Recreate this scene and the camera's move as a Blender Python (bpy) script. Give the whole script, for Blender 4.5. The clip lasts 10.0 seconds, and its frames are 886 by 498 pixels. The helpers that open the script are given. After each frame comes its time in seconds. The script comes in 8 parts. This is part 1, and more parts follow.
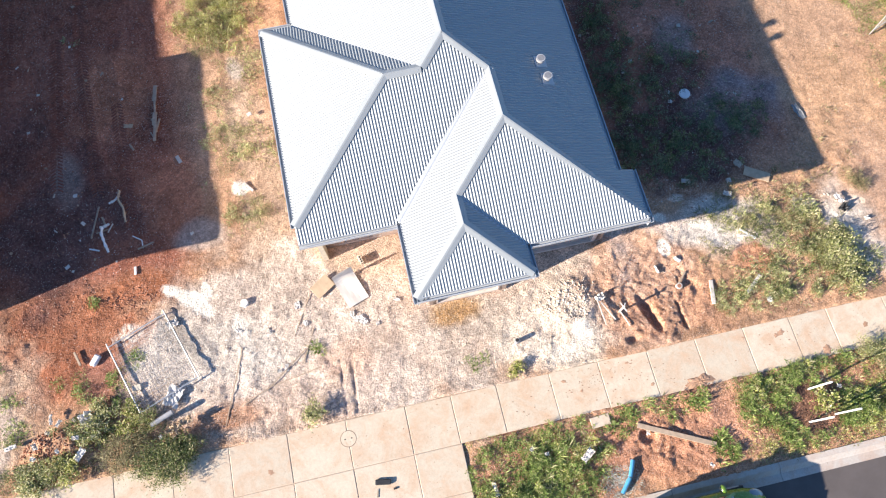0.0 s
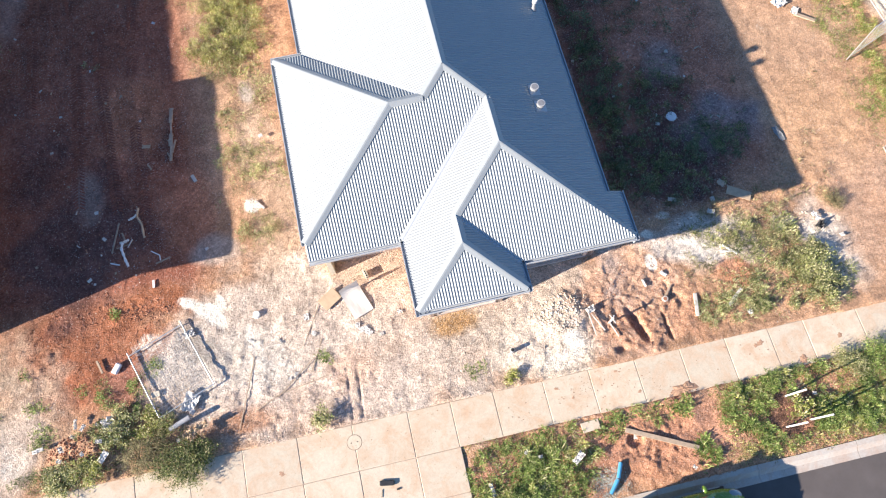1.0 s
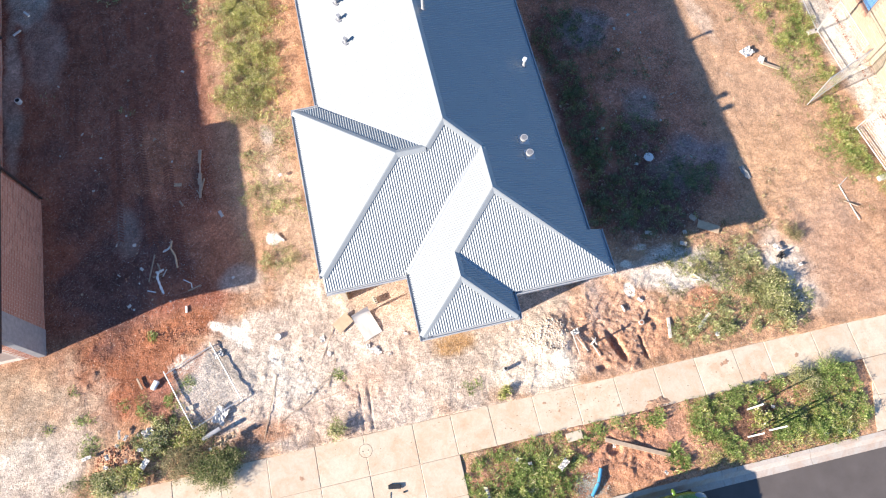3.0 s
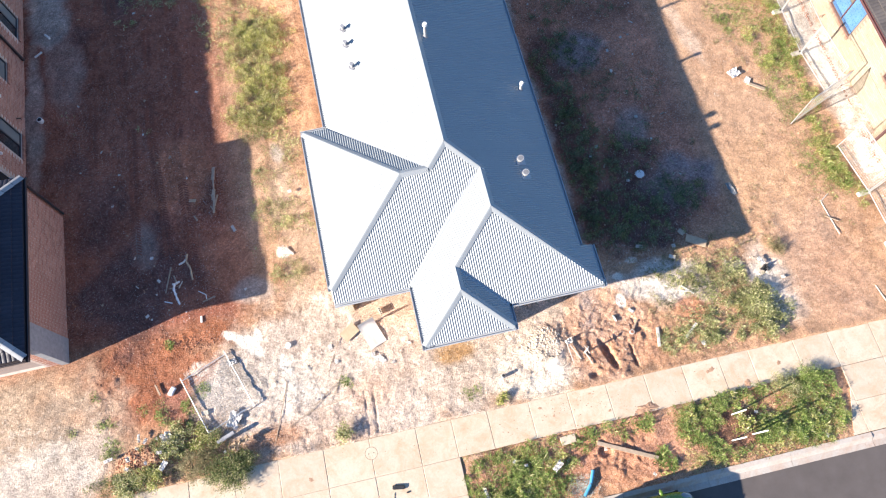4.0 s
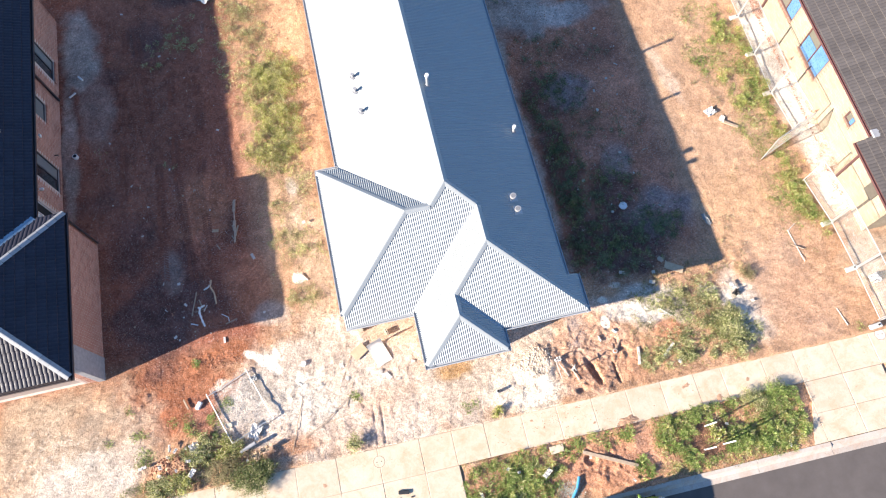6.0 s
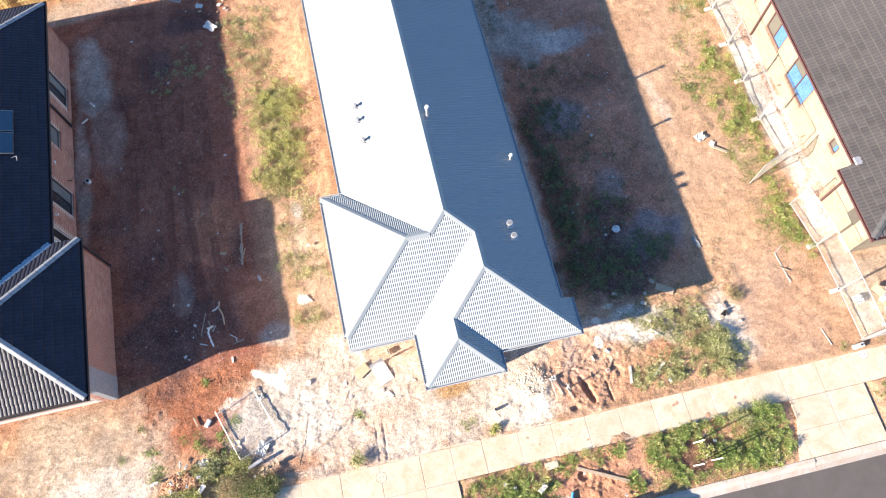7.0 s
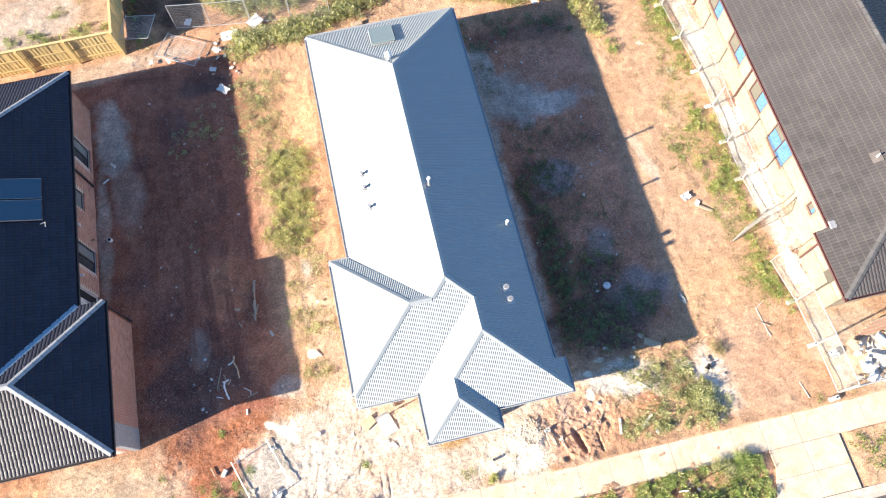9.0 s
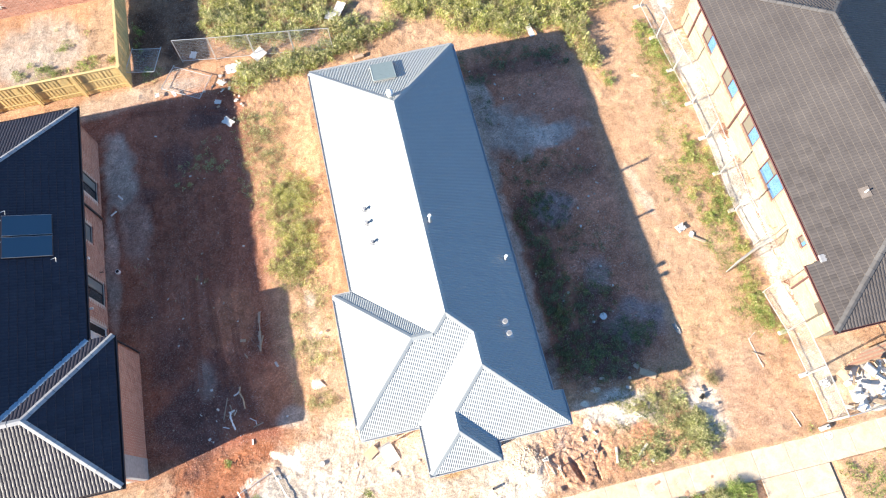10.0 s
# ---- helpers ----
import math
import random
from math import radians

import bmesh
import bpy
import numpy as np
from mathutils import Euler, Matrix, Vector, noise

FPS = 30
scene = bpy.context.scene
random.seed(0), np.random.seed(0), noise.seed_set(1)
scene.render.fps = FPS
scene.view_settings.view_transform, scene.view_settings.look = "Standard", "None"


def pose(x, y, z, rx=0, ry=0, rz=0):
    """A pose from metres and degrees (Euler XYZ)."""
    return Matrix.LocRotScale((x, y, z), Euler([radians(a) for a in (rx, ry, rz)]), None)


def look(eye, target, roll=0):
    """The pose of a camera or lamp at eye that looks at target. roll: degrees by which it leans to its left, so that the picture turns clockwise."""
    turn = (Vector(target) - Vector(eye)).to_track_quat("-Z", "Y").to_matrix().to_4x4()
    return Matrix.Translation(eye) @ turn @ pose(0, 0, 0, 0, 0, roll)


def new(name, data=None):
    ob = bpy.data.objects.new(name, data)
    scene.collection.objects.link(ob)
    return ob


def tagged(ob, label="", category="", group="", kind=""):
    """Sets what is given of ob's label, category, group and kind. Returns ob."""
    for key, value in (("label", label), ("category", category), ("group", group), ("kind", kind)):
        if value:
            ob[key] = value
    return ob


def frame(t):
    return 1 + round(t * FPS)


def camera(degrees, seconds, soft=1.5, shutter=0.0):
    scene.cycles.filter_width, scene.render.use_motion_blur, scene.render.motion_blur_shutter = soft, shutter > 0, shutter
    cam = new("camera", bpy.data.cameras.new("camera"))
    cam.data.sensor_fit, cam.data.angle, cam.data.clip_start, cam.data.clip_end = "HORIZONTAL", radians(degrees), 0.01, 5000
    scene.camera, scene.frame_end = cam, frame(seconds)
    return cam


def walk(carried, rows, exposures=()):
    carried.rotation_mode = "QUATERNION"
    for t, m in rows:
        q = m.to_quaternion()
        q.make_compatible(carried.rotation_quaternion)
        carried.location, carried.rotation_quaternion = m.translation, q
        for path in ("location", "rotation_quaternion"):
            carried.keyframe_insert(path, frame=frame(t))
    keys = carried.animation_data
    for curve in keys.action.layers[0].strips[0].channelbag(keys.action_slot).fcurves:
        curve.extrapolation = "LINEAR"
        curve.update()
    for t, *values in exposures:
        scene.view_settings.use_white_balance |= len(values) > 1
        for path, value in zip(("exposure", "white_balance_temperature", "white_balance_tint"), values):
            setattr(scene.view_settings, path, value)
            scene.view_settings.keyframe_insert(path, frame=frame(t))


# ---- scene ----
cam = camera(65.0, 10.0, soft=1.15)
PATH = [
    (0, (2.281, -1.995, 18.829), (2.412, -1.338, 16.945), -1.7),
    (0.5, (2.272, -2.051, 19.459), (2.404, -1.388, 17.577), -1.7),
    (1, (2.257, -2.111, 20.115), (2.391, -1.443, 18.235), -1.6),
    (1.5, (2.309, -2.19, 20.794), (2.439, -1.513, 18.916), -2.1),
    (2, (2.301, -2.217, 21.444), (2.433, -1.538, 19.567), -2.0),
    (2.5, (2.29, -2.216, 22.131), (2.422, -1.536, 20.255), -2.0),
    (4, (2.298, -2.285, 24.235), (2.427, -1.6, 22.361), -2.3),
    (4.5, (2.331, -2.361, 24.915), (2.457, -1.67, 23.042), -2.7),
    (5, (2.331, -2.394, 25.625), (2.457, -1.702, 23.753), -2.7),
    (5.5, (2.321, -2.418, 26.285), (2.449, -1.723, 24.414), -2.6),
    (7, (2.519, -1.924, 28.326), (2.646, -1.224, 26.456), -2.8),
    (7.5, (2.631, -1.62, 28.971), (2.757, -0.916, 27.103), -3.0),
    (8, (2.765, -1.236, 29.651), (2.888, -0.531, 27.783), -3.3),
    (8.5, (2.818, -0.877, 30.305), (2.944, -0.166, 28.44), -3.1),
    (9, (2.908, -0.43, 30.981), (3.035, 0.282, 29.117), -3.1),
    (9.5, (3.035, 0.091, 31.651), (3.163, 0.804, 29.787), -3.1),
    (10, (3.101, 0.585, 32.259), (3.232, 1.302, 30.397), -3.0),
]
walk(cam, [(t, look(eye, target, roll)) for t, eye, target, roll in PATH], [(0.0, 1.56, 5850, 11), (2.5, 1.64, 5850, 11), (4.5, 1.76, 5900, 11), (7.0, 1.88, 6000, 10), (10.0, 2.03, 6100, 7)])

# ---- light ----
SUN_DIR = Vector((-1.0, -0.226, 0.419)).normalized()
world = bpy.data.worlds.new("sky")
scene.world = world
world.use_nodes = True
wn = world.node_tree
sky = wn.nodes.new("ShaderNodeTexSky")
sky.sky_type = "NISHITA"
sky.sun_disc = False
sky.sun_elevation = radians(22.5)
sky.air_density = 1.0
sky.dust_density = 0.0
sky.ozone_density = 4.5
sky.sun_rotation = math.atan2(SUN_DIR.x, SUN_DIR.y)
wn.links.new(sky.outputs[0], wn.nodes["Background"].inputs[0])
wn.nodes["Background"].inputs[1].default_value = 0.068
sun = new("sun", bpy.data.lights.new("sun", "SUN"))
sun.data.energy = 4.6
sun.data.angle = radians(0.55)
sun.data.color = (1.0, 0.85, 0.67)
sun.matrix_world = look(SUN_DIR * 60, (0, 0, 0))


# ---- materials ----
class Mat:
    """A node material with short ways to add nodes."""

    def __init__(self, name, rough=0.8, metal=0.0, spec=0.5):
        self.m = bpy.data.materials.new(name)
        self.m.use_nodes = True
        self.t = self.m.node_tree
        self.b = self.t.nodes["Principled BSDF"]
        self.b.inputs["Roughness"].default_value = rough
        self.b.inputs["Metallic"].default_value = metal
        self.b.inputs["Specular IOR Level"].default_value = spec
        tc = self.t.nodes.new("ShaderNodeTexCoord")
        self.geo = self.t.nodes.new("ShaderNodeNewGeometry")
        self.oi = self.t.nodes.new("ShaderNodeObjectInfo")
        self.pos = self.geo.outputs["Position"]
        self.obj = tc.outputs["Object"]

    def link(self, a, b):
        if hasattr(a, "is_output"):
            self.t.links.new(a, b)
        else:
            b.default_value = a

    def noise(self, scale, detail=4.0, rough=0.6, at=None, dist=0.0):
        n = self.t.nodes.new("ShaderNodeTexNoise")
        n.inputs["Scale"].default_value = scale
        n.inputs["Detail"].default_value = detail
        n.inputs["Roughness"].default_value = rough
        n.inputs["Distortion"].default_value = dist
        self.t.links.new(at or self.pos, n.inputs["Vector"])
        return n.outputs["Fac"]

    def voronoi(self, scale, at=None, feature="F1"):
        n = self.t.nodes.new("ShaderNodeTexVoronoi")
        n.feature = feature
        n.inputs["Scale"].default_value = scale
        self.t.links.new(at or self.pos, n.inputs["Vector"])
        return n.outputs["Distance"]

    def cells(self, scale, at=None):
        """Distance to the nearest cell's centre, and a random value for each cell."""
        n = self.t.nodes.new("ShaderNodeTexVoronoi")
        n.inputs["Scale"].default_value = scale
        self.t.links.new(at or self.pos, n.inputs["Vector"])
        c = self.t.nodes.new("ShaderNodeSeparateColor")
        self.t.links.new(n.outputs["Color"], c.inputs[0])
        return n.outputs["Distance"], c.outputs[0]

    def warped(self, scale, amount):
        """Position shifted by a noise, so that cells lose their regular outlines."""
        n = self.t.nodes.new("ShaderNodeTexNoise")
        n.inputs["Scale"].default_value = scale
        n.inputs["Detail"].default_value = 3
        self.t.links.new(self.pos, n.inputs["Vector"])
        v = self.t.nodes.new("ShaderNodeVectorMath")
        v.operation = "MULTIPLY_ADD"
        self.t.links.new(n.outputs["Color"], v.inputs[0])
        v.inputs[1].default_value = (amount, amount, amount)
        self.t.links.new(self.pos, v.inputs[2])
        return v.outputs[0]

    def math(self, op, a, b):
        n = self.t.nodes.new("ShaderNodeMath")
        n.operation = op
        self.link(a, n.inputs[0])
        self.link(b, n.inputs[1])
        return n.outputs[0]

    def scaled(self, v, at=None):
        n = self.t.nodes.new("ShaderNodeMapping")
        n.inputs["Scale"].default_value = v
        self.t.links.new(at or self.pos, n.inputs["Vector"])
        return n.outputs[0]

    def span(self, fac, a, b, lo=0.0, hi=1.0):
        n = self.t.nodes.new("ShaderNodeMapRange")
        self.t.links.new(fac, n.inputs[0])
        for i, v in zip((1, 2, 3, 4), (a, b, lo, hi)):
            n.inputs[i].default_value = v
        return n.outputs[0]

    def ramp(self, fac, stops):
        n = self.t.nodes.new("ShaderNodeValToRGB")
        self.t.links.new(fac, n.inputs[0])
        e = n.color_ramp.elements
        while len(e) < len(stops):
            e.new(0.5)
        for el, (p, c) in zip(e, stops):
            el.position, el.color = p, (*c, 1)
        return n.outputs[0]

    def mix(self, fac, a, b, blend="MIX"):
        n = self.t.nodes.new("ShaderNodeMix")
        n.data_type, n.blend_type = "RGBA", blend
        self.link(fac, n.inputs[0])
        self.link(a if hasattr(a, "is_output") else (*a, 1), n.inputs[6])
        self.link(b if hasattr(b, "is_output") else (*b, 1), n.inputs[7])
        return n.outputs[2]

    def times(self, col, fac):
        """A colour made lighter or darker by a factor."""
        n = self.t.nodes.new("ShaderNodeVectorMath")
        n.operation = "SCALE"
        self.t.links.new(col, n.inputs[0])
        self.link(fac, n.inputs["Scale"])
        return n.outputs[0]

    def color(self, c):
        self.link(c if hasattr(c, "is_output") else (*c, 1), self.b.inputs["Base Color"])
        return self

    def rough(self, r):
        self.link(r, self.b.inputs["Roughness"])
        return self

    def bump(self, h, strength=0.4, distance=0.01):
        n = self.t.nodes.new("ShaderNodeBump")
        n.inputs["Strength"].default_value = strength
        n.inputs["Distance"].default_value = distance
        self.t.links.new(h, n.inputs["Height"])
        if self.b.inputs["Normal"].is_linked:
            self.t.links.new(self.b.inputs["Normal"].links[0].from_socket, n.inputs["Normal"])
        self.t.links.new(n.outputs[0], self.b.inputs["Normal"])
        return self


def simple(name, c, rough=0.7, metal=0.0, vary=0.18, scale=6.0, fine=60.0, bump=0.15, spec=0.5, per_object=0.0):
    """A plain material with soft stains, fine grain and, if asked, a tone of its own for each object."""
    k = Mat(name, rough, metal, spec)
    a = k.span(k.noise(scale), 0.25, 0.75, 1 - vary, 1 + vary)
    b = k.span(k.noise(fine, 3), 0.25, 0.75, 1 - vary * 0.6, 1 + vary * 0.6)
    base = k.mix(0.0, c, c)
    col = k.times(k.times(base, a), b)
    if per_object:
        col = k.times(col, k.span(k.oi.outputs["Random"], 0, 1, 1 - per_object, 1 + per_object))
    k.color(col)
    k.rough(k.span(k.noise(scale * 3), 0.3, 0.7, max(0.05, rough - 0.1), min(1, rough + 0.1)))
    if bump:
        k.bump(k.noise(fine, 4), bump, 0.006)
    return k.m


def soil_material():
    """Bare soil. "soil" holds its colour and coarseness; "cover" how much chalk, fine pale grit, dark crumbs and dark
    clay lie on it.
    """
    k = Mat("soil", 0.95, spec=0.08)
    at = k.t.nodes.new("ShaderNodeAttribute")
    at.attribute_name = "soil"
    cv = k.t.nodes.new("ShaderNodeAttribute")
    cv.attribute_name = "cover"
    amount = k.t.nodes.new("ShaderNodeSeparateColor")
    k.t.links.new(cv.outputs["Color"], amount.inputs[0])
    chalk, grit, dark = amount.outputs
    coarse = at.outputs["Alpha"]
    col = at.outputs["Color"]
    w = k.warped(30, 0.03)
    big = k.noise(1.7, 9, 0.72, dist=0.7)
    mid = k.noise(8.5, 7, 0.78, dist=0.4)
    fine = k.noise(42, 4, 0.8)
    d1, r1 = k.cells(31, w)
    d2, r2 = k.cells(70, w)
    col = k.times(col, k.span(big, 0.3, 0.7, 0.70, 1.26))
    col = k.times(col, k.span(mid, 0.3, 0.7, 0.66, 1.33))
    # trodden and dried crusts with crisp ragged edges
    crust = k.noise(3.4, 10, 0.82, dist=1.1)
    col = k.mix(coarse, col, k.times(col, k.span(crust, 0.42, 0.58, 0.84, 1.12)))
    col = k.times(col, k.span(k.noise(17, 6, 0.85, dist=0.5), 0.42, 0.58, 0.86, 1.12))
    # chalk and dust with ragged edges
    rag = k.math("MULTIPLY_ADD", k.noise(5.0, 10, 0.8, dist=0.9), 1.5)
    rag.node.inputs[2].default_value = -0.75
    edge = k.math("ADD", chalk, rag)
    col = k.mix(k.span(edge, 0.30, 0.62), col, (0.86, 0.78, 0.65))
    col = k.times(col, k.span(fine, 0.3, 0.7, 0.84, 1.16))
    tone = k.span(r1, 0, 1, 0.80, 1.18)
    col = k.mix(coarse, col, k.times(col, tone))
    col = k.times(col, k.span(r2, 0, 1, 0.82, 1.16))
    # pale grit and dark crumbs lie thick in some places and are missing in others
    here = k.math("MULTIPLY", k.span(d1, 0.16, 0.30, 1, 0), k.span(k.math("ADD", r1, grit), 0.93, 1.0))
    col = k.mix(here, col, (0.74, 0.67, 0.58))
    here = k.math("MULTIPLY", k.span(d2, 0.2, 0.36, 1, 0), k.span(k.math("ADD", r2, k.math("MULTIPLY", grit, 0.8)), 0.92, 1.0))
    col = k.mix(here, col, (0.70, 0.62, 0.52))
    lumps = k.math("MULTIPLY", k.span(d2, 0.22, 0.42, 1, 0), k.span(k.math("SUBTRACT", r2, k.math("MULTIPLY", coarse, 0.28)), 0.0, 0.04, 0.85, 0))
    col = k.mix(lumps, col, (0.13, 0.066, 0.044))
    # dark spots painted as the shade in scattered dents, and pale loose lumps, a hand's width apart
    d3, r3 = k.cells(8.5, k.warped(12, 0.12))
    col = k.mix(k.math("MULTIPLY", k.span(d3, 0.10, 0.24, 1, 0), k.span(r3, 0.70, 0.74, 0, 0.7)), col, k.times(col, 0.45))
    col = k.mix(k.math("MULTIPLY", k.span(d3, 0.08, 0.2, 1, 0), k.span(r3, 0.16, 0.12, 0, 0.6)), col, (0.72, 0.62, 0.50))
    clay = k.span(k.math("ADD", dark, rag), 0.35, 0.75, 0, 0.8)
    col = k.mix(clay, col, k.times(col, 0.42))
    k.color(col)
    h1 = k.math("MULTIPLY", k.math("SUBTRACT", 1.0, d1), coarse)
    h2 = k.math("MULTIPLY", k.math("SUBTRACT", 1.0, d2), k.span(coarse, 0, 1, 0.4, 1.0))
    k.bump(mid, 0.8, 0.04).bump(h1, 0.6, 0.022).bump(h2, 0.5, 0.012).bump(fine, 0.5, 0.010)
    return k.m


def concrete_material(name, c, dust, amount):
    k = Mat(name, 0.85, spec=0.3)
    base = k.mix(0.0, c, c)
    base = k.times(base, k.span(k.oi.outputs["Random"], 0, 1, 0.93, 1.05))
    base = k.mix(k.span(k.noise(1.7, 6, 0.7, dist=0.8), 0.42, 0.68, 0, amount), base, dust)
    base = k.mix(k.span(k.noise(5.5, 5, 0.75), 0.60, 0.74, 0, 0.55 * amount), base, (dust[0] * 0.6, dust[1] * 0.5, dust[2] * 0.45))
    base = k.times(base, k.span(k.noise(60, 4, 0.7), 0.3, 0.7, 0.86, 1.1))
    base = k.times(base, k.span(k.noise(14, 5, 0.75), 0.3, 0.7, 0.9, 1.08))
    spots = k.t.nodes.new("ShaderNodeMath")
    spots.operation = "MULTIPLY"
    k.link(k.span(k.voronoi(9), 0.04, 0.16, 0.7, 0), spots.inputs[0])
    k.link(k.span(k.noise(1.3, 4), 0.48, 0.62), spots.inputs[1])
    base = k.mix(spots.outputs[0], base, (dust[0] * 0.42, dust[1] * 0.36, dust[2] * 0.33))
    k.color(base)
    k.bump(k.noise(90, 3), 0.15, 0.004)
    return k.m


def leaf_material(name, greens, straw, share):
    """Leaves and blades: each island its own green, a share of them dry."""
    k = Mat(name, 0.55, spec=0.3)
    r = k.geo.outputs["Random Per Island"]
    g = k.ramp(r, [(0.0, greens[0]), (0.45, greens[1]), (1 - share, greens[2]), (1.0, straw)])
    g = k.times(g, k.span(k.noise(1.1, 3), 0.3, 0.7, 0.75, 1.25))
    g = k.times(g, k.span(k.noise(6.0, 4, 0.7), 0.3, 0.7, 0.5, 1.5))
    k.color(g)
    tr = k.t.nodes.new("ShaderNodeBsdfTranslucent")
    k.link(g, tr.inputs["Color"])
    mx = k.t.nodes.new("ShaderNodeMixShader")
    mx.inputs[0].default_value = 0.22
    out = k.t.nodes["Material Output"]
    k.t.links.new(k.b.outputs[0], mx.inputs[1])
    k.t.links.new(tr.outputs[0], mx.inputs[2])
    k.t.links.new(mx.outputs[0], out.inputs["Surface"])
    return k.m


def roof_metal():
    k = Mat("painted_steel_roofing", 0.5, metal=0.18, spec=0.4)
    c = k.mix(k.span(k.noise(0.8, 4), 0.35, 0.7), (0.340, 0.358, 0.358), (0.328, 0.346, 0.346))
    c = k.times(c, k.span(k.noise(14, 4), 0.3, 0.7, 0.96, 1.03))
    k.color(c)
    k.rough(k.span(k.noise(2.5, 4), 0.3, 0.7, 0.50, 0.58))
    return k.m


def tile_material(name, a, b, rough):
    k = Mat(name, rough, spec=0.5)
    r = k.span(k.oi.outputs["Random"], 0, 1, 0.88, 1.12)
    c = k.mix(k.span(k.noise(0.7, 4), 0.35, 0.65), a, b)
    c = k.times(k.times(c, k.span(k.noise(11, 4), 0.3, 0.7, 0.9, 1.1)), r)
    k.color(c)
    k.rough(k.span(k.noise(5, 4), 0.3, 0.7, rough - 0.08, rough + 0.12))
    k.bump(k.noise(55, 3), 0.2, 0.004)
    k.b.inputs["Specular IOR Level"].default_value = 0.3
    return k.m


def brick_material(name, a, b, c):
    k = Mat(name, 0.85, spec=0.3)
    f = k.geo.outputs["Random Per Island"]
    col = k.ramp(f, [(0.0, a), (0.5, b), (1.0, c)])
    col = k.times(col, k.span(k.noise(45, 3), 0.3, 0.7, 0.85, 1.15))
    col = k.times(col, k.span(k.noise(1.5, 3), 0.3, 0.7, 0.9, 1.1))
    k.color(col)
    k.bump(k.noise(80, 3), 0.3, 0.004)
    return k.m


def glass_material(name, c, rough=0.05):
    k = Mat(name, rough, spec=0.8)
    k.color(c)
    k.b.inputs["Coat Weight"].default_value = 0.6
    return k.m


SOIL = soil_material()
CONCRETE = concrete_material("footpath_concrete", (0.62, 0.53, 0.40), (0.56, 0.375, 0.24), 0.8)
KERB_CONCRETE = concrete_material("kerb_concrete", (0.50, 0.45, 0.39), (0.45, 0.27, 0.17), 0.55)
PALE_SLAB = concrete_material("raw_concrete", (0.62, 0.58, 0.52), (0.55, 0.42, 0.30), 0.5)
JOINT = simple("joint_filler", (0.42, 0.32, 0.235))
ASPHALT = simple("asphalt", (0.105, 0.088, 0.08), 0.85, vary=0.15, scale=1.5, fine=120, bump=0.4)
METAL_ROOF = roof_metal()
GUTTER = simple("painted_gutter", (0.42, 0.44, 0.46), 0.4, vary=0.06, bump=0)
NAVY_TILE = tile_material("charcoal_roof_tile", (0.028, 0.026, 0.037), (0.036, 0.033, 0.044), 0.5)
BROWN_TILE = tile_material("grey_brown_roof_tile", (0.070, 0.062, 0.060), (0.088, 0.078, 0.074), 0.5)
RED_BRICK = brick_material("red_brick", (0.33, 0.15, 0.105), (0.40, 0.19, 0.135), (0.48, 0.25, 0.18))
CREAM_BRICK = brick_material("cream_brick", (0.30, 0.25, 0.175), (0.335, 0.28, 0.20), (0.37, 0.315, 0.23))
GREY_BRICK = brick_material("pale_brown_brick", (0.33, 0.24, 0.19), (0.38, 0.28, 0.22), (0.42, 0.33, 0.27))
SILL_BRICK = brick_material("brown_sill_brick", (0.36, 0.19, 0.13), (0.42, 0.23, 0.16), (0.48, 0.29, 0.21))
MORTAR = simple("mortar", (0.56, 0.48, 0.42), 0.95)
CREAM_MORTAR = simple("cream_mortar", (0.24, 0.19, 0.14), 0.95)
RENDER_GREY = simple("grey_render", (0.30, 0.30, 0.31), 0.9)
RENDER_CREAM = simple("cream_render", (0.62, 0.55, 0.42), 0.9)
DARK_TRIM = simple("dark_painted_trim", (0.045, 0.035, 0.038), 0.45, vary=0.08, bump=0)
MAROON_TRIM = simple("maroon_gutter", (0.10, 0.045, 0.045), 0.45, vary=0.08, bump=0)
WHITE_TRIM = simple("white_paint", (0.74, 0.73, 0.70), 0.5, vary=0.06, bump=0)
GLASS = glass_material("window_glass", (0.03, 0.035, 0.04))
DUSTY_GLASS = glass_material("dusty_glass", (0.13, 0.125, 0.10), 0.4)
PALE_GLASS = glass_material("curtained_glass", (0.22, 0.24, 0.24), 0.12)
BLUE_FILM = simple("blue_protective_film", (0.085, 0.185, 0.355), 0.3, vary=0.25, scale=4, bump=0.1)
STEEL = simple("galvanised_steel", (0.55, 0.55, 0.54), 0.4, 0.6, vary=0.1, bump=0)
FLUE = simple("flue_metal", (0.50, 0.49, 0.47), 0.35, 0.3, vary=0.1, bump=0)
# near-black; on solid pipes and blocks it paints the shade of an opening
DARK_HOLE = simple("dark_inside", (0.02, 0.02, 0.022), 0.9, bump=0)
# the blue base colour imitates the sky reflected in the glass
SOLAR = glass_material("sky_tinted_collector_glass", (0.035, 0.075, 0.11), 0.12)
TIMBER = simple("weathered_timber", (0.40, 0.30, 0.21), 0.85, vary=0.25, scale=9)
PINE = simple("treated_pine_paling", (0.58, 0.44, 0.20), 0.8, vary=0.15, scale=5, per_object=0.13)
WHITE_PLASTIC = simple("white_plastic", (0.75, 0.74, 0.72), 0.4, vary=0.1, bump=0)
SHEET_WHITE = simple("white_sheeting", (0.66, 0.62, 0.56), 0.6, vary=0.08, bump=0.1)
CARDBOARD = simple("cardboard", (0.50, 0.37, 0.24), 0.85)
BLUE_PIPE = simple("blue_plastic", (0.09, 0.31, 0.50), 0.4, vary=0.15, bump=0)
BLACK_PLASTIC = simple("black_plastic", (0.03, 0.03, 0.032), 0.5, bump=0)
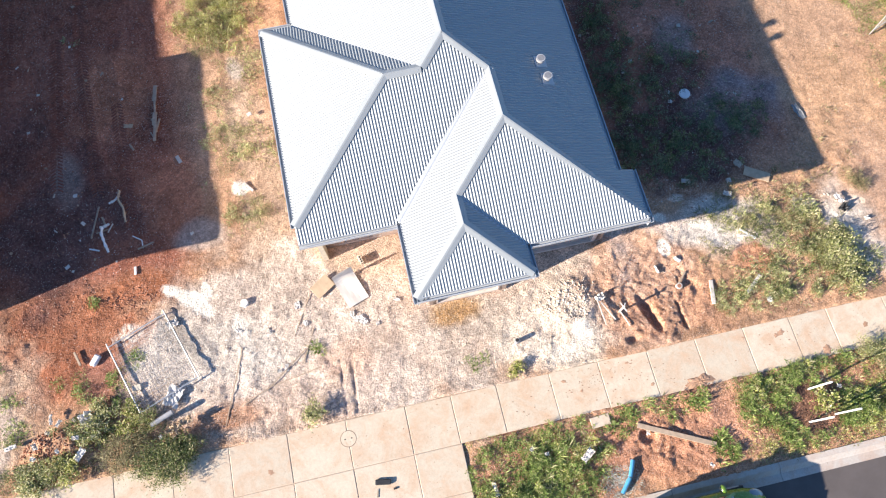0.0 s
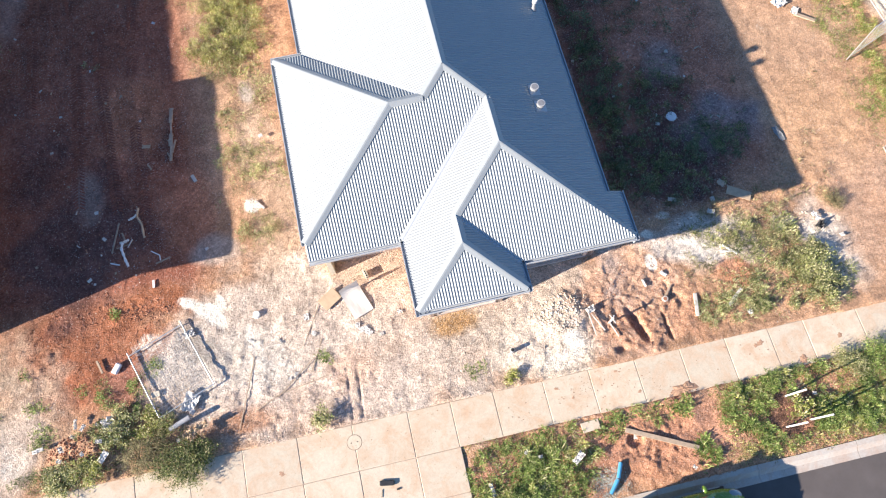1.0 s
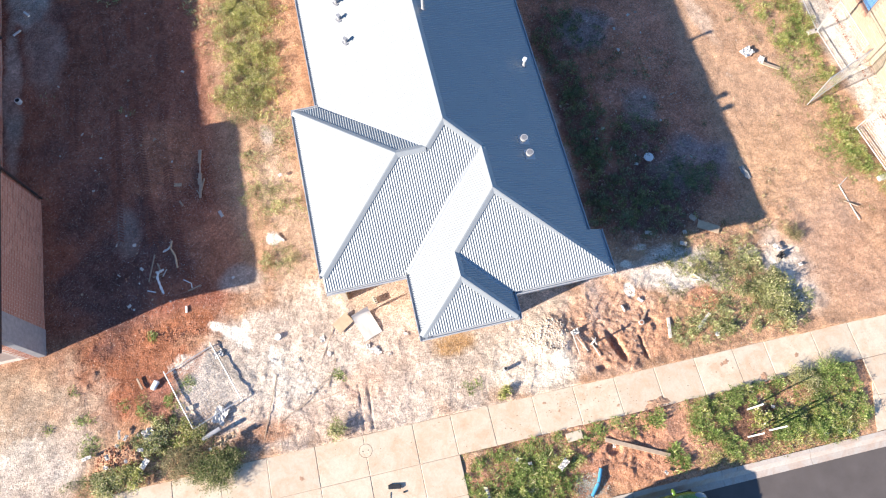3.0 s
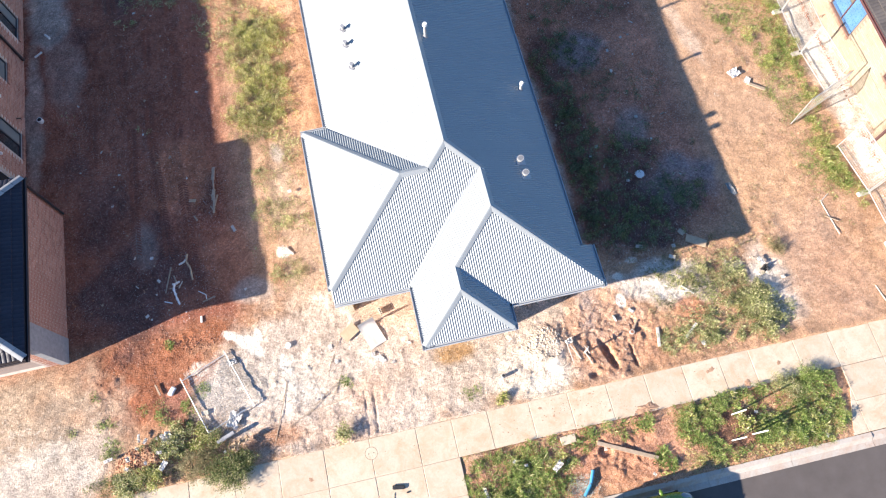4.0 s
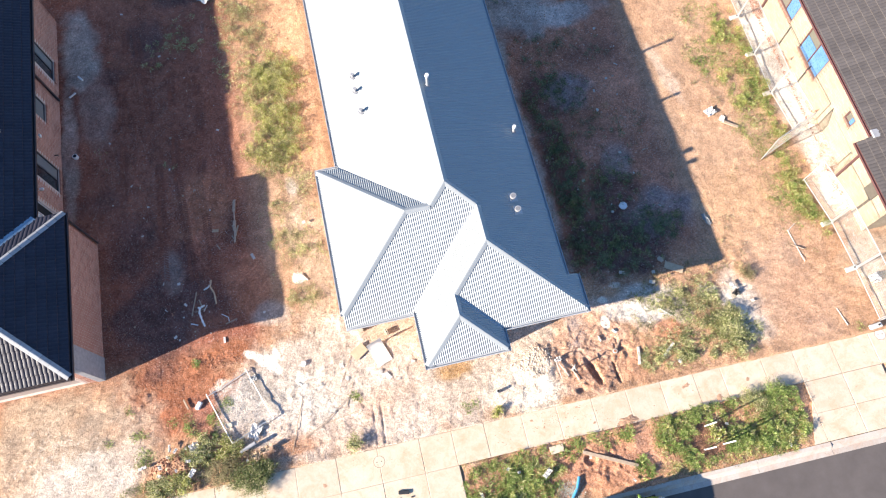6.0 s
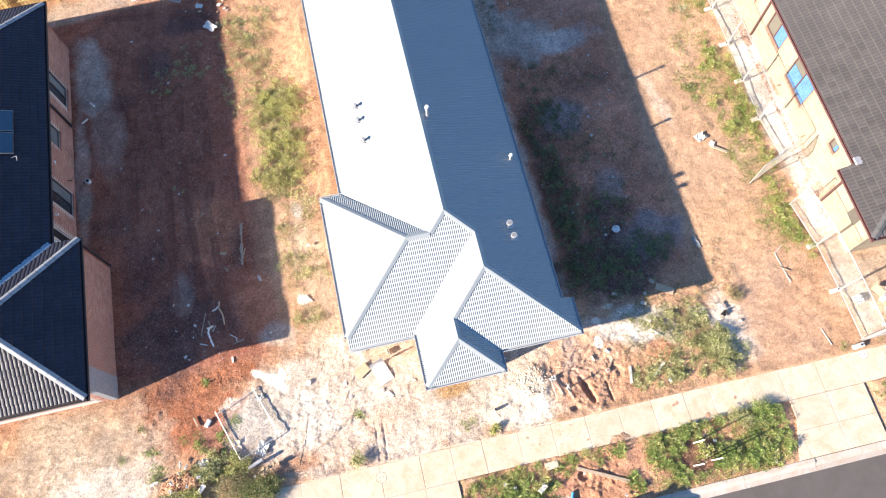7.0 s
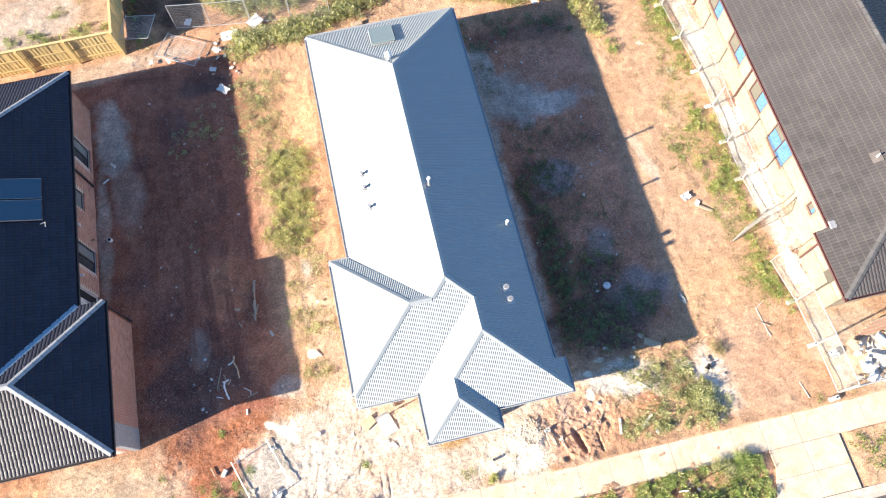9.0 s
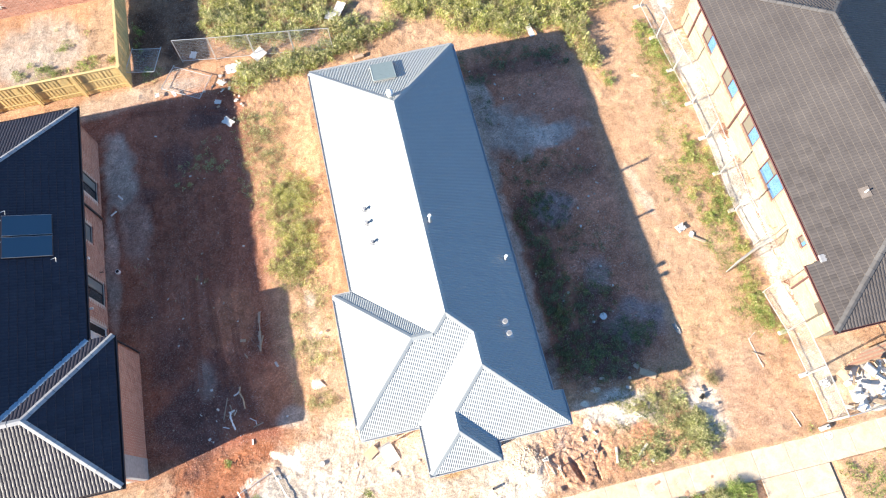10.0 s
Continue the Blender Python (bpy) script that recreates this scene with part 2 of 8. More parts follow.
CAR_PAINT = simple("green_car_paint", (0.13, 0.22, 0.03), 0.25, vary=0.05, bump=0)
RUBBER = simple("tyre_rubber", (0.025, 0.025, 0.025), 0.8)
STONE = brick_material("broken_limestone", (0.38, 0.30, 0.23), (0.52, 0.43, 0.34), (0.64, 0.57, 0.48))
CLOD = brick_material("red_clay_clod", (0.20, 0.085, 0.05), (0.31, 0.14, 0.08), (0.42, 0.22, 0.13))
SOIL_CRUMB = brick_material("tan_soil_crumb", (0.34, 0.20, 0.13), (0.50, 0.33, 0.23), (0.62, 0.46, 0.34))
WHITE_CRUMB = brick_material("plaster_crumb", (0.55, 0.53, 0.50), (0.66, 0.64, 0.61), (0.76, 0.75, 0.72))
MULCH = simple("bark_mulch", (0.17, 0.09, 0.055), 0.95, vary=0.35, scale=20)
PINK_TILE = tile_material("terracotta_roof_tile", (0.33, 0.15, 0.10), (0.40, 0.19, 0.13), 0.7)
GRASS = leaf_material("verge_grass", ((0.10, 0.15, 0.03), (0.20, 0.275, 0.058), (0.35, 0.41, 0.12)), (0.56, 0.50, 0.24), 0.17)
WEED = leaf_material("weed_leaves", ((0.17, 0.19, 0.055), (0.31, 0.33, 0.11), (0.46, 0.45, 0.21)), (0.62, 0.54, 0.31), 0.42)
OLIVE_WEED = leaf_material("olive_weeds", ((0.055, 0.085, 0.022), (0.13, 0.165, 0.045), (0.28, 0.29, 0.10)), (0.54, 0.45, 0.25), 0.24)
# weed greens darkened, so the leaf colour itself carries the house's shade
SHADE_WEED = leaf_material("shade_darkened_weeds", ((0.065, 0.096, 0.04), (0.125, 0.167, 0.073), (0.25, 0.285, 0.145)), (0.38, 0.32, 0.20), 0.25)
DRY_WEED = leaf_material("drying_weeds", ((0.16, 0.15, 0.06), (0.25, 0.23, 0.10), (0.34, 0.29, 0.14)), (0.50, 0.40, 0.22), 0.4)
LIME_WEED = leaf_material("lime_weeds", ((0.22, 0.25, 0.045), (0.36, 0.37, 0.085), (0.48, 0.46, 0.16)), (0.64, 0.56, 0.30), 0.42)
SILVER_WEED = leaf_material("silver_weeds", ((0.30, 0.33, 0.27), (0.42, 0.45, 0.40), (0.5, 0.52, 0.48)), (0.55, 0.5, 0.42), 0.2)
STEM = simple("plant_stem", (0.20, 0.14, 0.08), 0.9)


# ---- building blocks ----
def mesh_object(name, verts, faces, material, parent=None, label=""):
    me = bpy.data.meshes.new(name)
    me.from_pydata(verts, [], faces)
    me.update()
    me.materials.append(material)
    ob = new(name, me)
    if parent is not None:
        ob.parent = parent
    if label:
        ob["label"] = label
    return ob


def part(name, bm, material, parent=None, label=""):
    bmesh.ops.recalc_face_normals(bm, faces=bm.faces)
    me = bpy.data.meshes.new(name)
    bm.to_mesh(me)
    bm.free()
    me.materials.append(material)
    ob = new(name, me)
    if parent is not None:
        ob.parent = parent
    if label:
        ob["label"] = label
    return ob


def thing(name, at=(0, 0, 0), label="", category="", group="", kind="", turn=0.0):
    ob = new(name)
    ob.empty_display_size = 0.2
    ob.matrix_world = pose(*at, 0, 0, turn)
    return tagged(ob, label, category, group, kind)


def box(bm, lo, hi, m=None, bevel=0.0):
    c = [(a + b) / 2 for a, b in zip(lo, hi)]
    s = [max(1e-4, b - a) for a, b in zip(lo, hi)]
    mat = (m or Matrix()) @ Matrix.LocRotScale(c, None, s)
    r = bmesh.ops.create_cube(bm, size=1, matrix=mat)
    if bevel:
        edges = list({e for v in r["verts"] for e in v.link_edges})
        bmesh.ops.bevel(bm, geom=edges, offset=bevel, segments=1, affect="EDGES")
    return bm


def beam(bm, a, b, w, h, up=(0, 0, 1)):
    """A straight bar of section w by h from a to b."""
    a, b = Vector(a), Vector(b)
    d = (b - a)
    x = d.normalized()
    z = Vector(up)
    if abs(x.dot(z)) > 0.98:
        z = Vector((1, 0, 0))
    y = z.cross(x).normalized()
    z = x.cross(y)
    m = Matrix((x, y, z)).transposed().to_4x4()
    m.translation = (a + b) / 2
    bmesh.ops.create_cube(bm, size=1, matrix=m @ Matrix.Diagonal((d.length, w, h, 1)))
    return bm


def tube(bm, a, b, r, n=10, r2=None, caps=True):
    a, b = Vector(a), Vector(b)
    d = b - a
    m = d.to_track_quat("Z", "Y").to_matrix().to_4x4()
    m.translation = (a + b) / 2
    bmesh.ops.create_cone(bm, cap_ends=caps, segments=n, radius1=r, radius2=r if r2 is None else r2, depth=d.length, matrix=m)
    return bm


def prism(bm, poly, z0, z1):
    """A polygon of the plan, stood up from z0 to z1."""
    lo = [bm.verts.new((x, y, z0)) for x, y in poly]
    hi = [bm.verts.new((x, y, z1)) for x, y in poly]
    n = len(poly)
    for i in range(n):
        bm.faces.new((lo[i], lo[(i + 1) % n], hi[(i + 1) % n], hi[i]))
    bm.faces.new(hi)
    bm.faces.new(lo[::-1])
    return bm


def B():
    return bmesh.new()


# smooth random fields over the plan
LATTICE = np.random.RandomState(7).rand(256, 256)


def field(x, y, size, octaves=4, seed=0):
    """Value noise of about 0 to 1 whose largest waves are size metres."""
    x, y = np.asarray(x, float), np.asarray(y, float)
    total, amp, norm = 0.0, 1.0, 0.0
    for o in range(octaves):
        u, v = x / size * 2**o + 17.3 * o + 31.7 * seed, y / size * 2**o + 9.1 * o + 53.9 * seed
        i, j = np.floor(u).astype(int), np.floor(v).astype(int)
        f, g = u - i, v - j
        f, g = f * f * (3 - 2 * f), g * g * (3 - 2 * g)
        L = LATTICE
        q = (L[i % 256, j % 256] * (1 - f) + L[(i + 1) % 256, j % 256] * f) * (1 - g) + (L[i % 256, (j + 1) % 256] * (1 - f) + L[(i + 1) % 256, (j + 1) % 256] * f) * g
        total, norm, amp = total + amp * q, norm + amp, amp * 0.55
    return total / norm


def blob(x, y, cx, cy, rx, ry, turn=0.0, ragged=0.35, seed=0, soft=0.35):
    """1 inside a ragged oval of the plan, 0 outside."""
    c, s = math.cos(radians(turn)), math.sin(radians(turn))
    u, v = ((x - cx) * c + (y - cy) * s) / rx, (-(x - cx) * s + (y - cy) * c) / ry
    r = np.sqrt(u * u + v * v) + (field(x, y, 0.9, 4, seed) - 0.5) * 2 * ragged
    return np.clip((1 + soft / 2 - r) / soft, 0, 1)


def band(v, a, b, soft=0.15):
    return np.clip((v - a) / soft + 0.5, 0, 1) * np.clip((b - v) / soft + 0.5, 0, 1)


# ---- the ground ----
PATH_Y0, PATH_Y1 = -0.80, 0.47        # footpath
KERB_Y0, KERB_Y1 = -3.55, -3.08       # gutter and kerb
DRIVE_X0, DRIVE_X1 = -4.6, 2.88       # driveway of the house
DRIVE2_X0, DRIVE2_X1 = 16.45, 19.62   # driveway of the neighbour


def ground_height(x, y):
    x, y = np.asarray(x, float), np.asarray(y, float)
    z = (field(x, y, 2.5, 4, 1) - 0.5) * 0.10 + (field(x, y, 0.42, 3, 2) - 0.5) * 0.07
    z = z + (np.clip(field(x, y, 0.30, 3, 5) - 0.45, 0, 1)) * 0.10 * np.clip(field(x, y, 1.7, 3, 6) * 2.4 - 0.7, 0, 1)
    # crumbs and clods of the front yards and the verge
    rough = np.clip((6.6 - y) / 1.2, 0, 1) * np.clip((19 - x) / 3, 0.25, 1) * np.clip(0.35 + 1.6 * (field(x, y, 1.9, 3, 71) - 0.35), 0.2, 1.1)
    z = z + rough * ((field(x, y, 0.11, 3, 70) - 0.5) * 0.035 + np.clip(field(x, y, 0.12, 2, 72) - 0.62, 0, 1) * 0.09)
    # clods and furrows run in warped lines, not on a grid
    u, v = x + (field(x, y, 0.9, 4, 80) - 0.5) * 0.9 + 0.35 * y, y + (field(x, y, 0.7, 4, 81) - 0.5) * 0.9 - 0.3 * x
    dug = blob(x, y, 9.2, 2.1, 1.5, 1.3, 0, 0.4, 3, 0.8) + 0.8 * blob(x, y, 8.1, -1.9, 1.2, 0.9, 0, 0.4, 4, 0.8) + blob(x, y, -7.3, 1.35, 0.9, 0.6, 0, 0.3, 5, 0.6) + 0.35 * blob(x, y, -5.6, 5.1, 0.9, 0.45, 15, 0.3, 6, 0.6) + 0.3 * blob(x, y, -7.6, 5.0, 1.5, 0.8, 20, 0.4, 6, 0.8)
    z = z + dug * ((field(u, v, 0.62, 6, 8) - 0.47) * 0.23 - np.abs(field(v, u, 0.24, 4, 74) - 0.5) * 0.16 + 0.02)
    z = z + 0.16 * blob(x, y, 6.7, 2.2, 0.75, 0.75, 0, 0.3, 9, 0.9) + 0.22 * blob(x, y, -7.35, 1.35, 0.8, 0.5, 0, 0.3, 9, 0.9)
    z = z - 0.26 * blob(x, y, 8.78, 1.45, 0.13, 0.46, 16, 0.55, 3, 0.8) - 0.14 * blob(x, y, 9.62, 1.2, 0.04, 0.35, 5, 0.5, 33, 0.8) - 0.12 * blob(x, y, 8.1, 0.85, 0.2, 0.12, 0, 0.5, 34, 0.8) - 0.14 * blob(x, y, 7.7, -1.7, 0.22, 0.16, 0, 0.3, 3, 0.6)
    # wheel ruts towards the driveway
    for rx in (0.06, 0.36):
        z = z - 0.05 * np.exp(-(((x - rx - 0.06 * (y - 0.5)) / 0.035) ** 2)) * band(y, 0.7, 1.9, 0.6)
    lap = (field(x, y, 1.3, 5, 14) - 0.42) * 0.15
    z = z + 0.07 * np.exp(-(((y - PATH_Y1) / 0.22) ** 2)) + 0.06 * np.exp(-(((y - PATH_Y0) / 0.2) ** 2))
    flat = band(y, PATH_Y0 + lap, PATH_Y1 - lap, 0.1)
    flat = np.maximum(flat, band(x, DRIVE_X0, DRIVE_X1 + 0.1, 0.2) * band(y, -3.4, -0.5, 0.2))
    flat = np.maximum(flat, band(x, DRIVE2_X0 - 0.4, DRIVE2_X1 + 0.3, 0.2) * band(y, -3.4, -0.5, 0.2))
    flat = np.maximum(flat, band(x, 0.3, 8.1, 0.3) * band(y, 4.6, 22.4, 0.3))
    z = z * (1 - flat) - 0.03 * flat
    road = np.clip((KERB_Y1 - 0.05 - y) / 0.1, 0, 1)
    return z * (1 - road) - 0.30 * road


RED, ORANGE, SAND = np.array((0.372, 0.146, 0.090)), np.array((0.495, 0.285, 0.162)), np.array((0.55, 0.42, 0.30))
PALE, WHITE, GREY = np.array((0.645, 0.525, 0.42)), np.array((0.76, 0.67, 0.56)), np.array((0.52, 0.43, 0.355))
BROWN, FENCE_SHADE = np.array((0.46, 0.21, 0.13)), np.array((0.12, 0.068, 0.045))
CREAM = np.array((0.86, 0.76, 0.60))
# dark soil tone that paints deeper shade into the shaded lots
SHADE_BROWN = np.array((0.165, 0.086, 0.07))
# colour, centre, radii, turn, strength
STAINS = [
    # front yard: pinkish beige gravelly track, rust near the red lot
    (PALE, 2.0, 2.3, 5.8, 2.3, 0, 0.95), (PALE, -1.5, 4.2, 2.6, 1.7, 0, 0.9), (PALE, -3.0, 3.0, 2.4, 1.8, 20, 0.8),
    (np.array((0.62, 0.54, 0.45)), -4.4, 3.2, 1.2, 1.0, 20, 0.9), (np.array((0.66, 0.58, 0.48)), -2.7, 2.9, 1.3, 1.1, 0, 0.7), (np.array((0.60, 0.46, 0.36)), -0.6, 1.4, 2.6, 0.8, 0, 0.45),
    (np.array((0.34, 0.135, 0.07)), -7.4, 4.3, 2.2, 1.5, 10, 1.0), (np.array((0.40, 0.16, 0.08)), -5.5, 5.3, 1.3, 0.45, 8, 1.0), (np.array((0.30, 0.13, 0.09)), -6.3, 2.9, 0.6, 0.9, 10, 0.8),
    (np.array((0.45, 0.27, 0.125)), 3.35, 2.72, 0.7, 0.42, 10, 0.95), (np.array((0.50, 0.24, 0.12)), -3.2, 1.2, 1.0, 0.35, 0, 0.7), (np.array((0.56, 0.33, 0.21)), 0.3, 2.1, 0.7, 0.6, 0, 0.5),
    (np.array((0.62, 0.46, 0.34)), 1.4, 4.9, 1.5, 0.7, 0, 1.0), (np.array((0.52, 0.27, 0.15)), 5.2, 3.1, 1.2, 0.3, 0, 0.7),
    # rubble, chalk and dug rust
    (CREAM, 6.0, 1.5, 1.3, 0.9, 0, 0.8), (PALE, 6.2, 2.2, 2.0, 1.4, 0, 0.7), (np.array((0.60, 0.37, 0.245)), 9.0, 2.4, 1.7, 1.7, 0, 1.0), (np.array((0.50, 0.26, 0.15)), 8.6, 1.4, 0.9, 0.7, 0, 0.8),
    (np.array((0.64, 0.56, 0.47)), 11.6, 3.5, 1.7, 0.8, -12, 0.9), (np.array((0.50, 0.25, 0.14)), 12.13, 2.3, 0.5, 0.4, 0, 1.0), (np.array((0.56, 0.30, 0.17)), 10.4, 1.4, 0.9, 0.7, 0, 0.8),
    (np.array((0.72, 0.63, 0.52)), 15.3, 2.6, 0.9, 1.5, 0, 0.9), (np.array((0.50, 0.315, 0.205)), 17.2, 3.0, 1.7, 2.6, 0, 0.8), (np.array((0.48, 0.28, 0.17)), 17.6, 2.2, 0.9, 1.6, 0, 0.7),
    # verge and the sandy lot beyond the brick house
    (np.array((0.56, 0.28, 0.16)), 8.2, -1.9, 1.8, 1.2, 0, 1.0), (np.array((0.50, 0.25, 0.15)), 5.0, -2.0, 2.2, 1.3, 0, 0.9), (np.array((0.50, 0.26, 0.16)), 12.8, -1.9, 3.4, 1.3, 0, 0.9),
    (np.array((0.46, 0.345, 0.245)), -12.0, 3.0, 3.6, 2.1, 0, 0.9), (WHITE, -10.8, 1.3, 1.6, 1.2, 0, 0.6), (PALE, -12.5, 1.0, 3.5, 1.0, 0, 0.6), (np.array((0.60, 0.48, 0.38)), -9.0, 2.0, 0.6, 1.2, 0, 0.7),
]
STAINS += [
    # red lot: grey apron at the wall, bluish dark patches that deepen the shade, rusty flats
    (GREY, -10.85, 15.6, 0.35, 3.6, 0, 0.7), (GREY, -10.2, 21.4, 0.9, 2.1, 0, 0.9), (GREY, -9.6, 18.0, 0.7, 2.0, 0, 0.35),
    (SHADE_BROWN, -7.6, 7.4, 1.7, 2.0, 10, 0.85), (SHADE_BROWN, -8.4, 10.8, 1.1, 1.4, 0, 0.7), (SHADE_BROWN, -6.4, 9.4, 0.6, 1.6, 0, 0.6), (SHADE_BROWN, -5.6, 7.8, 1.2, 0.8, 0, 0.6), (GREY, -6.9, 9.2, 0.4, 1.0, 0, 0.4), (SHADE_BROWN, -9.6, 13.0, 1.0, 0.6, 0, 0.5),
    # the last entry here paints the paling fence's shadow dark brown
    (np.array((0.55, 0.235, 0.125)), -5.2, 12.0, 1.3, 1.4, 0, 0.6), (np.array((0.52, 0.22, 0.12)), -4.0, 8.0, 0.8, 1.6, 0, 0.6), (SHADE_BROWN, -5.4, 23.4, 1.3, 0.7, 0, 0.8), (SHADE_BROWN, -7.2, 21.2, 0.7, 1.4, 0, 0.7), (SHADE_BROWN, -8.8, 19.4, 0.6, 0.6, 0, 0.6), (FENCE_SHADE, -7.0, 30.2, 2.4, 3.0, 0, 0.85),
    (WHITE, -1.5, 11.9, 0.25, 0.5, 10, 0.8), (SAND, -1.2, 8.5, 0.8, 3.5, 0, 0.5), (GREY, -3.1, 6.6, 0.6, 0.4, 0, 0.6), (np.array((0.70, 0.40, 0.22)), -0.7, 20.5, 0.8, 3.0, 0, 0.6),
]
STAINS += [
    # shaded lot: pale apron along the wall, shade painted dark under the weeds, red flats towards its edge
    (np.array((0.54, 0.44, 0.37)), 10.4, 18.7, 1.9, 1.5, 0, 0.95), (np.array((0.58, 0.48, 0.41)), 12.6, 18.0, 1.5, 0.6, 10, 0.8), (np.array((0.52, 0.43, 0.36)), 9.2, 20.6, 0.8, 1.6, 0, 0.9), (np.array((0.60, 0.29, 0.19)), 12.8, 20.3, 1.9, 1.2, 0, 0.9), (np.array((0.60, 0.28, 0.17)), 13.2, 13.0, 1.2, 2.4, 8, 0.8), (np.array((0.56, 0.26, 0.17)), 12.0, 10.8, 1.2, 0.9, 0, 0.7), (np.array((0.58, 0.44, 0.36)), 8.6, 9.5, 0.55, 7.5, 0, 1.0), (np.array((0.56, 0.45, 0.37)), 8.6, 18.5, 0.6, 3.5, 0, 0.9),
    (SHADE_BROWN, 10.2, 13.8, 1.0, 1.7, 0, 0.7), (SHADE_BROWN, 10.0, 9.6, 0.7, 2.8, 0, 0.75), (SHADE_BROWN, 11.2, 6.4, 2.4, 1.5, 0, 0.95), (SHADE_BROWN, 11.9, 8.6, 1.2, 1.0, 0, 0.8), (np.array((0.34, 0.27, 0.25)), 11.4, 13.9, 1.0, 0.8, 0, 0.8), (np.array((0.30, 0.22, 0.20)), 13.6, 7.3, 1.2, 1.0, 0, 0.9), (SHADE_BROWN, 13.0, 15.6, 1.2, 0.7, 0, 0.3), (SHADE_BROWN, 12.6, 22.6, 1.8, 0.6, 0, 0.6), (np.array((0.40, 0.32, 0.28)), 12.4, 9.9, 0.6, 0.9, 0, 0.6), (SHADE_BROWN, 9.9, 22.6, 0.8, 0.7, 0, 0.5),
    (PALE, 15.9, 13.8, 0.3, 1.6, 10, 0.4), (np.array((0.56, 0.34, 0.19)), 16.6, 6.6, 1.5, 2.0, 0, 0.6), (SAND, 21.8, 2.8, 1.6, 1.9, 0, 0.8), (np.array((0.46, 0.40, 0.33)), 20.9, 14.0, 0.6, 9.5, 0, 1.0), (np.array((0.48, 0.30, 0.20)), 21.3, 15.5, 0.25, 1.5, 0, 0.9), (np.array((0.46, 0.30, 0.21)), 21.0, 6.6, 0.35, 1.0, 0, 0.9), (np.array((0.43, 0.35, 0.285)), -14.8, 30.0, 3.4, 2.2, 0, 0.95), (np.array((0.37, 0.26, 0.18)), -10.4, 30.4, 1.2, 2.8, 0, 0.95), (np.array((0.42, 0.29, 0.20)), -11.8, 28.0, 1.6, 0.8, 0, 0.8), (np.array((0.48, 0.36, 0.27)), -10.0, 25.6, 4.0, 0.6, 5, 0.8),
]
# lime and cement dust, in crisp ragged patches: centre, radii, turn, amount
CHALK = [
    (-4.15, 5.05, 0.42, 0.22, -30, 0.75), (-3.65, 4.72, 0.46, 0.26, -35, 0.85), (-3.35, 4.35, 0.30, 0.22, -40, 0.7), (-3.2, 4.85, 0.16, 0.28, 10, 0.6), (-2.35, 3.5, 0.24, 0.55, 12, 0.55), (-2.2, 2.8, 0.22, 0.5, 5, 0.45), (-5.5, 4.0, 0.5, 0.35, 20, 0.45),
    (6.75, 1.35, 0.30, 0.42, 10, 0.9), (6.3, 0.95, 0.5, 0.3, 0, 0.45), (5.3, 1.5, 1.0, 0.8, 0, 0.3), (9.75, 3.2, 0.16, 0.24, 0, 0.95), (11.05, 3.6, 0.40, 0.14, -25, 0.9), (9.95, 4.1, 0.20, 0.16, 0, 0.8), (10.6, 4.6, 0.3, 0.2, 0, 0.5), (11.6, 3.2, 0.5, 0.3, 0, 0.35),
    (15.45, 1.8, 0.5, 1.0, 10, 0.32), (15.3, 3.2, 0.6, 0.6, 0, 0.28), (14.2, 3.5, 0.4, 0.3, 0, 0.5), (-1.83, 7.8, 0.22, 0.25, 0, 0.9), (-9.4, 1.6, 0.8, 0.6, 0, 0.4), (-11.8, 2.6, 2.4, 1.4, 0, 0.3), (16.2, 10.6, 0.3, 0.35, 0, 0.3), (18.9, 18.4, 0.3, 0.4, 0, 0.4), (17.9, 20.5, 0.3, 0.3, 0, 0.4),
]


def soil_colour(x, y):
    c = np.ones((len(x), 3)) * ORANGE
    w = field(x, y, 5, 4, 11)[:, None]
    c = c * (1 - 0.3 * np.clip(w * 2 - 0.6, 0, 1)) + SAND * 0.3 * np.clip(w * 2 - 0.6, 0, 1)
    # red soil, darkened for shade and ended near the brick house's shadow edge
    left = (np.clip((-2.75 - x) / 1.2, 0, 1) * np.clip((y - 4.6 - 0.6 * np.clip(x + 4, 0, 2)) / 1.5, 0, 1) * np.clip((25.8 - y) / 1.0, 0.15, 1))[:, None]
    c = c * (1 - left) + (RED * (0.68 + 0.40 * field(x, y, 3, 3, 12)[:, None])) * left
    # darker brown put into the soil colour over the area the house shades
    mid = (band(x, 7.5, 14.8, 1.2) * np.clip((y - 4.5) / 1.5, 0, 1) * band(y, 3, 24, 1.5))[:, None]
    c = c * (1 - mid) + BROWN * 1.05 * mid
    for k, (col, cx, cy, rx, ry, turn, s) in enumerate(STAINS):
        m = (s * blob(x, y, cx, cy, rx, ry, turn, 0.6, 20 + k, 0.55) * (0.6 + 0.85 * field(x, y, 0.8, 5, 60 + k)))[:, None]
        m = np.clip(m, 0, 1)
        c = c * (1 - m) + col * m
    tone = field(x, y, 1.6, 5, 95)[:, None]
    calm = np.clip((x - 14.2) / 1.0, 0, 1)[:, None] * 0.5
    return c * (1 + (0.56 * tone - 0.28) * (1 - calm))


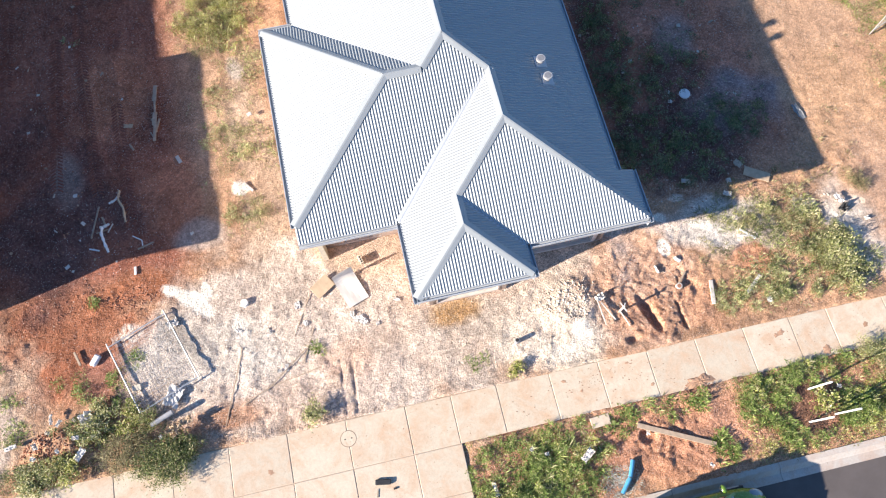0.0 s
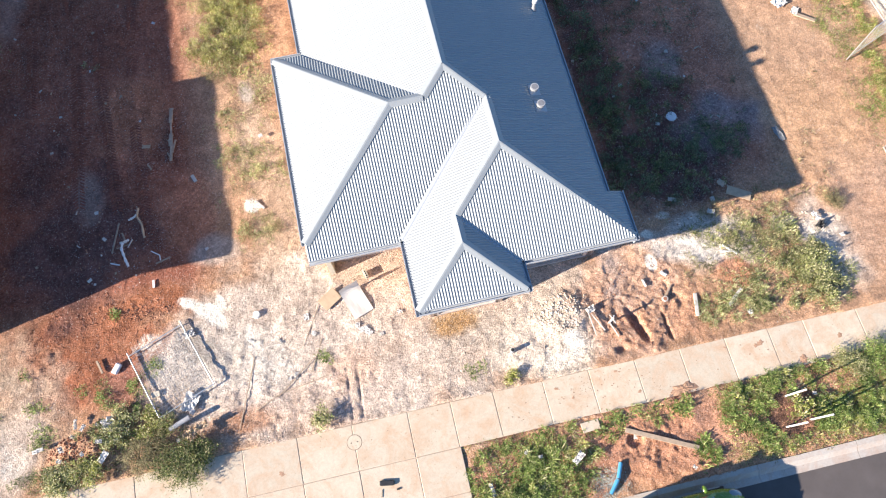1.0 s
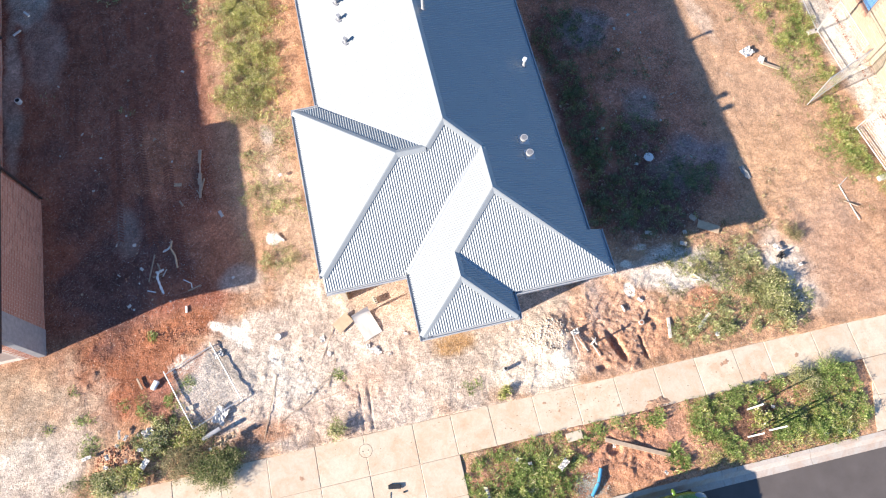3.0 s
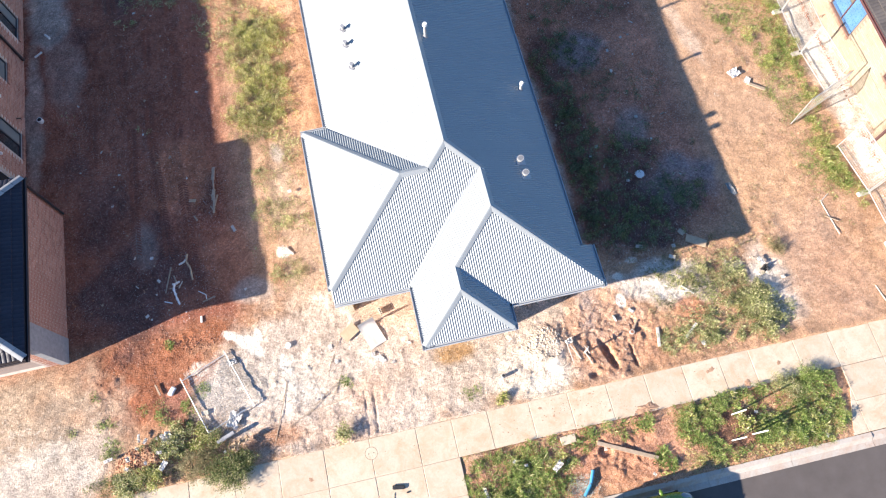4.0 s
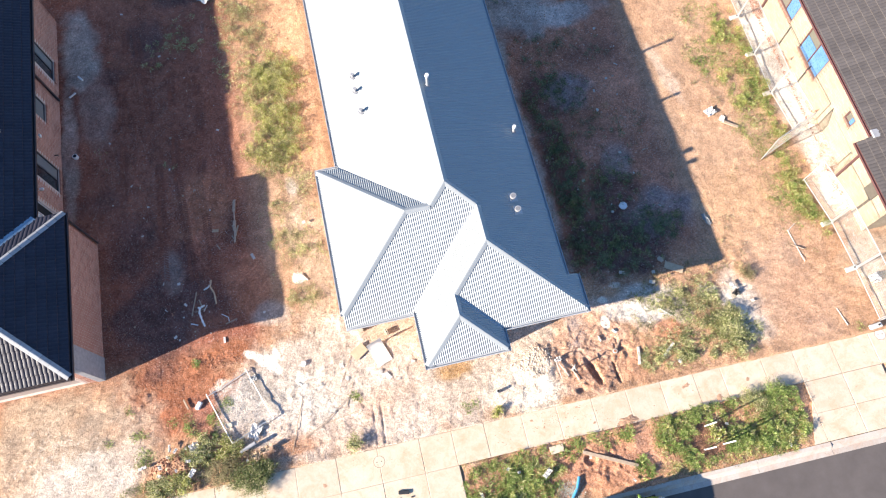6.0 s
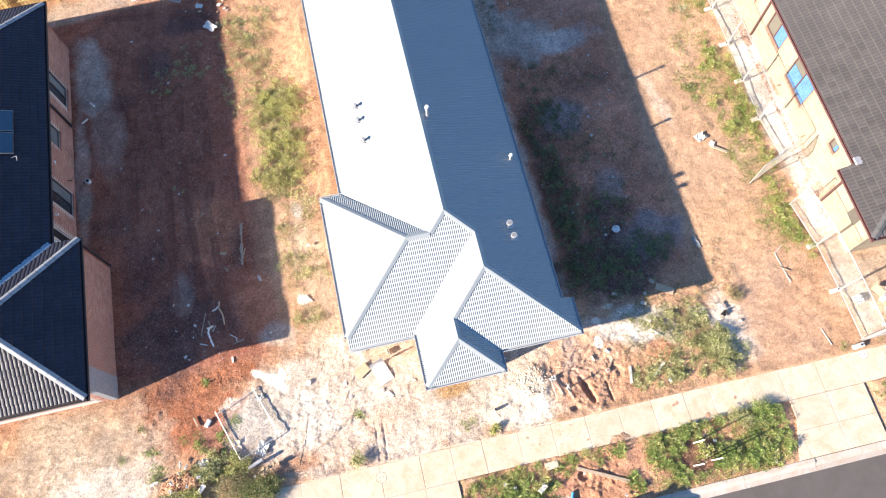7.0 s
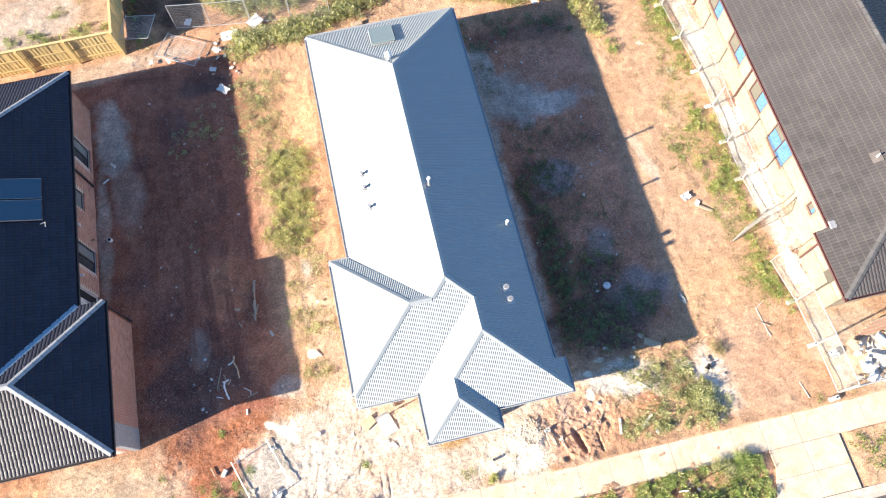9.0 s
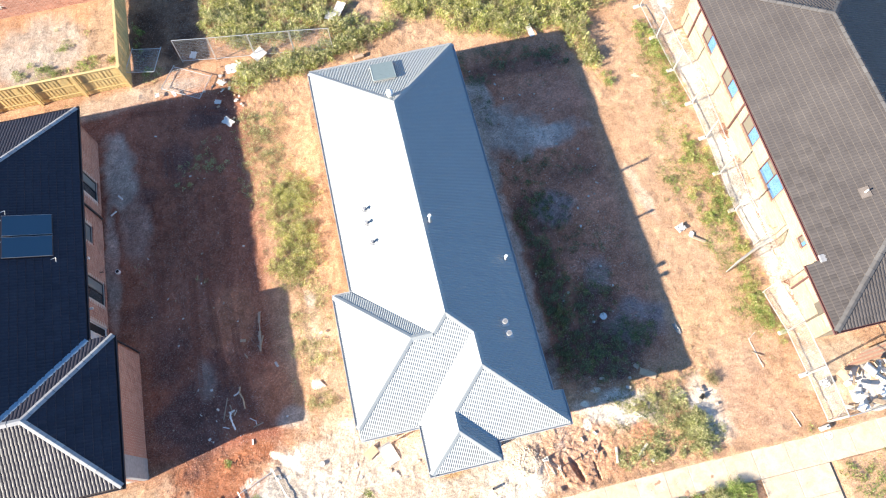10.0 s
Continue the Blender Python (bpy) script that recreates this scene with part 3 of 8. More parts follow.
def soil_cover(x, y):
    """How much chalk, pale grit and dark clay lie on the soil."""
    chalk = np.zeros(len(x))
    for k, (cx, cy, rx, ry, turn, s) in enumerate(CHALK):
        chalk = np.maximum(chalk, s * blob(x, y, cx, cy, rx, ry, turn, 0.5, 130 + k, 0.9))
    # the trampled strip beside the cream house
    strip = np.clip((x - 20.25) / 0.12, 0, 1) * np.clip((22.0 - x) / 0.3, 0, 1) * np.clip((y - 4.5) / 1.5, 0, 1) * np.clip((30 - y) / 1.0, 0, 1)
    chalk = np.maximum(chalk, strip * np.clip(0.9 * field(x, y, 1.1, 5, 90) - 0.05, 0, 0.6))
    yard = np.clip((6.2 - y) / 1.0, 0, 1) * np.clip((x + 6) / 2, 0, 1) * np.clip((12 - x) / 2, 0, 1)
    grit = 0.05 + 0.16 * yard + 0.22 * np.clip(field(x, y, 2.6, 4, 98) * 2.6 - 1.1, 0, 1)
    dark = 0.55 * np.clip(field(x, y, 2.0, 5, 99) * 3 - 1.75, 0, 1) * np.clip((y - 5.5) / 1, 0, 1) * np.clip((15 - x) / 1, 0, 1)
    return np.column_stack([chalk, grit, dark])


def axis(inner, far):
    """The given steps, then ever longer ones as far as the horizon."""
    out, d = [], 0.1
    while not out or out[-1] < far:
        d *= 1.5
        out.append((out[-1] if out else 0) + d)
    return np.concatenate([[inner[0] - v for v in out[::-1]], inner, [inner[-1] + v for v in out]])


def build_ground():
    gx = axis(np.concatenate([np.arange(-16.0, -9.0, 0.1), np.arange(-9.0, 16.0, 0.048), np.arange(16.0, 26.01, 0.12)]), 1500)
    gy = axis(np.concatenate([np.arange(-4.2, -3.1, 0.1), np.arange(-3.1, -0.7, 0.042), np.arange(-0.7, 0.45, 0.1), np.arange(0.45, 6.4, 0.038), np.arange(6.4, 31.01, 0.12)]), 1500)
    X, Y = np.meshgrid(gx, gy)
    x, y = X.ravel(), Y.ravel()
    z = ground_height(x, y)
    nx, ny = len(gx), len(gy)
    i = np.arange(nx * ny).reshape(ny, nx)
    quads = np.stack([i[:-1, :-1], i[:-1, 1:], i[1:, 1:], i[1:, :-1]], -1).reshape(-1, 4)
    me = bpy.data.meshes.new("ground")
    me.vertices.add(nx * ny)
    me.vertices.foreach_set("co", np.stack([x, y, z], 1).ravel())
    me.loops.add(len(quads) * 4)
    me.loops.foreach_set("vertex_index", quads.ravel())
    me.polygons.add(len(quads))
    me.polygons.foreach_set("loop_start", np.arange(len(quads)) * 4)
    me.polygons.foreach_set("use_smooth", np.ones(len(quads), bool))
    me.update()
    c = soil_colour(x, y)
    coarse = np.clip(0.2 + 0.5 * np.clip((14.8 - x) / 1.5, 0, 1) + 1.2 * (field(x, y, 3.0, 3, 97) - 0.45) + 0.5 * np.clip((11.5 - x) / 2, 0, 1) * np.clip((6.5 - y) / 2, 0, 1), 0.12, 1)
    for name, values in (("soil", np.column_stack([c, coarse])), ("cover", np.column_stack([soil_cover(x, y), coarse]))):
        att = me.color_attributes.new(name, "FLOAT_COLOR", "POINT")
        att.data.foreach_set("color", values.ravel())
    me.materials.append(SOIL)
    ob = new("ground", me)
    return tagged(ob, "bare red and chalky building-site soil", "ground", kind="structure")


build_ground()


def build_road():
    bm = B()
    box(bm, (-150, -12.5, -0.6), (150, KERB_Y0, -0.085))
    ob = part("road", bm, ASPHALT)
    tagged(ob, "worn reddish-grey asphalt street beside the kerb", "road", kind="structure")


build_road()


def slab_bm(w, d, h=0.1):
    bm = B()
    box(bm, (0, 0, -h), (w, d, 0), bevel=0.012)
    return bm


def build_pavement():
    """Footpath and driveways, slab by slab, with open joints between them."""
    root = thing("pavement", label="peach-stained concrete footpath and driveways with dusty joints", category="footpath", kind="structure")
    rnd = random.Random(3)
    joints = [-24.7, -22.1, -19.6, -17.0, -14.4, -11.8, -9.2, -7.6, -6.1, -4.6, -3.1, -1.56, 0.0, 1.6, 2.85, 4.1, 5.56, 6.93, 8.31, 9.69, 11.07, 12.4, 13.5, 15.15, 16.45, 18.0, 19.6, 21.0, 22.4, 23.8, 25.2, 26.6, 28.0]
    spans = [(a, b, PATH_Y0, PATH_Y1) for a, b in zip(joints, joints[1:])]
    cols = [(-4.6, -3.1), (-3.1, -1.56), (-1.56, 0.0), (0.0, 1.6), (1.6, 2.88)]
    for a, b in cols:
        spans += [(a, b, -2.0, PATH_Y0), (a, b, -3.06, -2.0)]
    for a, b in ((16.45, 18.0), (18.0, 19.62)):
        spans += [(a, b, -2.0, PATH_Y0), (a, b, -3.06, -2.0)]
    for a, b, y0, y1 in spans:
        g = 0.006
        s = part("slab", slab_bm(b - a - 2 * g, y1 - y0 - 2 * g), CONCRETE, root)
        s.location = (a + g, y0 + g, 0.028 + rnd.uniform(-0.004, 0.004))
    # splayed corner towards the kerb
    bm = B()
    prism(bm, [(16.44, -1.6), (15.9, -3.06), (16.44, -3.06)], -0.07, 0.026)
    part("slab", bm, CONCRETE, root)
    bm = B()
    box(bm, (-25, PATH_Y0, -0.1), (28, PATH_Y1, 0.020))
    box(bm, (DRIVE_X0, -3.06, -0.1), (DRIVE_X1, PATH_Y0, 0.019))
    box(bm, (DRIVE2_X0, -3.06, -0.1), (DRIVE2_X1, PATH_Y0, 0.010))
    part("joint_bed", bm, JOINT, root)


def build_kerb():
    root = thing("kerb", label="rolled concrete kerb and gutter stained with red soil", category="kerb", kind="structure")
    profile = [(-3.08, -0.3), (-3.08, 0.035), (-3.22, 0.03), (-3.30, -0.04), (-3.36, -0.085), (-3.55, -0.075), (-3.55, -0.3)]
    low = [(-3.08, -0.3), (-3.08, 0.02), (-3.20, -0.01), (-3.30, -0.05), (-3.36, -0.085), (-3.55, -0.075), (-3.55, -0.3)]
    edges = [-27 + 2.9 * i for i in range(21)]
    for a, b in zip(edges, edges[1:]):
        bm = B()
        use = low if (DRIVE_X0 - 1 < (a + b) / 2 < DRIVE_X1 + 0.4) or (15.6 < (a + b) / 2 < 20) else profile
        lo = [bm.verts.new((a + 0.006, y, z)) for y, z in use]
        hi = [bm.verts.new((b - 0.006, y, z)) for y, z in use]
        for i in range(len(use)):
            j = (i + 1) % len(use)
            bm.faces.new((lo[i], lo[j], hi[j], hi[i]))
        bm.faces.new(lo[::-1])
        bm.faces.new(hi)
        part("kerb_block", bm, KERB_CONCRETE, root)


build_kerb()
build_pavement()


# ---- roofs ----
def inside_spans(poly, s):
    """Lowest and highest u of the polygon [(s, u), ...] on the line s = const."""
    us = []
    n = len(poly)
    for i in range(n):
        (s0, u0), (s1, u1) = poly[i], poly[(i + 1) % n]
        if min(s0, s1) - 1e-9 <= s <= max(s0, s1) + 1e-9:
            if abs(s1 - s0) < 1e-9:
                us += [u0, u1]
            else:
                us.append(u0 + (u1 - u0) * (s - s0) / (s1 - s0))
    return (min(us), max(us)) if us else (0, 0)


def roof_frame(side):
    """Plan axes of a slope that falls to that side: s along the eave, u uphill."""
    return {"W": ((0, -1), (1, 0)), "E": ((0, 1), (-1, 0)), "S": ((1, 0), (0, 1)), "N": ((-1, 0), (0, -1))}[side]


def corrugated(poly, side, z, slope, pitch=0.076, depth=0.0108):
    """Sheeting with round corrugations that run down the slope, trimmed to the polygon of the plan."""
    es, eu = roof_frame(side)
    flat = [(x * es[0] + y * es[1], x * eu[0] + y * eu[1]) for x, y in poly]
    lo, hi = min(p[0] for p in flat), max(p[0] for p in flat)
    samples = sorted(set([round(v, 5) for v in np.arange(math.ceil(lo / (pitch / 6)) * pitch / 6, hi, pitch / 6)] + [round(p[0], 5) for p in flat]))
    samples = [s for s in samples if lo - 1e-6 <= s <= hi + 1e-6]
    verts, faces = [], []
    for s in samples:
        q = min(max(s, lo + 1e-6), hi - 1e-6)
        a, b = inside_spans(flat, q)
        off = depth * math.cos(2 * math.pi * s / pitch)
        for u in (a, b):
            x, y = s * es[0] + u * eu[0], s * es[1] + u * eu[1]
            verts.append((x, y, z(x, y) + off))
    for i in range(len(samples) - 1):
        faces.append((2 * i, 2 * i + 2, 2 * i + 3, 2 * i + 1))
    return verts, faces


def tiled(poly, side, z, slope, gauge=0.30, roll=0.15, keep=None):
    """Courses of rolled tiles, each course lapping the one below. Tiles for which keep(x, y) is true are left out, and their places
    returned, to be laid one by one."""
    es, eu = roof_frame(side)
    flat = [(x * es[0] + y * es[1], x * eu[0] + y * eu[1]) for x, y in poly]
    lo, hi = min(p[0] for p in flat), max(p[0] for p in flat)
    u0 = min(p[1] for p in flat)
    u1 = max(p[1] for p in flat)
    n = 4
    step = roll / n
    verts, faces, single = [], [], []
    cols = int((hi - lo) / (2 * roll)) + 1
    for j in range(int((u1 - u0) / gauge) + 1):
        ua, ub = u0 + j * gauge, u0 + (j + 1) * gauge
        for c in range(cols):
            sa, sb = lo + c * 2 * roll, lo + (c + 1) * 2 * roll
            e = [inside_spans(flat, min(max(v, lo + 1e-6), hi - 1e-6)) for v in (sa, sb)]
            whole = sb <= hi and all(a <= ua + 1e-6 and b >= ub - 1e-6 for a, b in e)
            mid = ((sa + sb) / 2, (ua + ub) / 2)
            mx, my = mid[0] * es[0] + mid[1] * eu[0], mid[0] * es[1] + mid[1] * eu[1]
            if whole and keep and keep(mx, my):
                single.append((sa, ua))
                continue
            row = []
            for k in range(2 * n + 1):
                s = sa + k * step
                if s > hi + 1e-6:
                    break
                a, b = inside_spans(flat, min(max(s, lo + 1e-6), hi - 1e-6))
                a, b = max(a, ua), min(b, ub)
                if b - a < 1e-4:
                    row.append(None)
                    continue
                off = 0.022 * max(0.0, math.sin(math.pi * ((s - sa) / roll % 1.0))) ** 0.8
                ids = []
                for u, lift in ((a, 0.0), (a, 1), (b, 2)):
                    x, y = s * es[0] + u * eu[0], s * es[1] + u * eu[1]
                    f = (u - ua) / gauge
                    h = off + 0.035 * (1 - f) if lift else off * 0.3 - 0.01
                    ids.append(len(verts))
                    verts.append((x, y, z(x, y) + h))
                row.append(ids)
            for p, q in zip(row, row[1:]):
                if p and q:
                    faces.append((p[0], q[0], q[1], p[1]))
                    faces.append((p[1], q[1], q[2], p[2]))
    return verts, faces, single, (es, eu)


def single_tile_mesh(name, slope, gauge, roll, material):
    n = 4
    verts, faces = [], []
    for k in range(2 * n + 1):
        s = k * roll / n
        off = 0.022 * max(0.0, math.sin(math.pi * (s / roll % 1.0))) ** 0.8
        verts += [(s, 0, off * 0.3 - 0.01), (s, 0, off + 0.035), (s, gauge, slope * gauge + off)]
    for k in range(2 * n):
        a, b = 3 * k, 3 * k + 3
        faces += [(a, b, b + 1, a + 1), (a + 1, b + 1, b + 2, a + 2)]
    me = bpy.data.meshes.new(name)
    me.from_pydata(verts, [], faces)
    me.materials.append(material)
    return me


def lay_single(mesh, places, es, eu, z, parent):
    for sa, ua in places:
        x, y = sa * es[0] + ua * eu[0], sa * es[1] + ua * eu[1]
        t = new("tile", mesh)
        m = Matrix(((es[0], eu[0], 0, x), (es[1], eu[1], 0, y), (0, 0, 1, z(x, y)), (0, 0, 0, 1)))
        t.matrix_world = m
        t.parent = parent


def ridge_cap(bm, a, b, za, zb, half=0.16, lift=0.03, drop=0.05):
    """A folded capping along a hip or ridge; za and zb give the roof beside it."""
    a, b = Vector(a), Vector(b)
    d = Vector((b.x - a.x, b.y - a.y, 0)).normalized()
    side = Vector((-d.y, d.x, 0))
    rows = []
    for p in (a, b):
        row = []
        for w, h in ((-half, -1), (-0.035, 0.6), (0, 1), (0.035, 0.6), (half, -1)):
            q = p + side * w
            base = p.z - (abs(w) * (za if w < 0 else zb))
            row.append(bm.verts.new((q.x, q.y, base + lift + (0.02 if abs(w) < 0.04 else 0.0))))
        rows.append(row)
    for i in range(4):
        bm.faces.new((rows[0][i], rows[0][i + 1], rows[1][i + 1], rows[1][i]))
    return bm


def gutter(bm, a, b, z, out, width=0.115, height=0.11):
    """An open channel along an eave from a to b in the plan; out points away from the roof."""
    o = Vector((*out, 0))
    a, b = Vector((*a, z)), Vector((*b, z))
    sec = [(0.0, 0.02), (0.0, -height), (width, -height), (width, 0.0), (width - 0.018, 0.0), (width - 0.018, -height + 0.014), (0.012, -height + 0.014), (0.012, 0.02)]
    r0 = [bm.verts.new(a + o * w + Vector((0, 0, h))) for w, h in sec]
    r1 = [bm.verts.new(b + o * w + Vector((0, 0, h))) for w, h in sec]
    n = len(sec)
    for i in range(n):
        j = (i + 1) % n
        bm.faces.new((r0[i], r0[j], r1[j], r1[i]))
    bm.faces.new(r0[::-1])
    bm.faces.new(r1)
    return bm


def wall_with_openings(bm, a, b, z0, z1, thick, holes):
    """A straight wall from a to b in the plan, its outer face to the right of that way, with rectangular holes (s0, s1, h0, h1):
    one closed body."""
    a, b = Vector((*a, 0)), Vector((*b, 0))
    L = (b - a).length
    d = (b - a) / L
    n = Vector((d.y, -d.x, 0))
    m = Matrix((d, -n, Vector((0, 0, 1)))).transposed().to_4x4()
    m.translation = a
    xs = sorted({0, L, *[h[0] for h in holes], *[h[1] for h in holes]})
    zs = sorted({z0, z1, *[h[2] for h in holes], *[h[3] for h in holes]})
    made = {}

    def v(i, j, k):
        if (i, j, k) not in made:
            made[i, j, k] = bm.verts.new(m @ Vector((xs[i], (0, thick)[k], zs[j])))
        return made[i, j, k]

    def solid(i, j):
        if not (0 <= i < len(xs) - 1 and 0 <= j < len(zs) - 1):
            return False
        x, z = (xs[i] + xs[i + 1]) / 2, (zs[j] + zs[j + 1]) / 2
        return not any(h[0] < x < h[1] and h[2] < z < h[3] for h in holes)

    for i in range(len(xs) - 1):
        for j in range(len(zs) - 1):
            if not solid(i, j):
                continue
            for k in (0, 1):
                bm.faces.new([v(i, j, k), v(i + 1, j, k), v(i + 1, j + 1, k), v(i, j + 1, k)])
            for di, dj, p, q in ((-1, 0, (i, j), (i, j + 1)), (1, 0, (i + 1, j), (i + 1, j + 1)), (0, -1, (i, j), (i + 1, j)), (0, 1, (i, j + 1), (i + 1, j + 1))):
                if not solid(i + di, j + dj):
                    bm.faces.new([v(*p, 0), v(*q, 0), v(*q, 1), v(*p, 1)])
    return m


def brick_face(a, b, z0, z1, holes, keep=None, length=0.23, high=0.076, joint=0.014, proud=0.0015):
    """Bricks in stretcher bond on the outer face of a wall: one list of vertices and faces for all, and the places of those kept out."""
    a, b = Vector((*a, 0)), Vector((*b, 0))
    L = (b - a).length
    d = (b - a) / L
    n = Vector((d.y, -d.x, 0))
    verts, faces, single = [], [], []
    row = 0
    z = z0
    while z + high <= z1 + 1e-6:
        s = -(length + joint) / 2 * (row % 2)
        while s < L:
            s0, s1 = max(s, 0), min(s + length, L)
            s += length + joint
            if s1 - s0 < 0.04 or any(s1 > h[0] and s0 < h[1] and z + high > h[2] and z < h[3] for h in holes):
                continue
            if keep and s1 - s0 > length - 1e-4 and keep(s0, z):
                single.append((a + d * s0 + Vector((0, 0, z)), d, n))
                continue
            i = len(verts)
            for out in (0.0, proud):
                for ss, zz in ((s0, z), (s1, z), (s1, z + high), (s0, z + high)):
                    p = a + d * ss + n * out
                    verts.append((p.x, p.y, zz))
            faces += [(i + 4, i + 5, i + 6, i + 7), (i, i + 1, i + 5, i + 4), (i + 1, i + 2, i + 6, i + 5), (i + 2, i + 3, i + 7, i + 6), (i + 3, i, i + 4, i + 7)]
        z += high + joint
        row += 1
    return verts, faces, single


def single_brick_mesh(name, material, length=0.23, high=0.076, proud=0.0015):
    v = []
    for out in (0.0, proud):
        v += [(0, -out, 0), (length, -out, 0), (length, -out, high), (0, -out, high)]
    me = bpy.data.meshes.new(name)
    me.from_pydata(v, [], [(4, 5, 6, 7), (0, 1, 5, 4), (1, 2, 6, 5), (2, 3, 7, 6), (3, 0, 4, 7)])
    me.materials.append(material)
    return me


def brick_wall(parent, a, b, z0, z1, holes, brick, mortar, thick=0.2, keep=None, single=None):
    """A wall part with its bricks: a mortar body, the joined bricks and, if asked, some bricks one by one."""
    bm = B()
    wall_with_openings(bm, a, b, z0, z1, thick, holes)
    w = part("wall", bm, mortar, parent)
    v, f, s = brick_face(a, b, z0, z1, holes, keep)
    bk = mesh_object("brickwork", v, f, brick, w)
    tagged(bk, kind="stuff")
    if single:
        for p, d, n in s:
            o = new("brick", single)
            o.matrix_world = Matrix(((d.x, -n.x, 0, p.x), (d.y, -n.y, 0, p.y), (0, 0, 1, p.z), (0, 0, 0, 1)))
            o.parent = w
    return w


def window(parent, a, b, s0, s1, h0, h1, frame_mat, glass_mats, columns=2, rows=1, sill=None, name="window"):
    """A window in a wall from a to b: frame bars, panes and a brick sill, set back in the opening."""
    a, b = Vector((*a, 0)), Vector((*b, 0))
    d = (b - a).normalized()
    n = Vector((d.y, -d.x, 0))
    m = Matrix((d, -n, Vector((0, 0, 1)))).transposed().to_4x4()
    m.translation = a
    w = thing(name)
    w.parent = parent
    t = 0.05
    bm = B()
    for x in (s0, s1 - t):
        box(bm, (x, 0.03, h0), (x + t, 0.10, h1), m)
    for zz in (h0, h1 - t):
        box(bm, (s0 + t, 0.03, zz), (s1 - t, 0.10, zz + t), m)
    for c in range(1, columns):
        x = s0 + (s1 - s0) * c / columns
        box(bm, (x - 0.025, 0.035, h0 + t), (x + 0.025, 0.095, h1 - t), m)
    for r in range(1, rows):
        zz = h0 + (h1 - h0) * r / rows
        box(bm, (s0 + t, 0.033, zz - 0.02), (s1 - t, 0.097, zz + 0.02), m)
    part("window_frame", bm, frame_mat, w)
    k = 0
    for c in range(columns):
        for r in range(rows):
            x0, x1 = s0 + (s1 - s0) * c / columns + t * 0.6, s0 + (s1 - s0) * (c + 1) / columns - t * 0.6
            z0, z1 = h0 + (h1 - h0) * r / rows + t * 0.6, h0 + (h1 - h0) * (r + 1) / rows - t * 0.6
            bm = B()
            box(bm, (x0, 0.06, z0), (x1, 0.072, z1), m)
            part("pane", bm, glass_mats[k % len(glass_mats)], w)
            k += 1
    if sill:
        bm = B()
        x = s0 - 0.02
        while x < s1:
            box(bm, (x, -0.05, h0 - 0.15), (min(x + 0.076, s1 + 0.02), 0.09, h0 - 0.012), m)
            x += 0.086
        part("window_sill", bm, sill, w)
    return w


# ---- the house in the middle: corrugated steel hips over brick walls ----
def build_house():
    root = thing("house", (4.4, 12, 0), "single-storey house with a pale corrugated steel hip roof", "house")
    root.matrix_world = Matrix()
    E, K = 2.955, 0.42
    ML, R, N, L1, F1, N1, L2, F2, R3, F3 = 0.782, 8.22, 22.738, -0.141, 4.811, 10.874, 2.73, 3.409, 5.209, 2.627
    g = 0.09  # the sheets end short of the gutters' outer edges
    eML, eR, eN, eL1, eF1, eN1 = 0.675 + g, 8.22 - g, 22.82 - g, -0.127 + g, 4.395 + g, 10.856 - g
    eL2, eF2, eR3, eF3, eR2, yj = 2.422 + g, 3.131 + g, 5.496 - g, 2.387 + g, 8.644 - g, 4.60
    zW = lambda c: (lambda x, y: E + K * (x - c))
    zE = lambda c: (lambda x, y: E + K * (c - x))
    zS = lambda c: (lambda x, y: E + K * (y - c))
    zN = lambda c: (lambda x, y: E + K * (c - y))
    rx, x2, xp = (ML + R) / 2, (L2 + R) / 2, (L2 + R3) / 2
    RB, P1 = (rx, N - (R - rx)), (rx, F1 + R - rx)
    P2, P3 = (x2, F1 + R - x2), (x2, F2 + R - x2)
    hp = xp - L2
    P4, P5 = (xp, F2 + hp), (xp, F3 + hp)
    ym = (F1 + N1) / 2
    hm = ym - F1
    P6, P7 = (ML + hm, ym), (L1 + hm, ym)
    hipL, hipB = (eL1, F1 + eL1 - L1), (eL1, N1 - (eL1 - L1))
    faces = [
        ("W", [RB, P1, P6, (eML, eN1), (eML, eN)], zW(ML)),
        ("N", [RB, (eML, eN), (eR, eN)], zN(N)),
        ("E", [RB, (eR, eN), (eR, yj), (eR2, yj), (eR2, eF2), P3, P2, P1], zE(R)),
        ("S", [P1, P2, (eL2, eF1), (eL1, eF1), hipL, P7, P6], zS(F1)),
        ("N", [P6, P7, (eL1, eN1), (eML, eN1)], zN(N1)),
        ("W", [P7, (eL1, eN1), hipL], zW(L1)),
        ("W", [P2, P3, P4, P5, (eL2, eF3), (eL2, eF1)], zW(L2)),
        ("S", [P3, (eR2, eF2), (eR3, eF2), P4], zS(F2)),
        ("E", [P4, (eR3, eF2), (eR3, eF3), P5], zE(R3)),
        ("S", [P5, (eR3, eF3), (eL2, eF3)], zS(F3)),
    ]
    roof = thing("roof")
    roof.parent = root
    for side, poly, z in faces:
        v, f = corrugated(poly, side, z, K)
        ob = mesh_object("roof_sheeting", v, f, METAL_ROOF, roof)
        sol = ob.modifiers.new("thickness", "SOLIDIFY")
        sol.thickness, sol.offset = 0.004, -1
    h = 0.707 * K
    at = lambda p, z: (*p, z(*p))
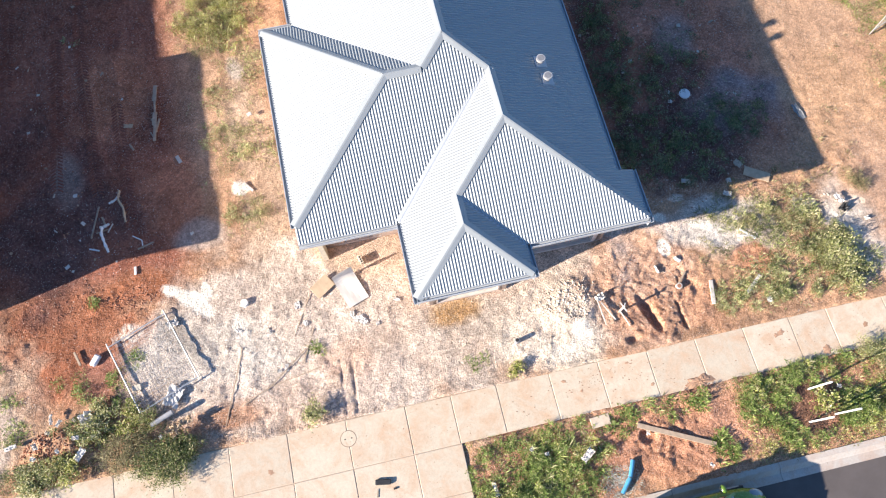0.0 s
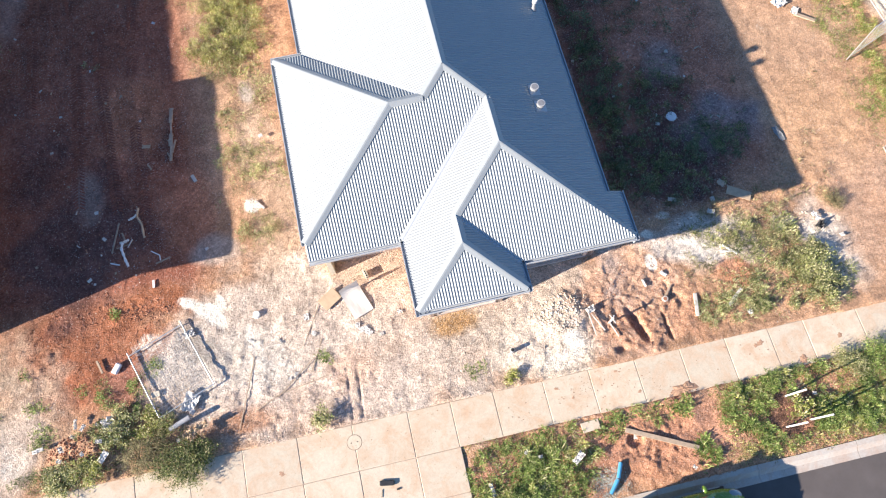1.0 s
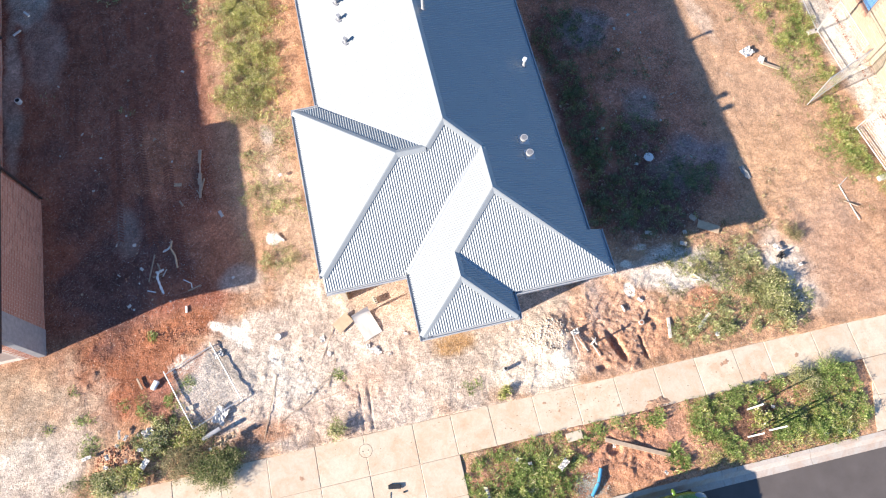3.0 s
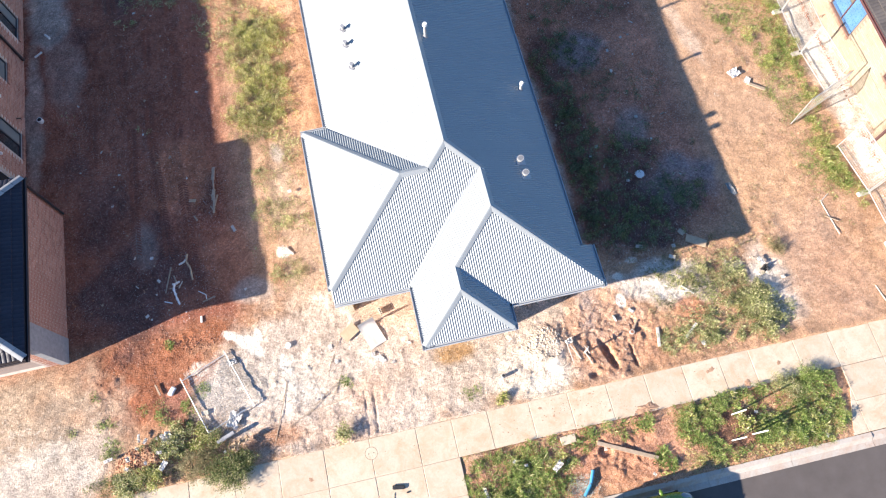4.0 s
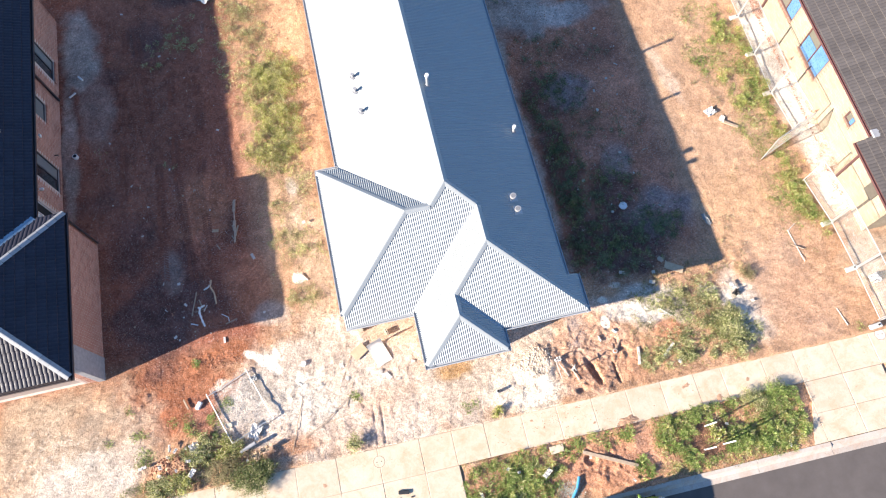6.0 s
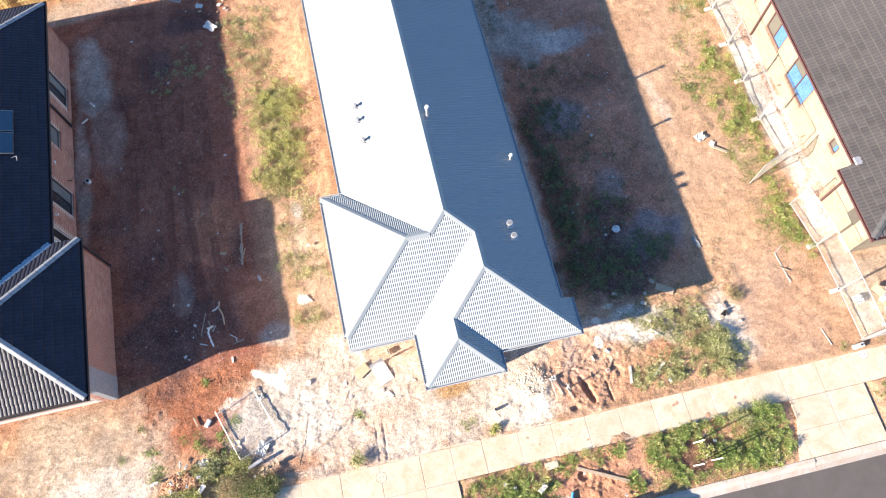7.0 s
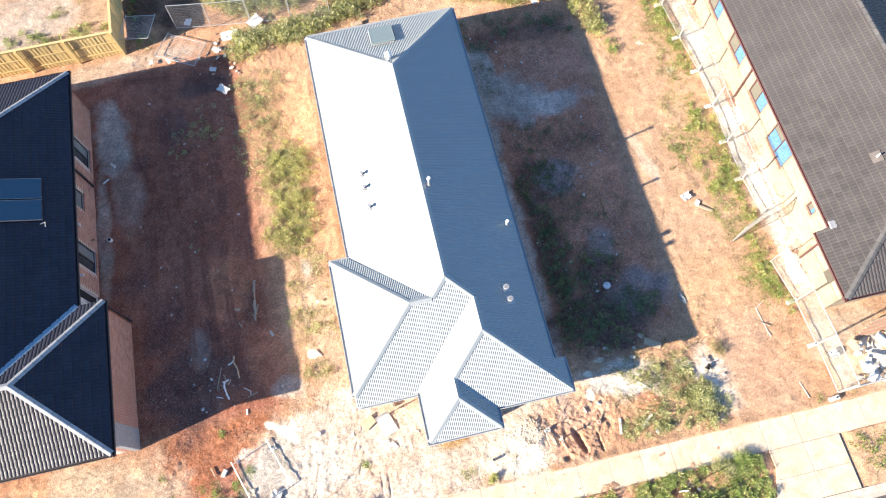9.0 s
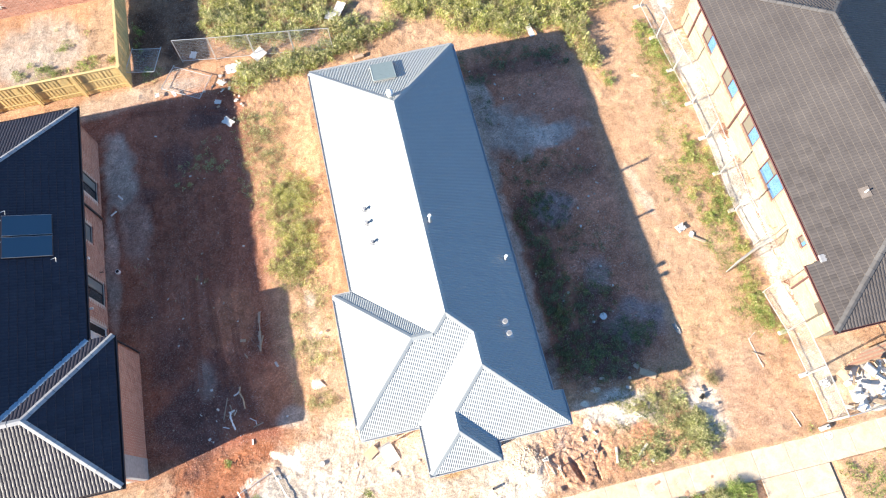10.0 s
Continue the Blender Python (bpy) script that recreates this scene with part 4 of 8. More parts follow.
    caps = [
        (at(RB, zE(R)), at(P1, zE(R)), K), (at(P1, zE(R)), at(P2, zE(R)), h), (at(P2, zE(R)), at(P3, zE(R)), K),
        (at(P3, zE(R)), at((eR2, eF2), zE(R)), h), (at(P3, zE(R)), at(P4, zS(F2)), h), (at(P4, zW(L2)), at(P5, zW(L2)), K),
        (at(P5, zW(L2)), at((eL2, eF3), zW(L2)), h), (at(P5, zW(L2)), at((eR3, eF3), zE(R3)), h), (at(P6, zS(F1)), at(P7, zS(F1)), K),
        (at(P7, zS(F1)), at(hipL, zW(L1)), h), (at(P7, zS(F1)), at((eL1, eN1), zW(L1)), h), (at(P6, zS(F1)), at(P1, zE(R)), h),
        (at(RB, zE(R)), at((eML, eN), zW(ML)), h), (at(RB, zE(R)), at((eR, eN), zE(R)), h),
    ]
    for a, b, s in caps:
        bm = ridge_cap(B(), a, b, s, s, half=0.135, lift=0.022)
        part("ridge_capping", bm, METAL_ROOF, roof)
    # valley trays
    for a, b in ((at(P6, zS(F1)), at((eML, eN1), zW(ML))), (at(P2, zE(R)), at((eL2, eF1), zW(L2))), (at(P4, zS(F2)), at((eR3, eF2), zE(R3)))):
        bm = ridge_cap(B(), a, b, -h, -h, half=0.12, lift=-0.02)
        part("valley_tray", bm, GUTTER, roof)
    # gutters and fascias
    runs = [
        ((eML, eN), (eML, eN1), (-1, 0), E + K * (eML - ML)), ((eL1, eN1), (eL1, hipL[1]), (-1, 0), E + K * (eL1 - L1)),
        ((eL1, eF1), (eL2 - 0.09, eF1), (0, -1), E + K * (eF1 - F1)), ((eL2, eF1), (eL2, eF3 - 0.09), (-1, 0), E + K * (eL2 - L2)),
        ((eL2, eF3), (eR3, eF3), (0, -1), E + K * (eF3 - F3)), ((eR3, eF3 - 0.09), (eR3, eF2), (1, 0), E + K * (R3 - eR3)),
        ((eR3 + 0.09, eF2), (eR2, eF2), (0, -1), E + K * (eF2 - F2)), ((eR2, eF2 - 0.09), (eR2, yj), (1, 0), E + K * (R - eR2)),
        ((eR, yj), (eR, eN), (1, 0), E + K * (R - eR)), ((eML, eN), (eR, eN), (0, 1), E + K * (N - eN)), ((eL1 - 0.09, eN1), (eML, eN1), (0, 1), E + K * (N1 - eN1)),
    ]
    for a, b, out, z in runs:
        part("gutter", gutter(B(), a, b, z - 0.012, out, 0.10, 0.10), GUTTER, roof)
        bm = B()
        lo = [min(a[i], b[i]) - (0.02 if out[i] > 0 else 0) for i in (0, 1)]
        hi = [max(a[i], b[i]) + (0.02 if out[i] < 0 else 0) for i in (0, 1)]
        box(bm, (*lo, z - 0.26), (*hi, z - 0.02))
        part("fascia", bm, GUTTER, roof)
    bm = B()
    prism(bm, [(eL1 + 0.03, eF1 + 0.03), (eL2 + 0.03, eF1 + 0.03), (eL2 + 0.03, eF3 + 0.03), (eR3 - 0.03, eF3 + 0.03), (eR3 - 0.03, eF2 + 0.03), (eR2 - 0.03, eF2 + 0.03), (eR2 - 0.03, yj - 0.03), (eR - 0.03, yj - 0.03), (eR - 0.03, eN - 0.03), (eML + 0.03, eN - 0.03), (eML + 0.03, eN1 - 0.03), (eL1 + 0.03, eN1 - 0.03)], 2.60, 2.64)
    part("soffit", bm, WHITE_TRIM, roof)
    # walls, counter-clockwise
    ring = [(0.35, 5.35), (2.85, 5.35), (2.85, 3.02), (5.05, 3.02), (5.05, 3.82), (8.08, 3.82), (8.08, 5.0), (7.72, 5.0), (7.72, 22.25), (1.15, 22.25), (1.15, 10.35), (0.35, 10.35)]
    holes = {0: [(0.5, 1.35, 0.1, 2.2)], 2: [(0.25, 1.95, 0.1, 2.3)], 4: [(0.3, 2.7, 0.1, 2.3)]}
    for i, a in enumerate(ring):
        b = ring[(i + 1) % len(ring)]
        brick_wall(root, a, b, -0.05, 2.60, holes.get(i, []), GREY_BRICK, MORTAR, 0.2)
    bm = B()
    box(bm, (3.1, 3.10, 0.02), (4.8, 3.15, 2.3))
    part("garage_door", bm, RENDER_CREAM, root, "cream panel in the front opening")
    bm = B()
    box(bm, (0.86, 5.43, 0.05), (1.69, 5.47, 2.2), bevel=0.01)
    part("front_door", bm, TIMBER, root)
    bm = B()
    for k in range(5):
        box(bm, (5.36, 3.92, 0.1 + k * 0.44), (7.74, 3.96, 0.1 + k * 0.44 + 0.425))
    part("garage_door", bm, GREY_RENDER_DOOR, root)
    part("porch_pillar", box(B(), (0.20, 5.0, -0.05), (0.345, 5.40, 2.58)), RENDER_CREAM, root, "cream rendered porch pillar")


GREY_RENDER_DOOR = simple("garage_door_paint", (0.36, 0.30, 0.27), 0.5, vary=0.05, bump=0)
build_house()


def roof_z(x):
    return 2.955 + 0.42 * (8.22 - x)


def roof_vent(x, y):
    """A ducted-fan cowl on the shaded slope: flashing, drum and rimmed cap."""
    z = roof_z(x)
    t = thing("roof_vent", (x, y, z), "round rimmed metal vent cowl on the steel roof", "vent", "cowls on the roof")
    bm = B()
    box(bm, (-0.17, -0.17, -0.03), (0.17, 0.17, 0.03), pose(0, 0, 0, 0, 22.8, 0), bevel=0.01)
    part("flashing", bm, GUTTER, t)
    part("drum", tube(B(), (0, 0, 0), (0, 0, 0.17), 0.08, 20), FLUE, t)
    bm = tube(B(), (0, 0, 0.12), (0, 0, 0.19), 0.118, 24, 0.114)
    part("rim", bm, FLUE, t)
    part("cap", tube(B(), (0, 0, 0.188), (0, 0, 0.195), 0.085, 20), simple("cowl_inside", (0.20, 0.20, 0.21), 0.6, bump=0), t)


def flue_pipe(x, y, z, height, radius=0.05, cowl=True, lean=0.0):
    t = thing("flue_pipe", (x, y, z), "short metal flue pipe through the steel roof", "flue pipe", "flues on the roof")
    part("pipe", tube(B(), (0, 0, -0.05), (0, 0, height), radius, 16), FLUE, t)
    bm = tube(B(), (0, 0, -0.05), (0, 0, 0.09), radius * 2.0, 18, radius * 1.1)
    part("flashing", bm, RENDER_GREY, t)
    if cowl:
        part("cowl", tube(B(), (0, 0, height - 0.02), (0, 0, height + 0.07), radius * 1.5, 18, radius * 1.35), WHITE_PLASTIC, t)


roof_vent(6.93, 7.78)
roof_vent(6.97, 7.25)
flue_pipe(4.80, 12.70, roof_z(4.80), 0.62, 0.055)
flue_pipe(7.75, 10.67, roof_z(7.75), 0.34, 0.05)


def vent_stub(x, y):
    z = 2.955 + 0.42 * (x - 0.782)
    t = thing("vent_stub", (x, y, z), "stubby capped plumbing vent in a grey rubber flashing", "roof vent", "stubs on the roof")
    part("flashing", tube(B(), (0, 0, -0.05), (0, 0, 0.05), 0.15, 20, 0.12), RENDER_GREY, t)
    part("pipe", tube(B(), (0, 0, 0.0), (0, 0, 0.20), 0.05, 16), FLUE, t)
    part("cap", tube(B(), (0, 0, 0.18), (0, 0, 0.23), 0.085, 16, 0.07), RENDER_GREY, t)


for fx, fy in ((2.08, 14.35), (2.06, 13.67), (2.12, 12.68)):
    vent_stub(fx, fy)


def skylight():
    """The glazed unit on the rear hip."""
    z = lambda y: 2.955 + 0.42 * (22.738 - y)
    t = thing("evaporative_cooler", (4.38, 21.44, z(21.44)), "flat grey-green rooftop unit with a raised lid", "rooftop unit")
    m = pose(0, 0, 0, -22.8, 0, 0)
    part("body", box(B(), (-0.52, -0.66, -0.02), (0.52, 0.66, 0.09), m, bevel=0.02), RENDER_GREY, t)
    part("lid", box(B(), (-0.58, -0.74, 0.09), (0.58, 0.74, 0.145), m, bevel=0.02), simple("grey_green_lid", (0.20, 0.25, 0.25), 0.35, vary=0.06, bump=0), t)
    for lx in (-0.56, 0.545):
        part("lid_rim", box(B(), (lx, -0.72, 0.145), (lx + 0.015, 0.72, 0.153), m), STEEL, t)
    part("bracket", beam(B(), (-0.66, 0.60, -0.24), (-0.5, 0.60, -0.2), 0.03, 0.03), STEEL, t)
    d = thing("dome_cowl", (4.40, 19.50, z(19.50)), "white domed vent cowl beside the ridge", "vent")
    bm = B()
    bmesh.ops.create_uvsphere(bm, u_segments=20, v_segments=12, radius=0.17, matrix=Matrix.Translation((0, 0, 0.3)))
    part("dome", bm, WHITE_PLASTIC, d)
    part("neck", tube(B(), (0, 0, -0.06), (0, 0, 0.3), 0.11, 18), WHITE_PLASTIC, d)


skylight()


# ---- neighbouring tiled houses ----
def tiled_roof(root, faces, caps, slope, tile, cap_mat, keep, cap_w=0.13):
    roof = thing("roof")
    roof.parent = root
    one = single_tile_mesh("tile", slope, 0.30, 0.15, tile)
    for side, poly, z in faces:
        v, f, single, (es, eu) = tiled(poly, side, z, slope, keep=keep)
        tagged(mesh_object("roof_tiling", v, f, tile, roof), kind="stuff")
        lay_single(one, single, es, eu, z, roof)
        under = [(x, y, z(x, y) - 0.03) for x, y in poly]
        mesh_object("roof_lining", under, [tuple(range(len(under)))], DARK_HOLE, roof)
    # cappings in short overlapping lengths
    for a, b, s in caps:
        a, b = Vector(a), Vector(b)
        n = max(1, int((b - a).length / 0.38))
        for i in range(n):
            p, q = a.lerp(b, i / n), a.lerp(b, (i + 0.97) / n)
            p.z += 0.012
            part("ridge_tile", ridge_cap(B(), p, q, s * 0.9, s * 0.9, half=cap_w, lift=0.06), cap_mat, roof)
    return roof


def build_left_house():
    root = thing("brick_house", label="red brick house with a charcoal tiled hip roof", category="house")
    E, K = 2.92, 0.42
    eE, eG, eS, eN, nG = -10.85, -9.72, 4.90, 23.5, 11.36
    rx = -17.0
    hr = eE - rx
    zE = lambda x, y: E + K * (eE - x)
    zG = lambda x, y: E + K * (eG - x)
    zS = lambda x, y: E + K * (y - eS)
    zB = lambda x, y: E + K * (nG - y)
    zN = lambda x, y: E + K * (eN - y)
    zW = lambda x, y: E + K * (x - (2 * rx - eE))
    ym = (eS + nG) / 2
    hg = ym - eS
    G1, G2 = (eG - hg, ym), (eE - hg, ym)
    T, N0 = (rx, eS + hr), (rx, eN - hr)
    wx = 2 * rx - eE
    faces = [
        ("E", [(eE, nG), (eE, eN), N0, T, G2], zE), ("E", [(eG, eS), (eG, nG), G1], zG),
        ("S", [(wx, eS), (eG, eS), G1, G2, T], zS), ("N", [(eG, nG), (eE, nG), G2, G1], zB),
        ("N", [(eE, eN), (wx, eN), N0], zN), ("W", [(wx, eS), T, N0, (wx, eN)], zW),
    ]
    h = 0.707 * K
    at = lambda p, z: (*p, z(*p))
    caps = [(at(G1, zS), at((eG, eS), zS), h), (at(G1, zS), at((eG, nG), zG), h), (at(G1, zS), at(G2, zS), K), (at(N0, zE), at((eE, eN), zE), h), (at(T, zE), at(N0, zE), K), (at(T, zE), at(G2, zE), h)]
    cap = tile_material("pale_ridge_tile", (0.30, 0.30, 0.31), (0.36, 0.36, 0.36), 0.5)
    roof = tiled_roof(root, faces, caps, K, NAVY_TILE, cap, lambda x, y: -12.6 < x < -10.0 and 4.5 < y < 15.5)
    part("valley_tray", ridge_cap(B(), at(G2, zB), at((eE, nG), zB), -h, -h, half=0.12, lift=0.035), simple("valley_steel", (0.22, 0.30, 0.38), 0.35, vary=0.05, bump=0), roof)
    for a, b, out in (((eE, nG), (eE, eN), (1, 0)), ((eG, eS - 0.1), (eG, nG), (1, 0)), ((-20.0, eS), (eG, eS), (0, -1)), ((-20, eN), (eE + 0.1, eN), (0, 1))):
        part("gutter", gutter(B(), a, b, E + 0.0, out, 0.10, 0.10), DARK_TRIM, roof)
    bm = B()
    prism(bm, [(wx, eS + 0.03), (eG - 0.03, eS + 0.03), (eG - 0.03, nG - 0.03), (eE - 0.03, nG - 0.03), (eE - 0.03, eN - 0.03), (wx, eN - 0.03)], 2.75, 2.79)
    part("soffit", bm, WHITE_TRIM, roof)
    one = single_brick_mesh("brick", RED_BRICK)
    # garage wall, with a grey rendered pier at the street end
    a, b = (-9.86, 6.28), (-9.86, 11.3)
    brick_wall(root, a, b, -0.05, 2.77, [], RED_BRICK, MORTAR, 0.2, keep=lambda s, z: s < 1.9 and z > 0.1, single=one)
    bm = B()
    box(bm, (-10.1, 5.35, -0.1), (-9.83, 6.28, 2.75), bevel=0.01)
    part("pier", bm, RENDER_GREY, root, "smooth grey rendered pier")
    brick_wall(root, (-9.86, 11.3), (-11.2, 11.3), -0.05, 2.77, [], RED_BRICK, MORTAR, 0.2)
    a, b = (-11.22, 11.1), (-11.22, 23.25)
    wins = [(19.5, 20.6, 0.40, 2.2, 2, 1), (16.82, 17.74, 1.2, 2.12, 1, 1), (13.86, 15.0, 0.25, 2.02, 2, 1), (11.75, 12.7, 0.2, 1.98, 2, 1)]
    holes = [(y0 - 11.1, y1 - 11.1, z0, z1) for y0, y1, z0, z1, *_ in wins]
    brick_wall(root, a, b, -0.05, 2.77, holes, RED_BRICK, MORTAR, 0.2)
    for k, (y0, y1, z0, z1, c, r) in enumerate(wins):
        mats = [(GLASS, PALE_GLASS), (PALE_GLASS,), (GLASS, PALE_GLASS), (WHITE_TRIM, DARK_HOLE)][k]
        window(root, a, b, y0 - 11.1, y1 - 11.1, z0, z1, WHITE_TRIM if k == 3 else DARK_TRIM, mats, c, 1, RED_BRICK)
    brick_wall(root, (-11.22, 23.25), (-22, 23.25), -0.05, 2.77, [], RED_BRICK, MORTAR, 0.2)
    brick_wall(root, (-22, 5.4), (-10.1, 5.4), -0.05, 2.77, [(7.0, 11.4, 0.05, 2.25)], RED_BRICK, MORTAR, 0.2)
    bm = B()
    for k in range(5):
        box(bm, (-14.98, 5.48, 0.06 + k * 0.437), (-10.62, 5.52, 0.06 + k * 0.437 + 0.425))
    part("garage_door", bm, GREY_RENDER_DOOR, root)
    brick_wall(root, (-22, 23.25), (-22, 5.4), -0.05, 2.77, [], RED_BRICK, MORTAR, 0.2)
    part("downpipe", box(B(), (-11.21, 18.60, 0.12), (-11.12, 18.70, 2.79), bevel=0.01), DARK_TRIM, root)
    part("downpipe", tube(B(), (-9.80, 11.22, 0.1), (-9.80, 11.22, 2.79), 0.045, 12), DARK_TRIM, root)
    # tap and wall light
    bm = tube(B(), (-11.22, 15.5, 0.6), (-11.05, 15.5, 0.6), 0.02, 8)
    tube(bm, (-11.08, 15.5, 0.62), (-11.08, 15.5, 0.5), 0.016, 8)
    part("tap", bm, DARK_TRIM, root)
    part("wall_box", box(B(), (-11.215, 15.75, 1.7), (-11.14, 15.88, 1.83), bevel=0.01), WHITE_PLASTIC, root)
    part("wall_box", box(B(), (-11.215, 13.2, 1.75), (-11.06, 13.3, 1.85), bevel=0.01), WHITE_PLASTIC, root)
    # the two collectors lie on the shaded slope
    ang = math.degrees(math.atan(K))
    for y0 in (15.45, 16.52):
        t = thing("solar_collector", (-12.84, y0 + 0.5, E + K * (eE + 12.84)), "flat glazed solar hot-water collector on the tiles, tinted as if reflecting sky", "solar collector", "collectors on the roof")
        m = pose(0, 0, 0.11, 0, ang, 0)
        part("casing", box(B(), (-1.0, -0.5, -0.05), (1.0, 0.5, 0.045), m, bevel=0.01), DARK_TRIM, t)
        part("glazing", box(B(), (-0.97, -0.475, 0.045), (0.97, 0.475, 0.052), m), SOLAR, t)
        bm = B()
        for sy in (-0.5, 0.49):
            box(bm, (-1.0, sy, 0.03), (1.0, sy + 0.012, 0.056), m)
        part("rim", bm, STEEL, t)
        bm = B()
        tube(bm, m @ Vector((-1.0, 0.3, 0)), m @ Vector((-1.35, 0.3, 0)), 0.018, 8)
        part("pipe", bm, STEEL, t)
    for px, py in ((-13.75, 17.75), (-11.95, 15.3)):
        t = thing("pipe_fitting", (px, py, E + K * (eE - px) + 0.06), "small bent metal pipe fitting beside the collectors", "pipe fitting", "pipe fittings by the collectors")
        bm = tube(B(), (-0.1, 0, 0.02), (0.12, 0.04, 0.02), 0.015, 8)
        tube(bm, (0.12, 0.04, 0.02), (0.12, -0.16, -0.02), 0.015, 8)
        part("elbow", bm, STEEL, t)


build_left_house()


def build_right_house():
    root = thing("cream_brick_house", label="unfinished cream brick house with a grey-brown tiled roof", category="house")
    E, K = 2.65, 0.42
    eW, eW2, eS, eN, yj, rx = 21.52, 20.97, 4.27, 23.5, 7.45, 26.3
    hr = rx - eW
    zW = lambda x, y: E + K * (x - eW)
    zS = lambda x, y: E + K * (eW2 - eW) + K * (y - eS)
    zN = lambda x, y: E + K * (eN - y)
    zE = lambda x, y: E + K * (2 * rx - eW - x)
    yS = eS + (rx - eW2)
    yN = eN - hr
    ex = 2 * rx - eW
    faces = [
        ("W", [(eW2, eS), (rx, yS), (rx, yN), (eW, eN), (eW, yj), (eW2, yj)], zW), ("S", [(eW2, eS), (rx + rx - eW2, eS), (rx, yS)], zS),
        ("N", [(eW, eN), (rx, yN), (ex, eN)], zN), ("E", [(rx, yS), (rx + rx - eW2, eS), (ex, eN), (rx, yN)], zE),
    ]
    h = 0.707 * K
    at = lambda p, z: (*p, z(*p))
    caps = [(at((rx, yS), zW), at((eW2, eS), zW), h), (at((rx, yS), zW), at((rx, yN), zW), K), (at((rx, yN), zW), at((eW, eN), zW), h), (at((rx, yN), zW), at((ex, eN), zN), h)]
    roof = tiled_roof(root, faces, caps, K, BROWN_TILE, tile_material("grey_ridge_tile", (0.085, 0.08, 0.08), (0.105, 0.10, 0.098), 0.5), lambda x, y: x < 23.6 and 4 < y < 13.3, 0.14)
    for a, b, out, z in (((eW, yj), (eW, eN), (-1, 0), E), ((eW2, eS - 0.1), (eW2, yj), (-1, 0), E + K * (eW2 - eW)), ((eW2, eS), (30, eS), (0, -1), E + K * (eW2 - eW))):
        part("gutter", gutter(B(), a, b, z, out, 0.08, 0.10), MAROON_TRIM, roof)
    # flashing and a broken patch in the tiles
    part("flashing_patch", box(B(), (21.5, 7.35, 2.69), (21.80, 7.70, 2.78), bevel=0.01), RENDER_GREY, roof, "grey metal flashing patch at the eave")
    a, b = (21.6, 23.3), (21.6, 7.3)
    wins = [(17.0, 18.48, 1.45, 2.5, 2), (14.2, 15.6, 1.32, 2.48, 2), (11.32, 13.05, 1.0, 2.46, 2), (8.47, 9.0, 1.62, 2.12, 1), (19.9, 21.2, 1.4, 2.5, 2)]
    holes = [(23.3 - y1, 23.3 - y0, z0, z1) for y0, y1, z0, z1, _ in wins]
    brick_wall(root, a, b, -0.05, 2.58, holes, CREAM_BRICK, CREAM_MORTAR, 0.2)
    for y0, y1, z0, z1, c in wins:
        w = window(root, a, b, 23.3 - y1, 23.3 - y0, z0, z1, MAROON_TRIM, (DUSTY_GLASS,), c, 1, SILL_BRICK)
        # protective film still on part of the glazing
        s0, s1 = 23.3 - y1, 23.3 - y0
        mid = (s0 + s1) / 2
        m = Matrix(((0, 1, 0, 21.6), (-1, 0, 0, 23.3), (0, 0, 1, 0), (0, 0, 0, 1)))
        part("film", box(B(), (mid + 0.04, 0.045, z0 + 0.06), (s1 - 0.06, 0.052, z1 - 0.1), m), BLUE_FILM, w, "blue protective film")
        if y1 - y0 > 1.6:
            part("film", box(B(), (s0 + 0.06, 0.045, z0 + 0.06), (mid - 0.04, 0.052, z0 + 0.62 * (z1 - z0)), m), BLUE_FILM, w, "blue protective film")
    brick_wall(root, (21.6, 7.3), (21.25, 7.3), -0.05, 2.35, [], CREAM_BRICK, CREAM_MORTAR, 0.2)
    brick_wall(root, (21.25, 7.3), (21.25, 4.5), -0.05, 2.35, [], CREAM_BRICK, CREAM_MORTAR, 0.2)
    brick_wall(root, (21.25, 4.5), (31.2, 4.5), -0.05, 2.35, [(3.0, 7.4, 0.05, 2.2)], CREAM_BRICK, CREAM_MORTAR, 0.2)
    brick_wall(root, (31.0, 23.3), (21.6, 23.3), -0.05, 2.6, [], CREAM_BRICK, CREAM_MORTAR, 0.2)
    brick_wall(root, (31.0, 4.5), (31.0, 23.3), -0.05, 2.6, [], CREAM_BRICK, CREAM_MORTAR, 0.2)
    part("meter_box", box(B(), (21.17, 5.3, 1.35), (21.25, 5.87, 2.0), bevel=0.01), simple("meter_box_paint", (0.095, 0.085, 0.07), 0.5), root)
    for y in (16.1, 22.13):
        part("downpipe", box(B(), (21.50, y - 0.045, 0.1), (21.59, y + 0.045, 2.58), bevel=0.01), MAROON_TRIM, root)
    part("downpipe", box(B(), (21.14, 7.0, 0.1), (21.23, 7.09, 2.32), bevel=0.01), MAROON_TRIM, root)
    bm = B()
    for z in (1.12,):
        box(bm, (21.588, 7.3, z), (21.597, 23.3, z + 0.012))
    part("movement_joint", bm, CREAM_MORTAR, root)
    for y in (12.9, 10.1):
        bm = tube(B(), (21.6, y, 0.5), (21.42, y, 0.45), 0.02, 8)
        tube(bm, (21.42, y, 0.46), (21.42, y, 0.3), 0.03, 8)
        part("pipe_stub", bm, SILL_BRICK, root)
    v = thing("roof_outlet", (24.13, 9.76, zW(24.13, 9.76)), "small plastic outlet with a pale flashing on the tiles", "roof outlet")
    part("flashing", box(B(), (-0.22, -0.25, 0.03), (0.22, 0.25, 0.05), pose(0, 0, 0.02, 0, -22.8, 0)), simple("brown_flashing", (0.13, 0.11, 0.10), 0.7), v)
    part("pipe", tube(B(), (0, 0, 0.0), (0, 0, 0.3), 0.04, 12), WHITE_PLASTIC, v)


build_right_house()


